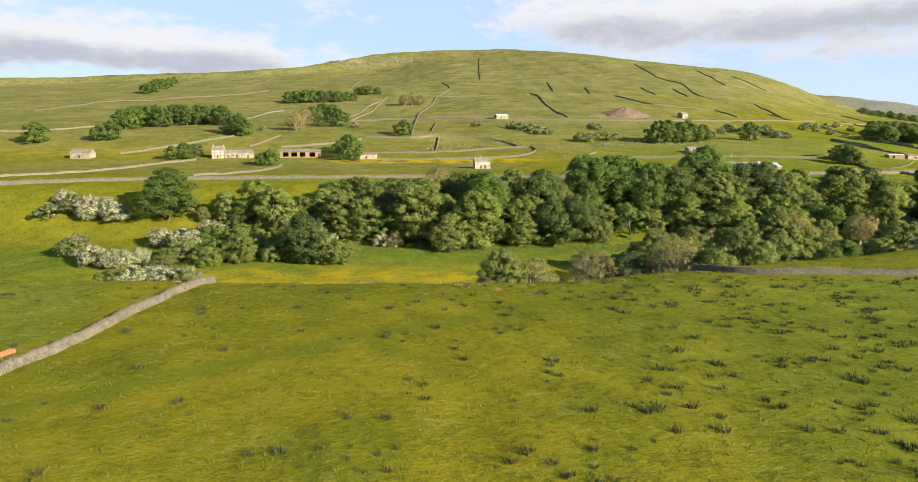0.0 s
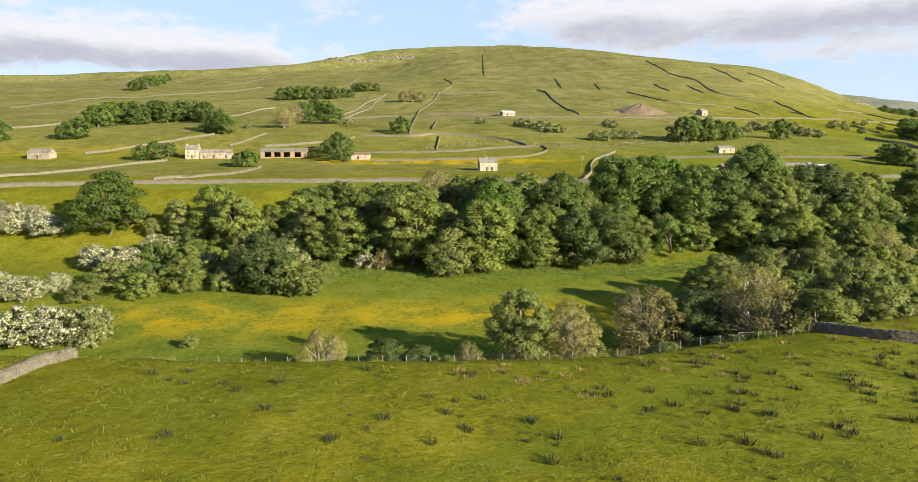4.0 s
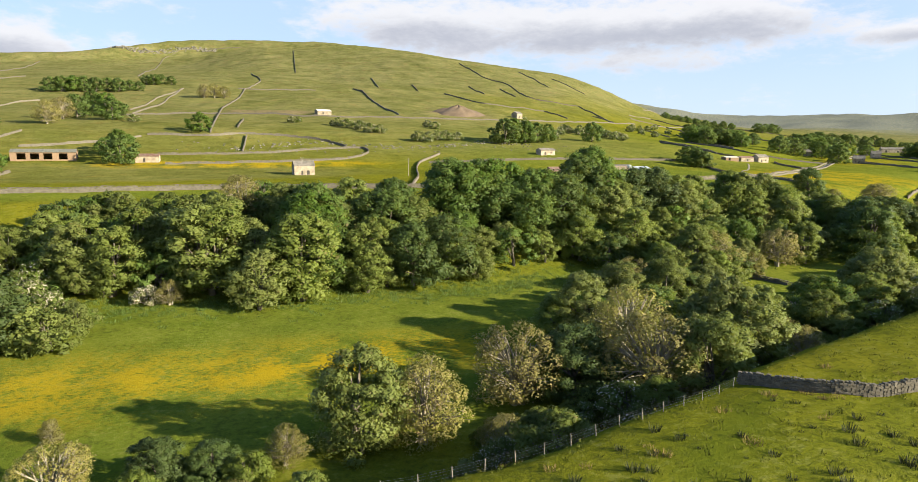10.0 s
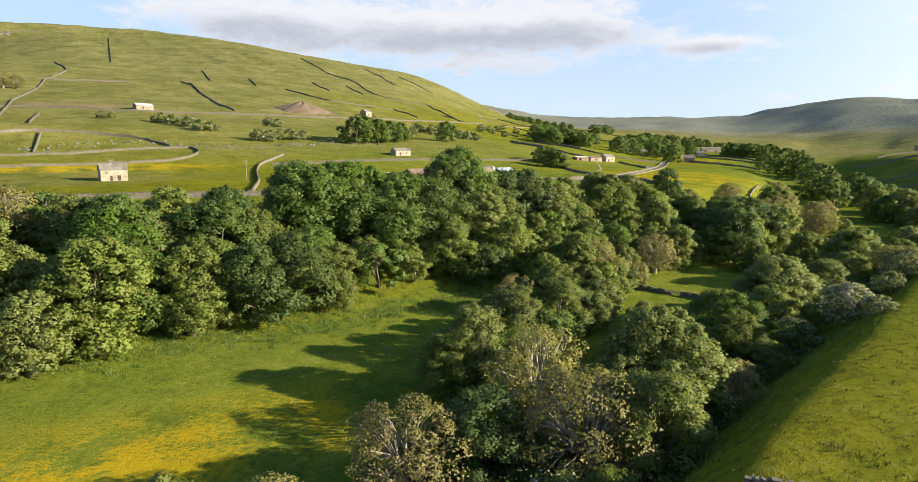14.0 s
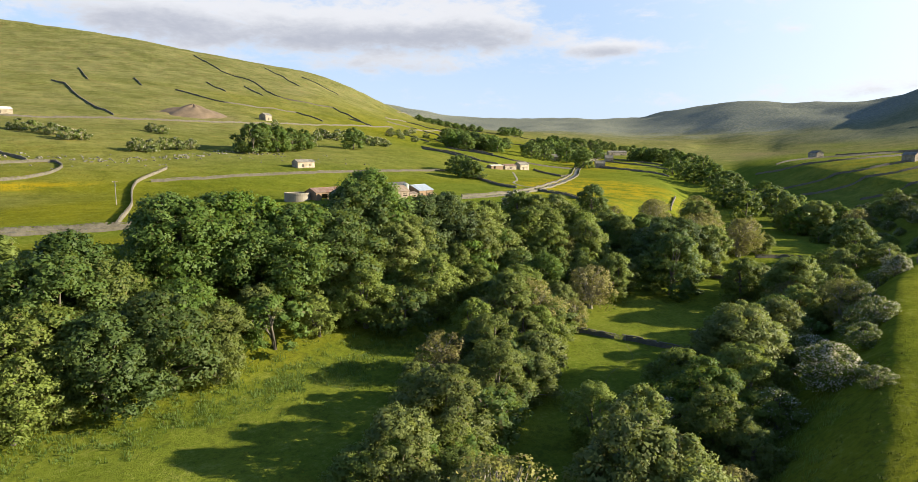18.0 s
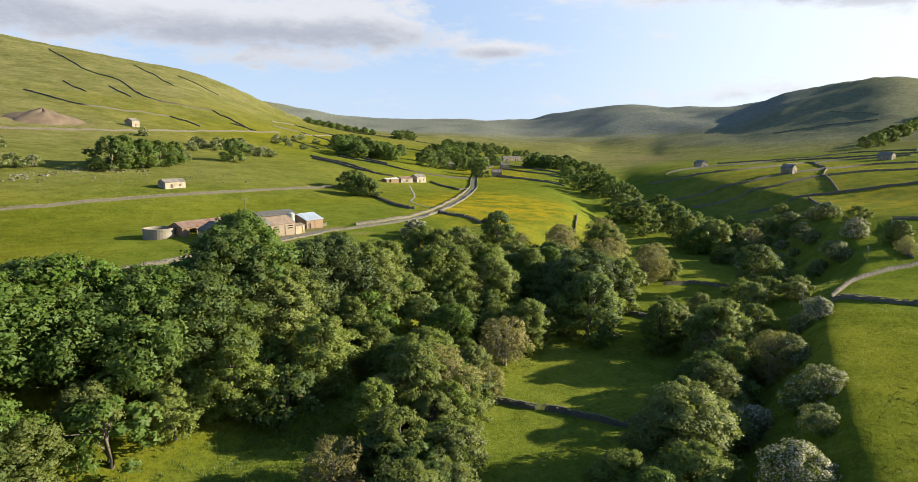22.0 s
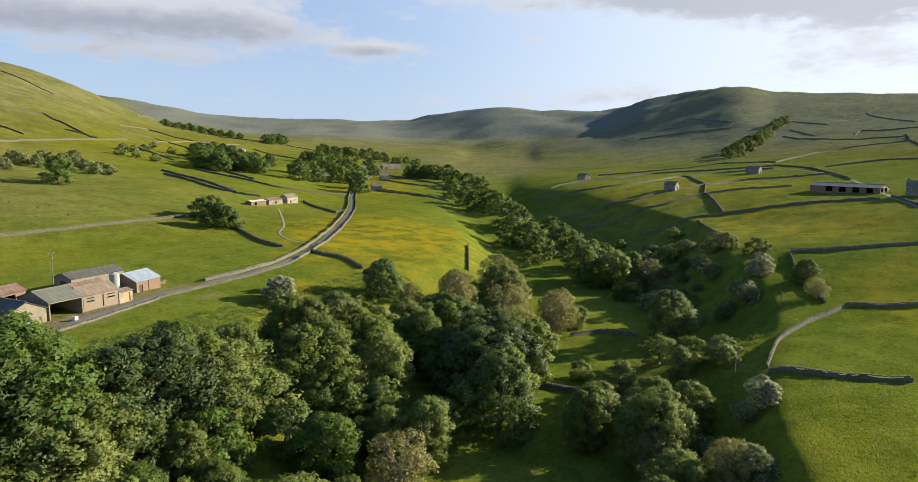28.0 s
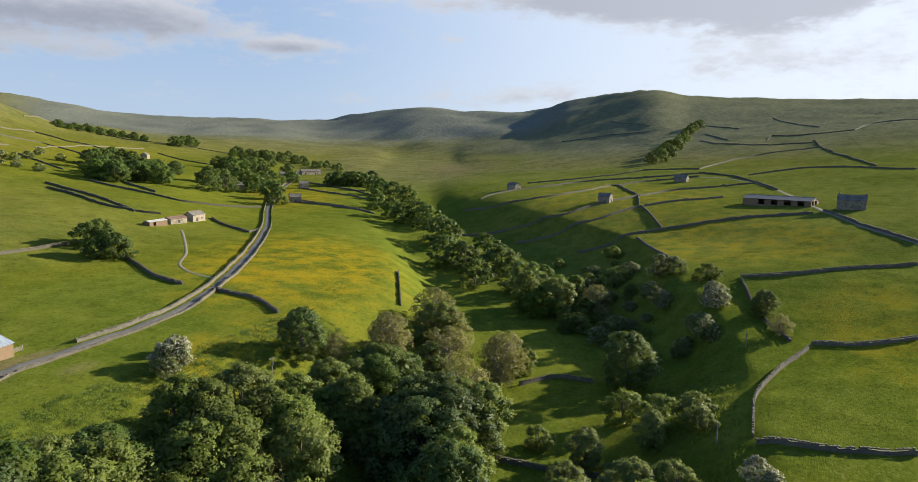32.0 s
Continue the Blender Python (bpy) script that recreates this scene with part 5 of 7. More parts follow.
def near_wall(points):
    top = thing("drystone_wall", "grey-brown limestone drystone wall with rough coping, crossing pasture", "wall", "pasture walls")
    part("core", mesh_from("core", *core_strip(points, 1.15, 0.8, 0.62), [STONE]), top)
    tagged(part("stonework", mesh_from("stonework", *coursed(points, 1.22, 0.78, 0.42, 5), [STONE]), top), kind="stuff")
    centres, sizes, tx, ty = cope(points, 1.25, 0.62, 0.40)
    first = min(260, len(centres))
    block = [mesh_from("coping_stone", *stones(wall_rs, np.zeros((1, 3)), np.array([(1.0, 1.0, 1.0)]), np.ones(1), np.zeros(1), 0.3), [STONE]) for _ in range(6)]
    for k in range(first):
        ob = part("coping_stone", block[k % 6], top)
        ob.matrix_basis = Matrix.Translation(centres[k]) @ Matrix(((tx[k], -ty[k], 0, 0), (ty[k], tx[k], 0, 0), (0, 0, 1, 0), (0, 0, 0, 1))) @ Matrix.Diagonal((*sizes[k], 1))
    if first < len(centres):
        v, f = stones(wall_rs, centres[first:], sizes[first:], tx[first:], ty[first:])
        tagged(part("coping", mesh_from("coping", v, f, [STONE]), top), kind="stuff")


def mid_wall(points, tall=1.2):
    top = thing("drystone_wall", "weathered limestone drystone wall between green fields", "wall", "field walls")
    part("core", mesh_from("core", *core_strip(points, tall * 0.95, 0.9, 0.66), [STONE]), top)
    centres, sizes, tx, ty = cope(points, tall, 0.62, 0.8)
    v, f = stones(wall_rs, centres, sizes, tx, ty, 0.25)
    tagged(part("coping", mesh_from("coping", v, f, [STONE]), top), kind="stuff")


def far_wall(points):
    top = thing("drystone_wall", "distant drystone wall climbing the hillside", "wall", "hill walls")
    part("core", mesh_from("core", *core_strip(points, 1.5, 2.2, 0.85), [STONE]), top)


def ribbon(name, points, wide, lift, mat, label, category, step=3.0, across=5, crown=0.05):
    """A road or track laid over the ground."""
    x, y, tx, ty, _ = along(points, step)
    rows = []
    for k in range(across):
        w = wide * (k / (across - 1) - 0.5)
        w = w + (wall_rs.uniform(-0.15, 0.15, len(x)) if k in (0, across - 1) else 0)
        px, py = x - ty * w, y + tx * w
        rows.append(np.stack([px, py, height(px, py) + lift + crown * (1 - (2 * k / (across - 1) - 1) ** 2) - (0.22 if k in (0, across - 1) else 0)], -1))
    v = np.stack(rows, 1)
    n = len(x)
    i = np.arange(n * across).reshape(n, across)
    f = np.stack([i[:-1, :-1], i[1:, :-1], i[1:, 1:], i[:-1, 1:]], -1).reshape(-1, 4)[:, ::-1]
    return tagged(new(name, mesh_from(name, v.reshape(-1, 3), f, [mat], True)), label, category, kind="structure")


ASPHALT = plain("old_asphalt", (0.115, 0.108, 0.095), (0.19, 0.178, 0.155), 0.6, 0.9, 0.3, 0.02)
TRACK = plain("stony_track", (0.20, 0.17, 0.11), (0.32, 0.28, 0.20), 0.9, 0.95, 0.5, 0.04)
ROAD = [(-330, 318), (-260, 325), (-195, 336), (-152, 344), (-100, 348), (-60, 350), (-24, 352), (30, 347), (60, 342.5), (95, 341), (122, 346), (147, 352), (178, 362), (202, 366.5), (222, 369.5), (250, 380), (299, 409), (361, 453), (420, 499), (483, 554), (543, 604), (656, 687), (789, 777), (900, 860)]
ribbon("road", ROAD, 3.4, 0.16, ASPHALT, "narrow grey tarmac lane between drystone walls", "road")
ribbon("track", [(359.8, 508.3), (335, 478), (315.3, 455.3), (287.4, 426.4), (280, 400)], 1.9, 0.10, TRACK, "rutted stone farm track across green grass", "track")
ribbon("track", [(760.6, 260.9), (729.9, 226.5), (647.1, 194.7), (556.7, 176.8), (477.5, 156.6), (440, 141), (380, 118)], 3.2, 0.12, TRACK, "pale farm lane on the far pasture", "track")

TRODDEN = plain("trodden_grass", (0.088, 0.104, 0.010), (0.136, 0.141, 0.013), 0.8, 0.95, 0.5, 0.05)


def beside(points, off):
    x, y, tx, ty, _ = along(points, 14.0)
    return [(float(a - b * off), float(c + d * off)) for a, b, c, d in zip(x, ty, y, tx)]


mid_wall(beside(ROAD[:10], 2.9), 1.2)
mid_wall(beside(ROAD[:11], -2.9), 1.1)
mid_wall(beside(ROAD[10:13], -2.9), 0.5)
mid_wall(beside(ROAD[13:], 2.9), 1.1)
mid_wall(beside(ROAD[15:], -2.9), 0.95)
mid_wall(beside(ROAD[12:16], -2.9), 0.5)

WOOD_OLD = plain("weathered_wood", (0.20, 0.17, 0.13), (0.34, 0.30, 0.24), 3.0, 0.85, 0.4, 0.01)
WIRE = plain("galvanised_wire", (0.30, 0.30, 0.29), (0.40, 0.40, 0.39), 8.0, 0.5, 0.1, 0.002, 0.8)


def fence(points):
    top = thing("stock_fence", "weathered wooden post and wire stock fence along the bank top", "fence")
    x, y, tx, ty, _ = along(points, 3.2)
    z = height(x, y)
    v, f = tube([(0, 0, -0.4), (0, 0, 0.7), (0, 0, 1.2), (0, 0, 1.22)], [0.05, 0.05, 0.045, 0.01], 7)
    posts = mesh_from("post", v, f, [WOOD_OLD])
    for k in range(len(x)):
        ob = part("post", posts, top)
        ob.matrix_basis = pose(x[k], y[k], z[k], wall_rs.uniform(-4, 4), wall_rs.uniform(-4, 4), wall_rs.uniform(0, 90))
    for h in (0.3, 0.62, 0.9, 1.12):
        a, b = tube([(x[k], y[k], z[k] + h) for k in range(len(x))], [0.006] * len(x), 3)
        part("wire", mesh_from("wire", a, b, [WIRE]), top)


fence([(-75, 141), (-52, 137.5), (-25, 134.5), (0, 133.3), (21, 136), (37, 140), (49, 143.5), (56, 146.5)])
for line in [
    [(-53, 135), (-54.6, 106.5), (-54.7, 95.6), (-55.5, 85.3), (-57, 75.9), (-61, 52), (-64, 30)],
    [(54.6, 146), (58.1, 141.5), (61.8, 138.6), (67.1, 136.7), (83, 135.4), (98.1, 133.8), (128, 131), (160, 129)],
]:
    near_wall(line)
for line in [
    [(144.8, 252.6), (148.5, 246.7), (151.1, 240.8)],
    [(152.6, 239.1), (155.5, 230.2), (158.2, 221.5)],
    [(234.5, 265.9), (236.6, 249.4), (239.3, 235.1)],
    [(283.2, 272.9), (295.7, 262.9), (296.7, 252.2)],
    [(246.6, 204.6), (264.6, 204.6), (290.1, 198.5), (311.5, 190.1)],
    [(243.3, 203.8), (242.3, 191.8), (246.6, 174)],
    [(315.9, 189.1), (317.6, 177.2), (326.8, 159.7)],
    [(373.7, 210.9), (336.1, 203.2), (316.7, 194.7)],
    [(378, 211.1), (382.1, 194.9), (395.3, 171.2), (405.5, 146.3)],
    [(292.4, 476.9), (282.8, 449.9), (269.5, 419.7), (266.2, 402.7)],
    [(410.7, 537.4), (397.1, 512), (388.3, 484.4), (399.9, 485.8)],
    [(267.1, 388.7), (266.8, 371.9), (256.7, 348.5)],
]:
    mid_wall(line)
for line in [
    [(356.8, 361.5), (308.4, 331.9)],
    [(91.1, 464.2), (119.5, 467.2), (149.4, 471.2), (183.6, 475.2), (224.8, 482.1), (298.6, 496.8)],
    [(56, 345.8), (68.6, 391.9), (84.1, 460.8), (105.2, 493.3)],
    [(-64.5, 492), (-15.4, 496.7), (30.7, 512.6), (57, 518.3), (60.4, 507.2), (44.2, 480.7), (6.9, 470.6), (-56.4, 462)],
    [(-258.4, 360.4), (-227.5, 392.9), (-208.6, 436.5), (-188.9, 461.9)],
    [(-149.7, 360.5), (-124.7, 396.8), (-119.3, 433)],
    [(-71.7, 549.1), (-41.6, 546.2), (-27.1, 553.6)],
]:
    mid_wall(line)
for line in [
    [(469, 268.7), (399, 238.7)],
    [(468.7, 303.3), (472.8, 281.8), (485.3, 267), (498.8, 238.9), (507.3, 223.4), (523.5, 176.9)],
    [(496.4, 352.5), (512, 309.1), (549.2, 281.6), (572.6, 261.4), (601.7, 230.5)],
    [(509.4, 399.9), (526.9, 363.7), (529.1, 334.1), (553.4, 315.2), (601.4, 290.7), (638.2, 274), (677.6, 232.4)],
    [(585.4, 432.5), (572.3, 395.4), (592.8, 365.3), (641.2, 341.6), (687.7, 326.4), (643.4, 306.5), (602.2, 290)],
    [(672.7, 232.3), (692.6, 210.5)],
    [(608.9, 426.4), (655, 410.7), (688.6, 393.2), (742.9, 367.2), (773.5, 308.5), (797.7, 263.1)],
    [(804, 263.6), (748.2, 225.9), (643.6, 193.8)],
    [(760.5, 216.1), (786.7, 186), (802.4, 155.6), (747.1, 87.9)],
    [(531.7, 170.9), (478.8, 155.6), (439.7, 140.5)],
]:
    far_wall(line)
for line in [
    [(1159, 139.2), (1048.9, 136.4), (793.4, 109.8)],
    [(855, 267.8), (900.3, 255.5), (1001.8, 206.9), (1050.5, 140.2)],
    [(383.8, 667), (375.4, 629), (362.6, 576.6), (372.2, 557.4), (381.5, 550.6)],
    [(448, 714.5), (441.7, 684.2), (433, 633), (436, 599.7), (459, 588.6), (505.1, 579.9)],
    [(558, 585.9), (557.9, 552.1), (556.3, 502.1)],
    [(669.8, 673.6), (646.9, 610.5), (639.8, 551.9)],
    [(-17.9, 504.3), (-16.9, 547.3)],
    [(-24.3, 582.9), (-23.1, 655.2)],
    [(-30.5, 1172.5), (-15.2, 1060.5), (-33.3, 949.7), (-37.3, 845), (-46.6, 748.5), (-40.8, 555.6)],
    [(-106.3, 953.6), (-106, 817.3), (-117.3, 705.7)],
    [(121.4, 723.3), (114.7, 843.8), (117, 957.4), (107.5, 989.1)],
    [(362.7, 844.2), (352.5, 897), (269.8, 892.3), (232, 970.9)],
]:
    far_wall(line)
for line in [
    [(357.4, 1330.9), (359.5, 1196.2), (385.8, 1130), (373.6, 1011.9), (409, 997.4), (452.1, 992.7), (448.4, 885)],
    [(45.7, 1509.5), (38.2, 1185)],
    [(-181.1, 1097.6), (-208, 1511.6), (-172.2, 1557.6), (-60.9, 1553.9)],
    [(-399.3, 1159.7), (-412.7, 1469.1)],
    [(-233.7, 656.2), (-232.2, 770.9), (-216.7, 804.2)],
    [(-257.6, 489), (-229.3, 521.7), (-192.8, 554)],
    [(-168.8, 517.5), (-152.9, 555)],
    [(-142.5, 515.8), (-115.9, 523), (-89.7, 537.2), (-81.9, 543.7)],
    [(299.6, 1074.3), (304.9, 1010.6)],
    [(353.9, 1078), (353, 1004.9)],
    [(204.4, 1055.4), (200.3, 996)],
    [(152.2, 1125.6), (146.6, 1014.8)],
    [(470.7, 1297.8), (469.5, 1148.9)],
    [(529.2, 1269.5), (566, 1199.2)],
    [(482.5, 866.1), (469.6, 778.3)],
    [(400.2, 693.8), (368, 557.4)],
    [(525, 845.1), (445.6, 632.2)],
]:
    far_wall(line)
for line in [
    [(433.2, 913.1), (455.5, 891.1)],
    [(-129.7, 690), (-86.9, 702), (-44.4, 708), (39.7, 696), (80.6, 700), (120, 702.3), (213.2, 724.9), (338.5, 804.7), (503.1, 914.7)],
    [(-79, 549), (-39.4, 546.4), (-20.1, 553.6), (4.2, 550.5), (38.1, 534.6), (47.3, 520.7)],
    [(-104.3, 950.9), (-117.6, 829.3), (-124.3, 734.7)],
    [(-41.3, 964.9), (55.1, 958.2)],
    [(-695.9, 1328.9), (-713.2, 1463.9)],
    [(-522.4, 800.6), (-504, 912.5), (-420.1, 965.7), (-311.2, 1070.5)],
    [(-408.2, 575.1), (-368.8, 587.2), (-332.6, 629.8)],
    [(733.9, 715.9), (681.7, 589.5)],
    [(568.6, 599.5), (561.7, 517.2)],
    [(1685.1, 664), (1638.4, 550.3), (1576.7, 432.8)],
    [(1866, 586.7), (1767.7, 520.9), (1649.7, 444.6)],
    [(1355.8, 310.2), (1216.4, 258.8), (1155.1, 199.8), (1113, 143.2)],
    [(1282.8, 75.5), (1392.7, 30.3), (1406.3, -27.8)],
    [(1503, 311.6), (1307.4, 258.6)],
    [(687.7, 326.4), (732.6, 302.3), (764.2, 260.2)],
    [(877.1, 334.4), (857.8, 268)],
    [(731.5, 425.9), (791.2, 379.4), (859.1, 331.5)],
    [(601.4, 290.7), (550.8, 281.2)],
    [(551, 280), (525.4, 270), (492.6, 258)],
    [(1754.4, 186.6), (1414.6, 115)],
]:
    far_wall(line)
for line in [
    [(1238.3, 199.8), (1300.4, 190.8), (1268.9, 140.8), (1282.8, 75.5)],
    [(1665.4, 324.3), (1561.6, 251.5)],
    [(784.7, 1033.2), (760.6, 912.6), (746.4, 842.8)],
    [(1003.5, 1198.7), (1043.4, 1104.5), (1042, 983.8)],
    [(582.4, 1065.9), (639.3, 1089.5), (643.1, 1035.9), (665.4, 1010.5), (664, 947.5)],
    [(529, 973.1), (573.3, 973.2), (585.1, 944.3), (525.8, 815.9)],
    [(737.8, 1275.7), (855.2, 1369.7), (906.5, 1347.5), (930.2, 1221.2), (990.6, 1184.7)],
    [(534.2, 921.3), (652.8, 1004.2), (789, 1069.7)],
]:
    far_wall(line)

# ---- buildings ----
def boxes(name, list_of_boxes, mat, jitter=0.0):
    """One mesh of axis-aligned blocks (x0, x1, y0, y1, z0, z1)."""
    vs, fs = [], []
    for k, (x0, x1, y0, y1, z0, z1) in enumerate(list_of_boxes):
        c, s = np.array([(x0 + x1) / 2, (y0 + y1) / 2, (z0 + z1) / 2]), np.array([x1 - x0, y1 - y0, z1 - z0])
        vs.append(BOX_V * s + c)
        fs.append(BOX_F + 8 * k)
    return mesh_from(name, np.concatenate(vs), np.concatenate(fs), [mat])


def prism(name, tri, y0, y1, mat):
    """A triangle in x and z drawn along y."""
    v = [(x, y0, z) for x, z in tri] + [(x, y1, z) for x, z in tri]
    b = bmesh.new()
    q = [b.verts.new(p) for p in v]
    b.faces.new(q[:3])
    b.faces.new(q[5:2:-1])
    for i in range(3):
        j = (i + 1) % 3
        b.faces.new((q[j], q[i], q[i + 3], q[j + 3]))
    bmesh.ops.recalc_face_normals(b, faces=b.faces)
    me = bpy.data.meshes.new(name)
    b.to_mesh(me)
    b.free()
    me.materials.append(mat)
    return me


def slab(name, corners, thick, mat):
    """A sloping sheet with thickness; four corners in order."""
    c = np.array(corners, float)
    n = np.cross(c[1] - c[0], c[3] - c[0])
    n = n / np.linalg.norm(n) * thick
    if n[2] < 0:
        n = -n
    v = np.concatenate([c, c + n])
    f = [(3, 2, 1, 0), (4, 5, 6, 7), (0, 1, 5, 4), (1, 2, 6, 5), (2, 3, 7, 6), (3, 0, 4, 7)]
    return mesh_from(name, v, f, [mat])


def pierced(length, tall, holes, y0, y1, foot):
    """Blocks that leave the holes (u0, u1, z0, z1) open."""
    cuts = sorted({0.0, length, *[h[0] for h in holes], *[h[1] for h in holes]})
    out = []
    for a, b in zip(cuts[:-1], cuts[1:]):
        mine = sorted((h[2], h[3]) for h in holes if h[0] <= a + 1e-6 and h[1] >= b - 1e-6)
        z = foot
        for lo, hi in mine:
            if lo > z + 0.01:
                out.append((a, b, y0, y1, z, lo))
            z = hi
        if z < tall - 0.01:
            out.append((a, b, y0, y1, z, tall))
    return out


def rubble(name, a, b, mortar, wide=0.55, tall=0.22):
    """Coursed rubble walling."""
    m, t, bsdf = material(name, 0.92)
    co = t.nodes.new("ShaderNodeTexCoord").outputs["Object"]
    sep = t.nodes.new("ShaderNodeSeparateXYZ")
    link(t, co, sep.inputs[0])
    flat = t.nodes.new("ShaderNodeCombineXYZ")
    link(t, maths(t, "ADD", sep.outputs[0], sep.outputs[1]), flat.inputs[0])
    link(t, sep.outputs[2], flat.inputs[1])
    br = t.nodes.new("ShaderNodeTexBrick")
    link(t, flat.outputs[0], br.inputs["Vector"])
    br.inputs["Scale"].default_value, br.inputs["Brick Width"].default_value, br.inputs["Row Height"].default_value = 1.0, wide, tall
    br.inputs["Mortar Size"].default_value, br.inputs["Bias"].default_value = 0.03, -0.2
    br.inputs["Color1"].default_value, br.inputs["Color2"].default_value, br.inputs["Mortar"].default_value = (*a, 1), (*b, 1), (*mortar, 1)
    col = mixed(t, ramp(t, grain(t, co, 0.35, 4.0), 0.35, 0.7), br.outputs["Color"], tuple(c * 0.6 for c in a))
    link(t, col, bsdf.inputs["Base Color"])
    bumped(t, bsdf, maths(t, "ADD", maths(t, "MULTIPLY", br.outputs["Fac"], -0.6), grain(t, co, 5.0)), 0.6, 0.04)
    return m


def sheeting(name, a, b, pitch=0.25, rough=0.7, metal=0.0, rust=None):
    """Corrugated roof sheets, streaked down the slope."""
    m, t, bsdf = material(name, rough)
    co = t.nodes.new("ShaderNodeTexCoord").outputs["Object"]
    streak = grain(t, co, 1.0, 4.0, 0.6, (2.2, 0.35, 0.35))
    col = mixed(t, ramp(t, streak, 0.35, 0.65), a, b)
    if rust:
        col = mixed(t, ramp(t, grain(t, co, 0.5, 5.0), 0.45, 0.62), col, rust)
    link(t, col, bsdf.inputs["Base Color"])
    bsdf.inputs["Metallic"].default_value = metal
    w = t.nodes.new("ShaderNodeTexWave")
    w.inputs["Scale"].default_value = 1.0 / pitch / 3.1416
    link(t, co, w.inputs["Vector"])
    bumped(t, bsdf, w.outputs["Fac"], 0.5, 0.05)
    return m


RUBBLE = rubble("rubble_walling", (0.30, 0.25, 0.18), (0.42, 0.36, 0.27), (0.24, 0.20, 0.15))
RUBBLE_PALE = rubble("pale_rubble_walling", (0.40, 0.33, 0.24), (0.50, 0.42, 0.31), (0.33, 0.27, 0.20))
SLATE = rubble("stone_slates", (0.20, 0.18, 0.15), (0.29, 0.26, 0.215), (0.14, 0.125, 0.10), 0.45, 0.32)
FIBRE = sheeting("fibre_cement", (0.125, 0.125, 0.095), (0.20, 0.195, 0.15))
FIBRE_DARK = sheeting("dark_fibre_cement", (0.075, 0.07, 0.062), (0.135, 0.125, 0.11))
FIBRE_RUST = sheeting("rusty_sheeting", (0.15, 0.10, 0.075), (0.24, 0.165, 0.12), rust=(0.17, 0.085, 0.055))
FIBRE_BROWN = sheeting("brown_stained_sheeting", (0.17, 0.125, 0.09), (0.27, 0.205, 0.145))
METAL_SHEET = sheeting("galvanised_sheeting", (0.28, 0.32, 0.36), (0.44, 0.48, 0.52), rough=0.5, metal=0.3)
WHITE_SHEET = sheeting("white_sheeting", (0.40, 0.39, 0.35), (0.52, 0.51, 0.46))
CREAM = plain("cream_render", (0.21, 0.175, 0.12), (0.33, 0.28, 0.195), 0.7, 0.9, 0.15, 0.01, own=0.1)
BOARD = plain("brown_boarding", (0.20, 0.13, 0.08), (0.30, 0.21, 0.13), 1.2, 0.85, 0.4, 0.02, stretch=(8, 8, 0.5))
BOARD_PALE = plain("pale_boarding", (0.20, 0.155, 0.110), (0.33, 0.265, 0.190), 1.2, 0.85, 0.4, 0.02, stretch=(0.5, 0.5, 8))
DOOR_DARK = plain("dark_door_paint", (0.05, 0.045, 0.04), (0.09, 0.08, 0.07), 2.0, 0.7)
DOOR_ORANGE = plain("faded_orange_door", (0.50, 0.31, 0.14), (0.58, 0.38, 0.19), 2.0, 0.7)
FRAME_WHITE = plain("white_frame_paint", (0.62, 0.60, 0.56), (0.72, 0.70, 0.66), 3.0, 0.6, own=0.05)
CONCRETE = plain("stained_concrete", (0.22, 0.19, 0.14), (0.34, 0.30, 0.24), 0.6, 0.9, 0.3, 0.02)
SILO = plain("pale_green_silo", (0.33, 0.36, 0.31), (0.42, 0.45, 0.39), 1.0, 0.55, 0.1, 0.01, stretch=(1, 1, 0.2))
glass_m, glass_t, glass_b = material("window_glass", 0.08)
glass_b.inputs["Base Color"].default_value = (0.02, 0.022, 0.025, 1)
glass_b.inputs["Specular IOR Level"].default_value = 0.6
GLASS = glass_m


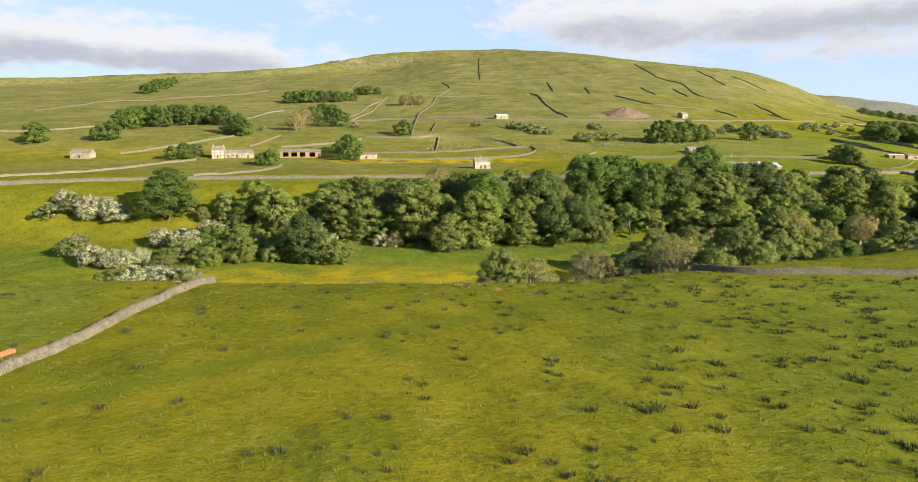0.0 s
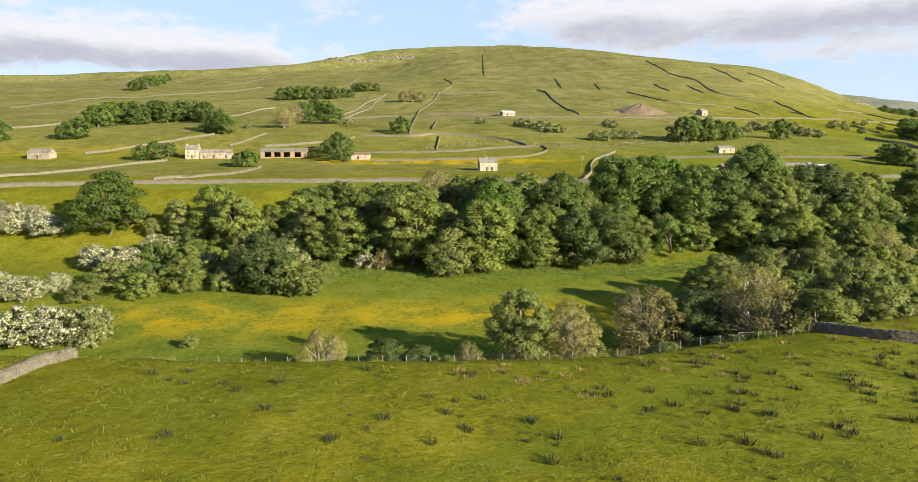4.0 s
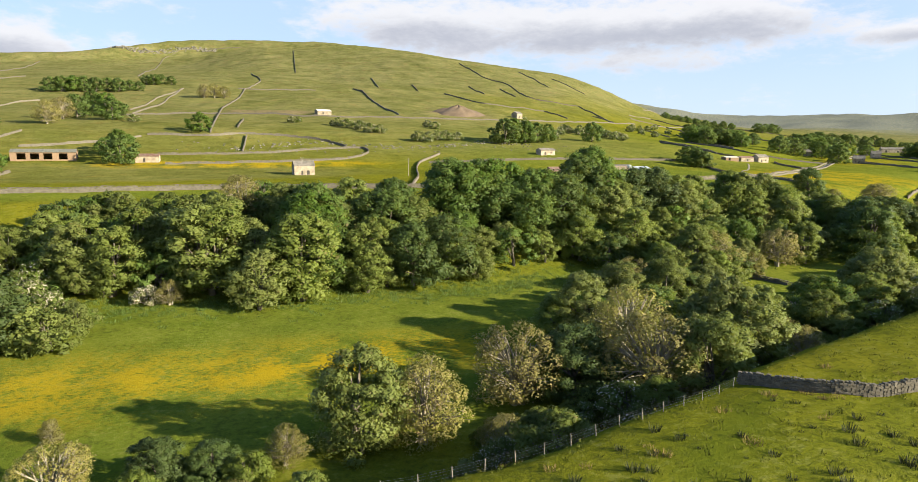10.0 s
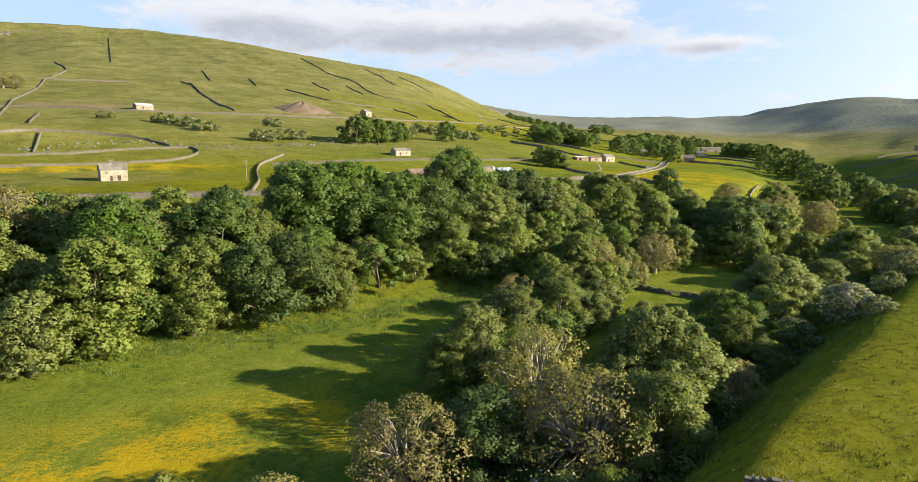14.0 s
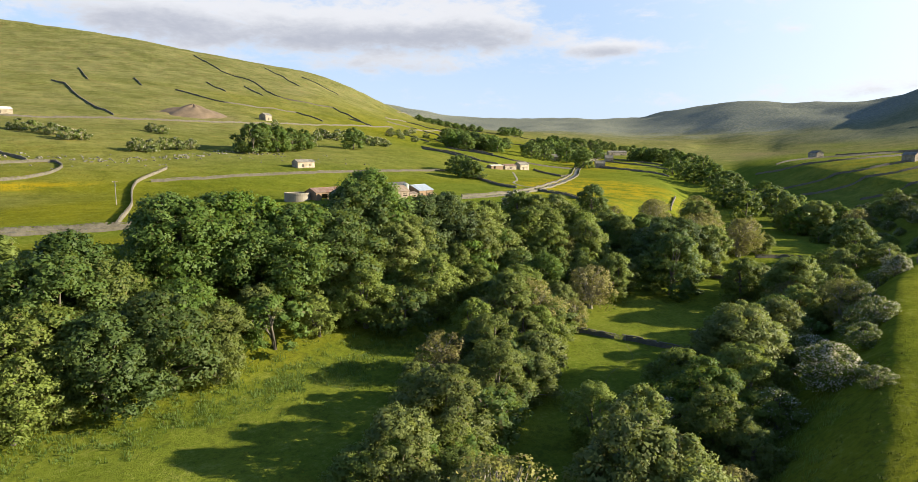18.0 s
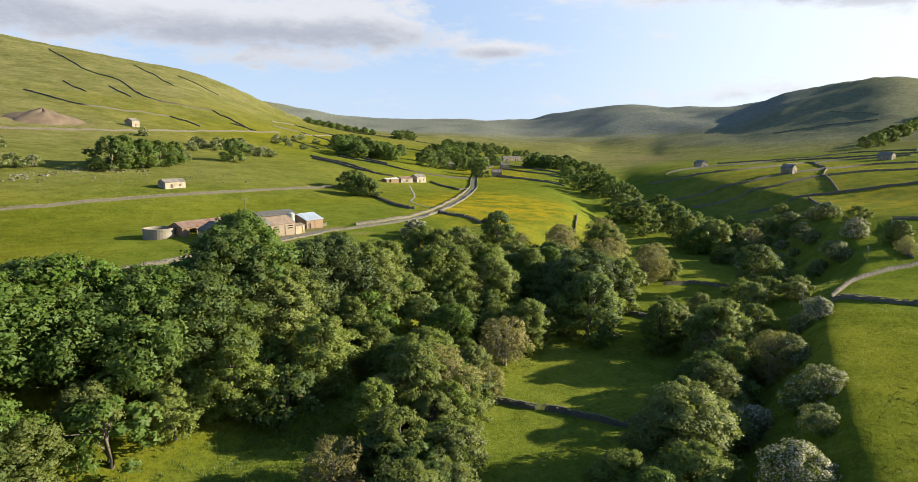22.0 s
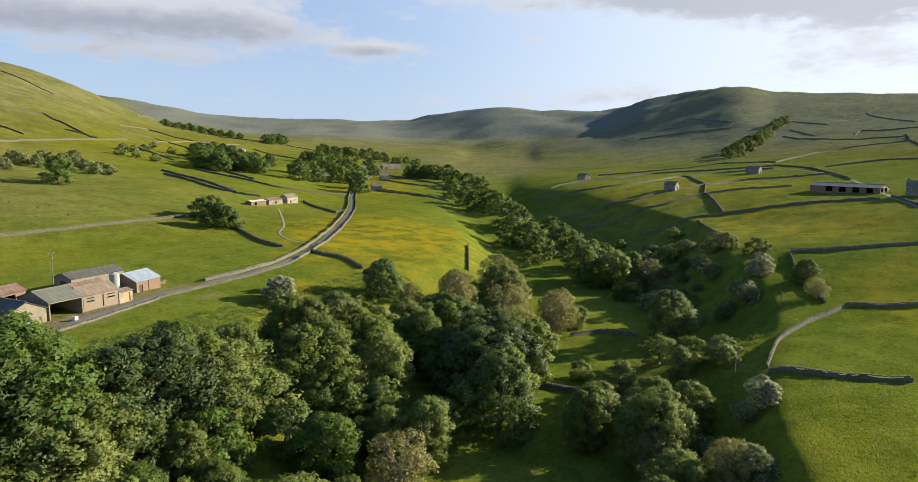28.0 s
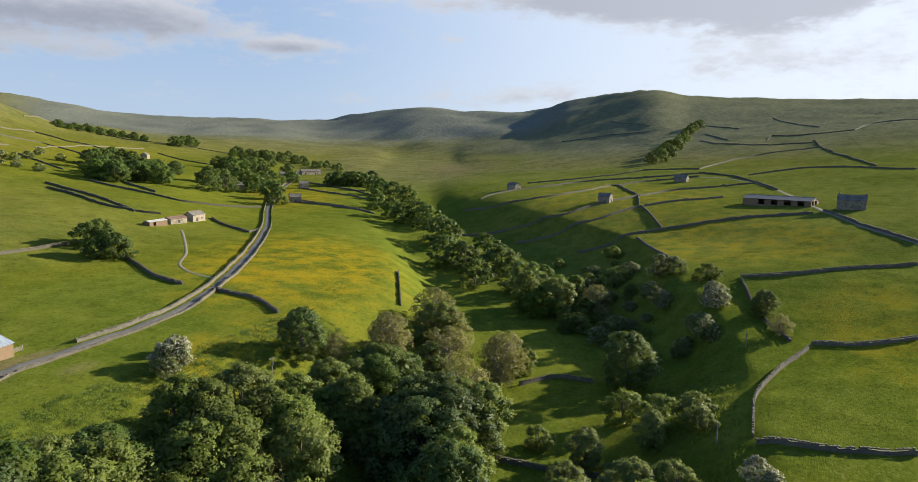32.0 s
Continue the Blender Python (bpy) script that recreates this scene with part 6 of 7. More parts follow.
def building(name, label, category, x, y, rot, long, deep, eave, ridge, wall, roof, axis="x", front=(), back=(), left=(), right=(), open_front=False, chimney=(), over=0.25, group=""):
    """A building whose front left corner stands at (x, y). Openings: (u0, u1, z0, z1, what) with what one of door, window, gap."""
    c, s = math.cos(radians(rot)), math.sin(radians(rot))
    corner = [(x + c * a - s * b, y + s * a + c * b) for a in (0, long) for b in (0, deep)]
    zs = [float(height(*p)) for p in corner]
    base, foot = (min(zs) + max(zs)) / 2 - 0.05, min(zs) - max(zs) - 0.6
    top = thing(name, label, category, group, pose(x, y, base, 0, 0, rot))
    t = 0.45
    sides = {
        "front": (front, long, lambda q: q),
        "back": (back, long, lambda q: (q[0], q[1], deep - t, deep, q[4], q[5])),
        "left": (left, deep, lambda q: (0, t, q[0], q[1], q[4], q[5])),
        "right": (right, deep, lambda q: (long - t, long, q[0], q[1], q[4], q[5])),
    }
    for side, (holes, length, turn) in sides.items():
        if side == "front" and open_front:
            post = [(0, 0.3, 0, 0.3, foot, eave), (long - 0.3, long, 0, 0.3, foot, eave), (0, long, 0, 0.3, eave - 0.45, eave)]
            part("portal_frame", boxes("portal_frame", post, wall), top)
            continue
        inner = [(max(h[0], t if side in ("left", "right") else 0), h[1], h[2], h[3]) for h in holes]
        blocks = pierced(length, eave, inner, 0, t, foot)
        if side in ("left", "right"):
            blocks = [(max(b[0], t), min(b[1], deep - t), *b[2:]) for b in blocks if min(b[1], deep - t) > max(b[0], t)]
        part("wall", boxes("wall", [turn(b) for b in blocks], wall), top)
        for u0, u1, z0, z1, what in holes:
            if what == "gap":
                continue
            if what == "window":
                e = 0.07
                fr = [(u0, u0 + e, 0.16, 0.24, z0, z1), (u1 - e, u1, 0.16, 0.24, z0, z1), (u0 + e, u1 - e, 0.16, 0.24, z0, z0 + e), (u0 + e, u1 - e, 0.16, 0.24, z1 - e, z1), ((u0 + u1) / 2 - 0.03, (u0 + u1) / 2 + 0.03, 0.16, 0.24, z0 + e, z1 - e)]
                w = part("window", boxes("window_frame", [turn(b) for b in fr], FRAME_WHITE), top)
                if side in ("left", "right"):
                    pane = (0.19, 0.21, u0 + e, u1 - e, z0 + e, z1 - e) if side == "left" else (long - 0.21, long - 0.19, u0 + e, u1 - e, z0 + e, z1 - e)
                else:
                    pane = turn((u0 + e, u1 - e, 0.19, 0.21, z0 + e, z1 - e)) if side == "front" else (u0 + e, u1 - e, deep - 0.21, deep - 0.19, z0 + e, z1 - e)
                part("pane", boxes("pane", [pane], GLASS), w)
            else:
                d = (u0, u1, 0.2, 0.28, z0, z1)
                if side == "back":
                    d = (u0, u1, deep - 0.28, deep - 0.2, z0, z1)
                elif side == "left":
                    d = (0.2, 0.28, u0, u1, z0, z1)
                elif side == "right":
                    d = (long - 0.28, long - 0.2, u0, u1, z0, z1)
                part("door", boxes("door", [d], DOOR_ORANGE if what == "orange" else DOOR_DARK), top)
    o, k = over, 0.14
    if ridge > eave + 0.05:
        if axis == "x":
            m = deep / 2
            rise = (ridge - eave) / m
            e = eave - o * rise
            tri = [(0, eave), (deep, eave), (m, ridge)]
            for a, b in ((0, t), (long - t, long)):
                g = prism("gable", tri, a, b, wall)
                g.transform(Matrix(((0, 1, 0, 0), (1, 0, 0, 0), (0, 0, 1, 0), (0, 0, 0, 1))))
                g.flip_normals()
                part("gable", g, top)
            part("roof", slab("roof", [(-o, -o, e), (long + o, -o, e), (long + o, m, ridge), (-o, m, ridge)], k, roof), top)
            part("roof", slab("roof", [(-o, deep + o, e), (long + o, deep + o, e), (long + o, m, ridge), (-o, m, ridge)], k, roof), top)
            part("ridge", boxes("ridge", [(-o, long + o, m - 0.16, m + 0.16, ridge + 0.06, ridge + 0.22)], roof), top)
        else:
            m = long / 2
            rise = (ridge - eave) / m
            e = eave - o * rise
            for a, b in ((0, t), (deep - t, deep)):
                part("gable", prism("gable", [(0, eave), (long, eave), (m, ridge)], a, b, wall), top)
            part("roof", slab("roof", [(-o, -o, e), (-o, deep + o, e), (m, deep + o, ridge), (m, -o, ridge)], k, roof), top)
            part("roof", slab("roof", [(long + o, -o, e), (long + o, deep + o, e), (m, deep + o, ridge), (m, -o, ridge)], k, roof), top)
            part("ridge", boxes("ridge", [(m - 0.16, m + 0.16, -o, deep + o, ridge + 0.06, ridge + 0.22)], roof), top)
    else:
        part("roof", slab("roof", [(-o, -o, eave), (long + o, -o, eave), (long + o, deep + o, ridge + 0.02), (-o, deep + o, ridge + 0.02)], k, roof), top)
    for u in chimney:
        st = part("chimney", boxes("chimney", [(u - 0.45, u + 0.45, deep / 2 - 0.35, deep / 2 + 0.35, ridge - 0.6, ridge + 1.0), (u - 0.52, u + 0.52, deep / 2 - 0.42, deep / 2 + 0.42, ridge + 1.0, ridge + 1.12)], wall), top)
        for q in (-0.2, 0.2):
            a, b = tube([(u + q, deep / 2, ridge + 1.1), (u + q, deep / 2, ridge + 1.5)], [0.12, 0.10], 8)
            part("chimney_pot", mesh_from("chimney_pot", a, b, [BOARD]), st)
    return top


def win(u, z, w=1.0, h=1.1):
    return (u, u + w, z, z + h, "window")


# the roadside farm
FARM = "roadside farm buildings"
building("farm_shed", "cream block farm shed with a dark fibre-cement roof", "shed", 138.4, 357.4, 7, 9.4, 15, 3.5, 5.8, CREAM, FIBRE_DARK, "y", front=[(1.2, 1.9, 0, 2.2, "door")], group=FARM)
building("open_barn", "open-fronted farm shed with a pale grey-green roof", "shed", 148.4, 358.6, 7, 9.0, 13, 4.4, 6.6, CREAM, FIBRE, "x", open_front=True, group=FARM)
building("stone_byre", "long brown stone and board byre beside the lane", "barn", 157.8, 360.4, 9, 10.4, 7, 4.2, 6.2, BOARD_PALE, FIBRE_BROWN, "x", front=[(5.6, 6.0, 0.2, 3.6, "door"), (1.0, 3.2, 2.2, 2.6, "gap"), (7.0, 9.4, 2.2, 2.6, "gap"), (1.0, 3.2, 3.1, 3.4, "gap"), (7.0, 9.4, 3.1, 3.4, "gap")], left=[(2.2, 3.6, 0, 2.4, "door")], group=FARM)
building("lean_to", "small stone lean-to with a faded orange door", "shed", 168.5, 362.2, 9, 4.4, 4.5, 3.0, 3.5, RUBBLE_PALE, FIBRE_BROWN, front=[(1.6, 3.6, 0, 2.5, "orange")], group=FARM)
building("back_byre", "brown-roofed low byre behind the farm yard", "barn", 159.5, 369.5, 9, 11, 7, 3.2, 5.0, BOARD, FIBRE_RUST, "x", front=[(2, 4, 0, 2.3, "door")], group=FARM)
building("long_shed", "tall cream farm shed with a dark grey roof", "shed", 165.5, 381.5, 6, 17, 8, 4.5, 5.9, CREAM, FIBRE_DARK, "x", left=[(2.4, 5.4, 0, 3.6, "door")], front=[(7, 9, 0, 2.4, "door")], group=FARM)
building("sheet_shed", "brown boarded shed with a bluish metal sheet roof", "shed", 177.8, 369.0, 15, 9.6, 10, 3.4, 5.6, BOARD, METAL_SHEET, "x", front=[(1.0, 2.4, 0, 2.2, "door"), (4.6, 4.9, 0, 3.2, "gap")], group=FARM)
building("low_shed", "long low farm shed with a rusty red-brown roof", "shed", 133.5, 377.5, 14, 21, 7, 3.2, 4.8, BOARD, FIBRE_RUST, "x", front=[(3, 6, 0, 2.6, "gap"), (9, 12, 0, 2.6, "gap"), (15, 18, 0, 2.6, "gap")], group=FARM)


def ring(rad, thick, tall, sides, mat, name):
    v, f = [], []
    for r, z in ((rad, -0.5), (rad, tall), (rad - thick, tall), (rad - thick, -0.5)):
        v += [(r * math.cos(6.2832 * k / sides), r * math.sin(6.2832 * k / sides), z) for k in range(sides)]
    for j in range(3):
        f += [(j * sides + k, j * sides + (k + 1) % sides, (j + 1) * sides + (k + 1) % sides, (j + 1) * sides + k) for k in range(sides)]
    return mesh_from(name, v, f, [mat])


def stood(x, y, rot=0.0, sink=0.0):
    return pose(x, y, float(height(x, y)) - sink, 0, 0, rot)


tank = thing("slurry_tank", "round stained concrete slurry tank standing on grass", "tank", FARM, stood(128.5, 384))
part("tank_wall", ring(5.2, 0.3, 3.0, 36, CONCRETE, "tank_wall"), tank)
part("rim", ring(5.32, 0.55, 0.22, 36, CONCRETE, "rim"), tank).location = (0, 0, 2.95)
part("slurry", mesh_from("slurry", [(4.9 * math.cos(6.2832 * k / 36), 4.9 * math.sin(6.2832 * k / 36), 1.9) for k in range(36)] + [(0, 0, 1.9)], [(k, (k + 1) % 36, 36) for k in range(36)], [DOOR_DARK]), tank)

silo = thing("feed_silo", "pale green cylindrical feed silo beside the sheds", "silo", FARM, stood(173.6, 373.2))
a, b = tube([(0, 0, 0.7), (0, 0, 1.6), (0, 0, 3.8), (0, 0, 5.9), (0, 0, 6.4)], [0.4, 1.4, 1.42, 1.4, 0.4], 24)
part("body", mesh_from("body", a, b, [SILO]), silo)
for q in range(4):
    a, b = tube([(1.45 * math.cos(1.57 * q + 0.78), 1.45 * math.sin(1.57 * q + 0.78), -0.3), (1.45 * math.cos(1.57 * q + 0.78), 1.45 * math.sin(1.57 * q + 0.78), 2.2)], [0.09, 0.09], 6)
    part("leg", mesh_from("leg", a, b, [SILO]), silo)
a, b = tube([(0, 0, 6.36), (0, 0, 6.55)], [0.44, 0.38], 12)
part("lid", mesh_from("lid", a, b, [WOOD_OLD]), silo)


def pole(x, y, tall, arm=True):
    top = thing("utility_pole", "weathered wooden utility pole with a crossarm", "pole", "utility poles", stood(x, y))
    a, b = tube([(0, 0, -0.6), (0, 0, tall * 0.5), (0, 0, tall)], [0.16, 0.14, 0.11], 8)
    part("post", mesh_from("post", a, b, [WOOD_OLD], True), top)
    if arm:
        part("crossarm", boxes("crossarm", [(-0.9, 0.9, -0.06, 0.06, tall - 0.45, tall - 0.3)], WOOD_OLD), top)
        for q in (-0.75, 0, 0.75):
            a, b = tube([(q, 0, tall - 0.3), (q, 0, tall - 0.08)], [0.05, 0.06], 7)
            part("insulator", mesh_from("insulator", a, b, [FRAME_WHITE]), top)
        a, b = tube([(0.2, -0.25, tall - 2.0), (0.2, -0.25, tall - 1.3)], [0.17, 0.17], 10)
        part("transformer", mesh_from("transformer", a, b, [WIRE]), top)


pole(168.6, 398.5, 10)
pole(308.2, 207.4, 5.4)
pole(14.5, 426, 8.5)
pole(66, 404, 9)
pole(219, 318, 8)
pole(246, 212, 6)

trailer = thing("farm_trailer", "dark grey box trailer parked in the farm yard", "trailer", "", stood(140.5, 352.8, 10))
part("body", boxes("body", [(-2, 2, -1, 1, 0.6, 1.9)], DOOR_DARK), trailer)
for q in (-0.7, 0.5):
    for w in (-1.05, 1.05):
        a, b = tube([(q, w - 0.12, 0.36), (q, w - 0.1, 0.36), (q, w + 0.1, 0.36), (q, w + 0.12, 0.36)], [0.1, 0.4, 0.4, 0.1], 14)
        part("wheel", mesh_from("wheel", a, b, [DOOR_DARK]), trailer)
part("drawbar", boxes("drawbar", [(2, 3.2, -0.06, 0.06, 0.55, 0.67)], WOOD_OLD), trailer)
ibc = thing("liquid_tank", "white plastic liquid tank in a cage by the shed", "tank", "", stood(152.5, 354.6, 15))
part("bottle", boxes("bottle", [(-0.5, 0.5, -0.5, 0.5, 0.15, 1.1)], FRAME_WHITE), ibc)
part("pallet", boxes("pallet", [(-0.55, 0.55, -0.55, 0.55, 0.0, 0.14)], WOOD_OLD), ibc)
part("cap", boxes("cap", [(-0.12, 0.12, -0.12, 0.12, 1.1, 1.18)], DOOR_DARK), ibc)

# field barns and the farms across the dale
B = "stone field barns"
building("field_barn", "square stone field barn with a stone-slate roof", "barn", 10.4, 418.2, 8, 10.2, 7, 4.6, 6.9, RUBBLE_PALE, SLATE, front=[(3.4, 4.4, 0, 2.1, "door"), (6.2, 7.6, 0, 2.2, "door"), (2.0, 2.5, 3.0, 3.5, "gap")], right=[(3, 4, 2.5, 3.3, "gap")], group=B)
building("field_barn", "long low stone barn with a slate roof", "barn", -282.9, 467.8, -3, 15, 7, 3.8, 6.2, RUBBLE, SLATE, front=[(6, 7.4, 0, 2.2, "door")], group=B)
building("field_barn", "ruined roofless-looking low barn with rusty sheets", "barn", -72, 467, 1, 12, 6, 3.2, 4.4, RUBBLE_PALE, FIBRE_RUST, front=[(4, 5.2, 0, 2.1, "door")], group=B)
building("field_barn", "white-roofed low barn on the hillside track", "barn", 40.7, 702, 22, 14, 6.5, 3.2, 4.8, RUBBLE, WHITE_SHEET, front=[(5, 6.2, 0, 2.1, "door")], group=B)
building("field_barn", "small grey stone barn high on the hill", "barn", 268, 778, 30, 10, 8, 4.8, 7.2, RUBBLE, SLATE, front=[(4, 5.2, 0, 2.2, "door")], group=B)
building("field_barn", "low stone sheepfold barn on green pasture", "barn", 174, 487, 14, 12, 5.5, 3.0, 4.4, RUBBLE_PALE, SLATE, front=[(3, 4.2, 0, 2.0, "door"), (8, 9, 0.9, 1.6, "gap")], group=B)
building("field_barn", "grey stone barn among the enclosed fields", "barn", 572.1, 304.2, 80, 9, 7, 4.4, 6.6, RUBBLE, SLATE, left=[(2, 3.2, 0, 2.1, "door")], group=B)
building("field_barn", "lone stone barn above the beck", "barn", 660.5, 407.8, 60, 12, 7, 4.8, 7.0, RUBBLE_PALE, SLATE, left=[(2, 3.2, 0, 2.1, "door")], group=B)
building("field_barn", "lone dark barn on the upper meadow", "barn", 690, 941, 35, 13, 8, 4.8, 7.2, RUBBLE, SLATE, front=[(4, 5.2, 0, 2.1, "door")], group=B)

H = "far dale farm"
building("farmhouse", "two-storey stone farmhouse with a slate roof", "house", -180.1, 468.5, 8, 8.4, 7.5, 5.8, 8.4, RUBBLE_PALE, SLATE, front=[win(1.2, 0.9), win(5.6, 0.9), win(1.2, 3.6), win(5.6, 3.6), (3.6, 4.5, 0, 2.1, "door")], chimney=(0.6, 7.8), group=H)
building("stable_row", "long low stone stable row beside the farmhouse", "barn", -171.4, 470.2, 9, 20, 6, 3.6, 5.6, RUBBLE, SLATE, front=[(2, 3, 0, 2.1, "door"), win(5, 1.0), (8, 9.2, 0, 2.1, "door"), win(12, 1.0), (16, 17, 0, 2.1, "door")], group=H)
building("cattle_shed", "long dark cattle shed with a pale sheet roof", "shed", -132, 471, 9, 30, 10, 3.8, 5.4, BOARD, FIBRE, front=[(3, 7, 0, 3.2, "gap"), (9, 13, 0, 3.2, "gap"), (15, 19, 0, 3.2, "gap"), (22, 26, 0, 3.2, "gap")], group=H)

S = "lane-side steading"
building("field_house", "small stone barn with a slate roof by the track", "barn", 386.6, 528.3, 10, 12, 7, 4.0, 6.2, RUBBLE_PALE, SLATE, front=[(3, 4.4, 0, 2.2, "door"), win(8, 1.2)], group=S)
building("low_shed", "low grey shed at the end of the track", "shed", 348, 520, 8, 14, 5, 2.4, 3.0, BOARD, WHITE_SHEET, front=[(3, 5, 0, 2.0, "gap")], group=S)
building("low_shed", "low stone shed with a rusty roof", "shed", 366, 524, 8, 14, 6, 2.8, 4.0, RUBBLE, FIBRE_RUST, front=[(6, 8, 0, 2.0, "door")], group=S)

R = "upland farm"
building("cattle_shed", "long low grey cattle shed with a weathered sheet roof", "shed", 562.8, 171.4, 70, 42, 15, 3.4, 5.4, BOARD, STONE_SHEET, front=[], left=[(4, 8, 0, 3.6, "gap"), (10, 14, 0, 3.6, "gap")], back=[(4, 8, 0, 3.4, "gap"), (12, 16, 0, 3.4, "gap"), (20, 24, 0, 3.4, "gap"), (28, 32, 0, 3.4, "gap")], group=R)
building("farmhouse", "grey stone upland farmhouse with a steep slate roof", "house", 539.1, 148.3, 82, 15, 8.5, 5.6, 8.6, RUBBLE, SLATE, back=[win(2, 0.9), win(7, 0.9), win(12, 0.9), win(2, 3.5), win(7, 3.5), win(12, 3.5)], chimney=(0.7, 14.3), group=R)
building("lane_barn", "stone barn beside the upland lane", "barn", 725.5, 265.8, 75, 12, 7, 4.2, 6.4, RUBBLE, SLATE, left=[(2, 3.4, 0, 2.2, "door")], group=R)

V = "hamlet up the lane"
building("cottage", "stone cottage with a slate roof by the lane", "house", 553, 590, -40, 10, 7, 4.8, 7.6, RUBBLE, SLATE, front=[win(1.5, 0.9), win(7, 0.9), win(1.5, 3.0), win(7, 3.0), (4.4, 5.4, 0, 2.1, "door")], chimney=(0.6,), group=V)
building("cottage", "pale stone cottage in the hamlet", "house", 668, 672, -40, 10, 7, 5.2, 8.0, RUBBLE_PALE, SLATE, front=[win(1.5, 0.9), win(7, 0.9), win(1.5, 3.2), win(7, 3.2)], chimney=(0.6, 9.4), group=V)
building("cottage", "white rendered house among the hamlet trees", "house", 590, 690, -35, 10, 7, 5.2, 8.0, CREAM, SLATE, front=[win(1.5, 0.9), win(7, 0.9), win(1.5, 3.2), win(7, 3.2)], chimney=(0.6, 9.4), group=V)
building("barn", "stone barn at the top of the hamlet", "barn", 770, 787, -38, 14, 8, 5.0, 7.6, RUBBLE, SLATE, front=[(5, 7, 0, 3, "door")], group=V)
building("barn", "long stone barn row at the hamlet's end", "barn", 832, 801, -28, 30, 8, 4.8, 7.2, RUBBLE_PALE, SLATE, front=[(5, 7, 0, 3, "door"), (20, 22, 0, 2.4, "door")], group=V)

# ---- rough ground: spoil heap, crags, boulders, rushes ----
det = np.random.RandomState(9)
SCREE = plain("spoil_scree", (0.13, 0.095, 0.060), (0.20, 0.145, 0.095), 0.15, 0.95, 0.6, 0.3)
GREY_ROCK = plain("limestone_crag", (0.15, 0.14, 0.11), (0.25, 0.23, 0.18), 0.25, 0.9, 0.7, 0.3)
RUSH = plain("rush_stems", (0.040, 0.052, 0.016), (0.105, 0.108, 0.036), 1.0, 0.8, 0.1, 0.01, own=0.4)
TUSSOCK = plain("tussock_grass", (0.085, 0.105, 0.010), (0.175, 0.165, 0.020), 0.6, 0.85, 0.1, 0.01, own=0.3)
DEAD = plain("dead_bracken", (0.24, 0.165, 0.06), (0.33, 0.23, 0.09), 1.0, 0.9, 0.2, 0.02, own=0.3)


def mound(name, label, category, x, y, rx, ry, tall, mat, turn=0.0):
    n, m, v, f = 28, 9, [], []
    for j in range(m + 1):
        q = j / m
        for i in range(n):
            a = 6.2832 * i / n
            w = 1 + 0.12 * math.sin(3 * a + 1) + 0.08 * math.sin(7 * a)
            px, py = rx * q * w * math.cos(a), ry * q * w * math.sin(a)
            c, s = math.cos(radians(turn)), math.sin(radians(turn))
            px, py = c * px - s * py, s * px + c * py
            z = float(height(x + px, y + py)) + tall * (1 - q) ** 0.85 * (1 + 0.1 * math.sin(5 * a + 9 * q)) - 0.4 * q
            v.append((x + px, y + py, z))
    for j in range(m):
        f += [(j * n + i, j * n + (i + 1) % n, (j + 1) * n + (i + 1) % n, (j + 1) * n + i) for i in range(n)]
    tagged(new(name, mesh_from(name, v, [q[::-1] for q in f], [mat], True)), label, category)


mound("spoil_mound", "brown grassed cone of mine spoil on the hillside", "spoil mound", 196, 770, 29, 22, 9.5, SCREE)


def scatter_rocks(name, label, places, size, mat):
    n = len(places)
    sizes = size * det.uniform(0.5, 1.5, (n, 3)) * np.array([1.3, 1.0, 0.8])
    a = det.uniform(0, 6.28, n)
    x, y = np.array(places).T
    c = np.stack([x, y, height(x, y) + sizes[:, 2] * 0.25], -1)
    v, f = stones(det, c, sizes, np.cos(a), np.sin(a), 0.3)
    tagged(new(name, mesh_from(name, v, f, [mat])), label, "rocks", kind="stuff")


scatter_rocks("scar_boulders", "pale limestone boulders along the hillside scar", [(x, 522 + 10 * math.sin(x * 0.05) + det.uniform(-7, 7) + 0.05 * x) for x in det.uniform(-30, 190, 220)], 0.75, GREY_ROCK)
scatter_rocks("pasture_stones", "loose grey stones lying in the pasture", [(det.uniform(-60, 230), 505 + det.uniform(-4, 30)) for _ in range(90)], 0.6, GREY_ROCK)
crag = [(x, 1548 + 10 * math.sin(x * 0.03) + det.uniform(-5, 5)) for x in np.linspace(-330, -110, 170)]
scatter_rocks("summit_crag", "broken limestone crag along the fell top", crag, 2.6, GREY_ROCK)


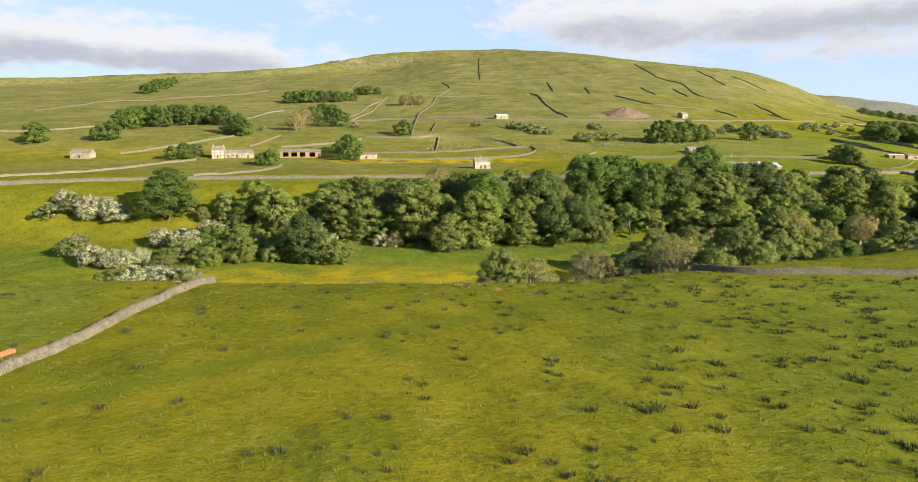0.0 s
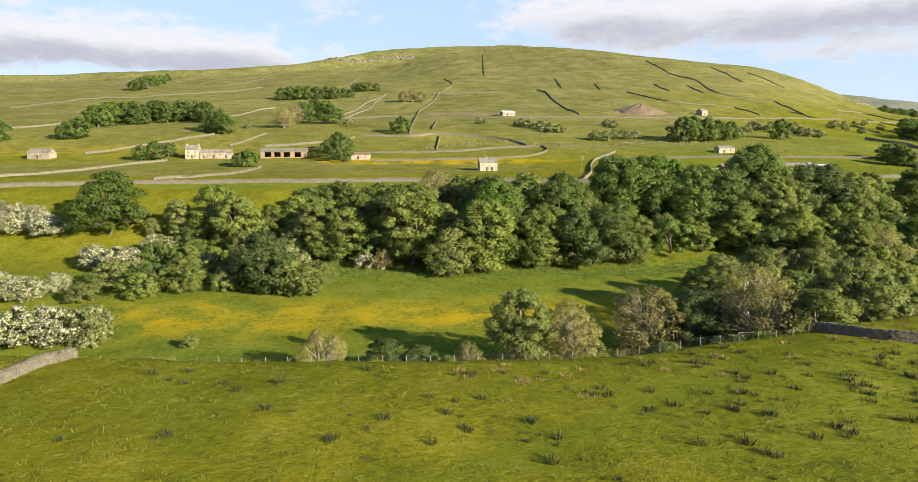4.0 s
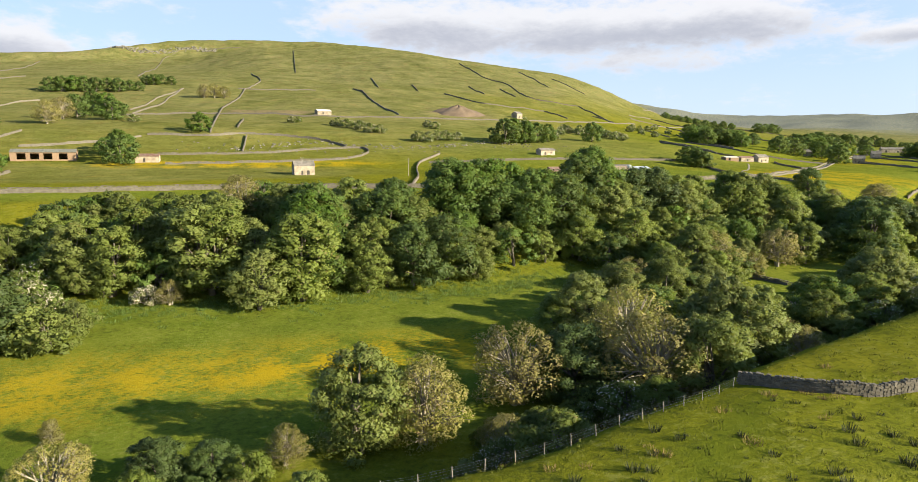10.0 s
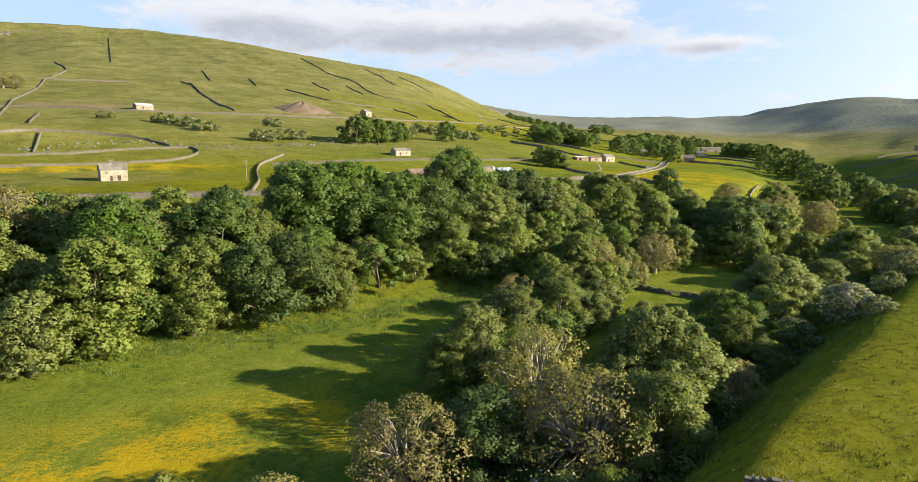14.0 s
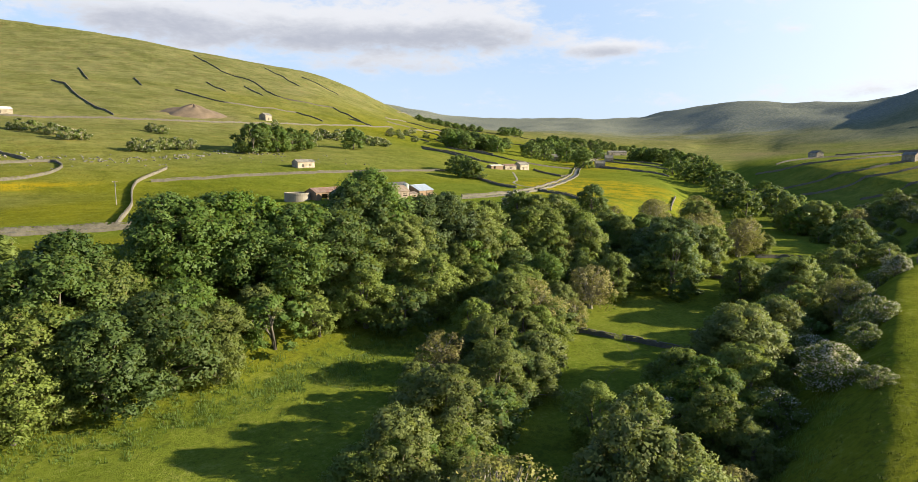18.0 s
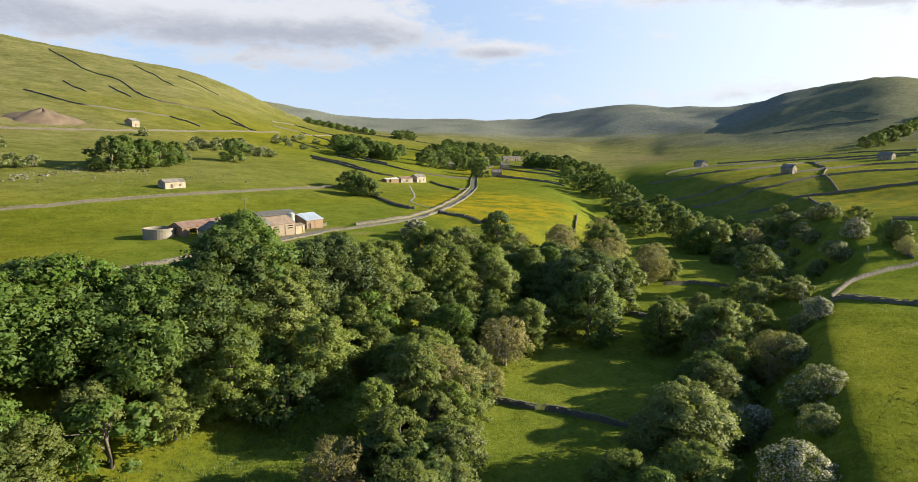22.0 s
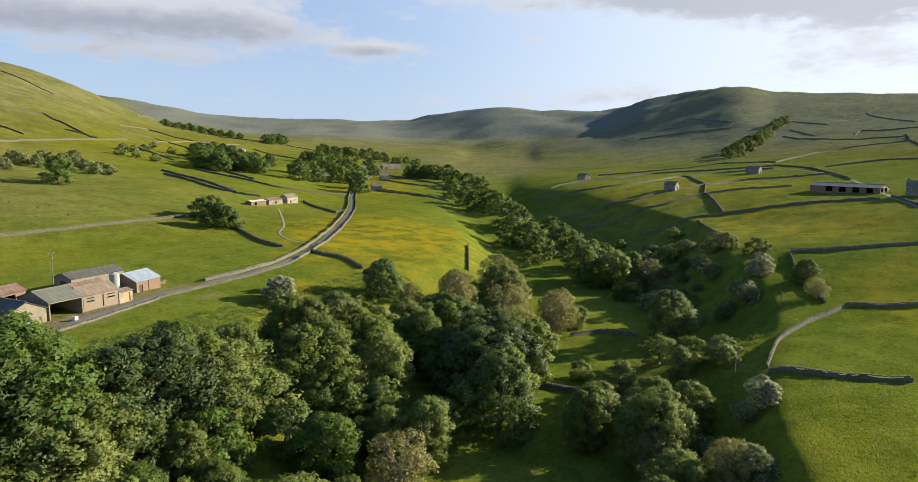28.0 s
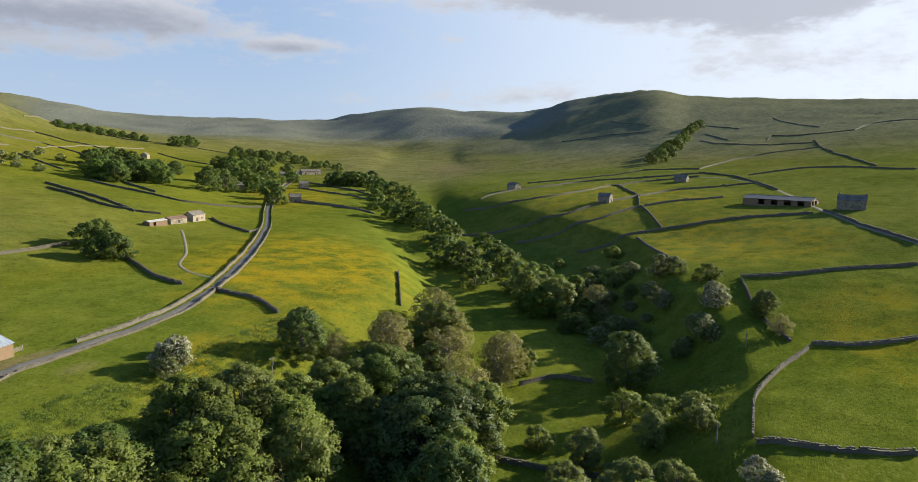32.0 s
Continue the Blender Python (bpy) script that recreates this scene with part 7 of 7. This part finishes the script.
def tufts(name, label, category, places, tall, spread, blades, mat, width=0.05):
    """Tufts of blades, each blade a bent strip."""
    p = np.array(places)
    n = len(p) * blades
    x, y = np.repeat(p[:, 0], blades), np.repeat(p[:, 1], blades)
    s = np.repeat(p[:, 2], blades)
    a, r = det.uniform(0, 6.283, n), spread * np.sqrt(det.uniform(0, 1, n)) * s
    x, y = x + r * np.cos(a), y + r * np.sin(a)
    z = height(x, y) - 0.05
    h = tall * s * det.uniform(0.6, 1.2, n)
    lx, ly = np.cos(a) * h * det.uniform(0.15, 0.6, n), np.sin(a) * h * det.uniform(0.15, 0.6, n)
    w = width * s * det.uniform(0.7, 1.4, n)
    q = det.uniform(0, 6.283, n)
    wx, wy = np.cos(q) * w, np.sin(q) * w
    v = np.stack([np.stack([x - wx, y - wy, z], -1), np.stack([x + wx, y + wy, z], -1), np.stack([x + lx + wx * 0.4, y + ly + wy * 0.4, z + h], -1), np.stack([x + lx - wx * 0.4, y + ly - wy * 0.4, z + h], -1)], 1)
    tagged(new(name, mesh_from(name, v.reshape(-1, 3), np.arange(4 * n).reshape(-1, 4), [mat])), label, category, kind="stuff")


def bank_top(x):
    return glide(STATIONS, LINES[4][0], x)


rush_places = []
while len(rush_places) < 2100:
    x, y = det.uniform(-95, 190), det.uniform(5, 172)
    thick = 0.12 + 0.88 * np.clip((x + 30) / 100, 0, 1)
    if (x > 54 and y > 134 - 0.07 * (x - 54)) or y > bank_top(np.array([x]))[0] - 4 or det.uniform() > thick or ripple(x, y, 17, 31) < -0.35:
        continue
    for _ in range(det.randint(1, 3)):
        rush_places.append((x + det.normal(scale=1.5), y + det.normal(scale=1.0), det.uniform(0.35, 1.2)))
tufts("rush_clumps", "dark clumps of rushes in the rough pasture", "rushes", rush_places, 0.60, 0.5, 46, RUSH, 0.032)

grass_places = [(x, y, s) for x, y, s in zip(det.uniform(-110, 200, 24000), det.uniform(8, 178, 24000), det.uniform(0.4, 1.3, 24000))]
gp = np.array(grass_places)
gp = gp[gp[:, 1] < bank_top(gp[:, 0]) + 6]
tufts("tussocks", "coarse tufts of pasture grass", "grass", gp, 0.26, 0.42, 11, TUSSOCK, 0.026)
dead_places = [(x, float(bank_top(np.array([x]))[0]) - det.uniform(3, 16), det.uniform(0.6, 1.2)) for x in det.uniform(-10, 75, 34)]
tufts("bracken_patches", "rusty brown dead bracken patches on the bank top", "bracken", dead_places, 0.42, 0.8, 60, DEAD, 0.022)

# long grass and nettles at the foot of the trees
edge = []
for x in det.uniform(-120, 260, 2600):
    edge.append((x, float(glide(STATIONS, LINES[7][0], x)) + det.normal(scale=6) + 2, det.uniform(0.7, 1.5)))
tufts("verge_growth", "tall nettles and cow parsley below the trees", "undergrowth", edge, 0.42, 0.9, 22, LEAF_SYCAMORE, 0.055)
bank = [(x, float(bank_top(np.array([x]))[0]) + det.uniform(6, 26), det.uniform(0.7, 1.5)) for x in det.uniform(-60, 300, 1700)]
tufts("bank_growth", "rank grass and ferns on the shaded bank", "undergrowth", bank, 0.45, 0.9, 22, LEAF_ASH, 0.055)

rough = [(x, 322 + 0.09 * (x - 130) + det.uniform(-9, 13), det.uniform(0.5, 1.3)) for x in det.uniform(125, 265, 1900)]
tufts("rough_bank_growth", "dark green bracken and rough grass below the lane", "undergrowth", rough, 0.36, 1.1, 24, LEAF_SYCAMORE, 0.065)

trough = thing("feed_trough", "rusty brown metal feed trough beside the wall", "trough", "", stood(-60.8, 82.5, 80))
RUSTY = plain("rusty_iron", (0.28, 0.12, 0.06), (0.38, 0.19, 0.10), 2.0, 0.8, 0.3, 0.01)
part("bin", boxes("bin", [(-1.2, 1.2, -0.35, 0.35, 0.35, 0.4), (-1.2, 1.2, -0.38, -0.33, 0.35, 0.85), (-1.2, 1.2, 0.33, 0.38, 0.35, 0.85), (-1.22, -1.17, -0.38, 0.38, 0.35, 0.85), (1.17, 1.22, -0.38, 0.38, 0.35, 0.85)], RUSTY), trough)
for q in (-1.0, 1.0):
    for w in (-0.3, 0.3):
        part("leg", boxes("leg", [(q - 0.04, q + 0.04, w - 0.04, w + 0.04, -0.1, 0.36)], RUSTY), trough)


def gate(x, y, rot, label):
    top = thing("field_gate", label, "gate", "field gates", stood(x, y, rot))
    for q in (-1.75, 1.75):
        part("post", boxes("post", [(q - 0.11, q + 0.11, -0.11, 0.11, -0.4, 1.45)], WOOD_OLD), top)
    for h in (0.25, 0.45, 0.66, 0.90, 1.16):
        part("rail", boxes("rail", [(-1.6, 1.6, -0.03, 0.03, h - 0.045, h + 0.045)], WOOD_OLD), top)
    for q in (-1.55, 0, 1.55):
        part("stile", boxes("stile", [(q - 0.045, q + 0.045, 0.031, 0.07, 0.15, 1.25)], WOOD_OLD), top)


gate(151.9, 240.0, 290, "grey wooden field gate in a drystone wall gap")
gate(189.5, 374.5, 20, "pale wooden field gate beside the farm sheds")
gate(285, 398, 40, "grey wooden gate at the foot of the farm track")
ribbon("footpath", [(88, 172), (91, 178), (97, 181), (100, 188), (108, 191)], 0.7, 0.06, TRACK, "narrow trodden earth path winding down the bank", "path", 1.5, 3, 0.02)
ribbon("footpath", [(104, 203), (112, 211), (121, 219), (132, 226), (143, 229), (150, 236)], 1.1, 0.05, TRODDEN, "faint trodden path through the meadow grass", "path", 1.5, 3, 0.02)
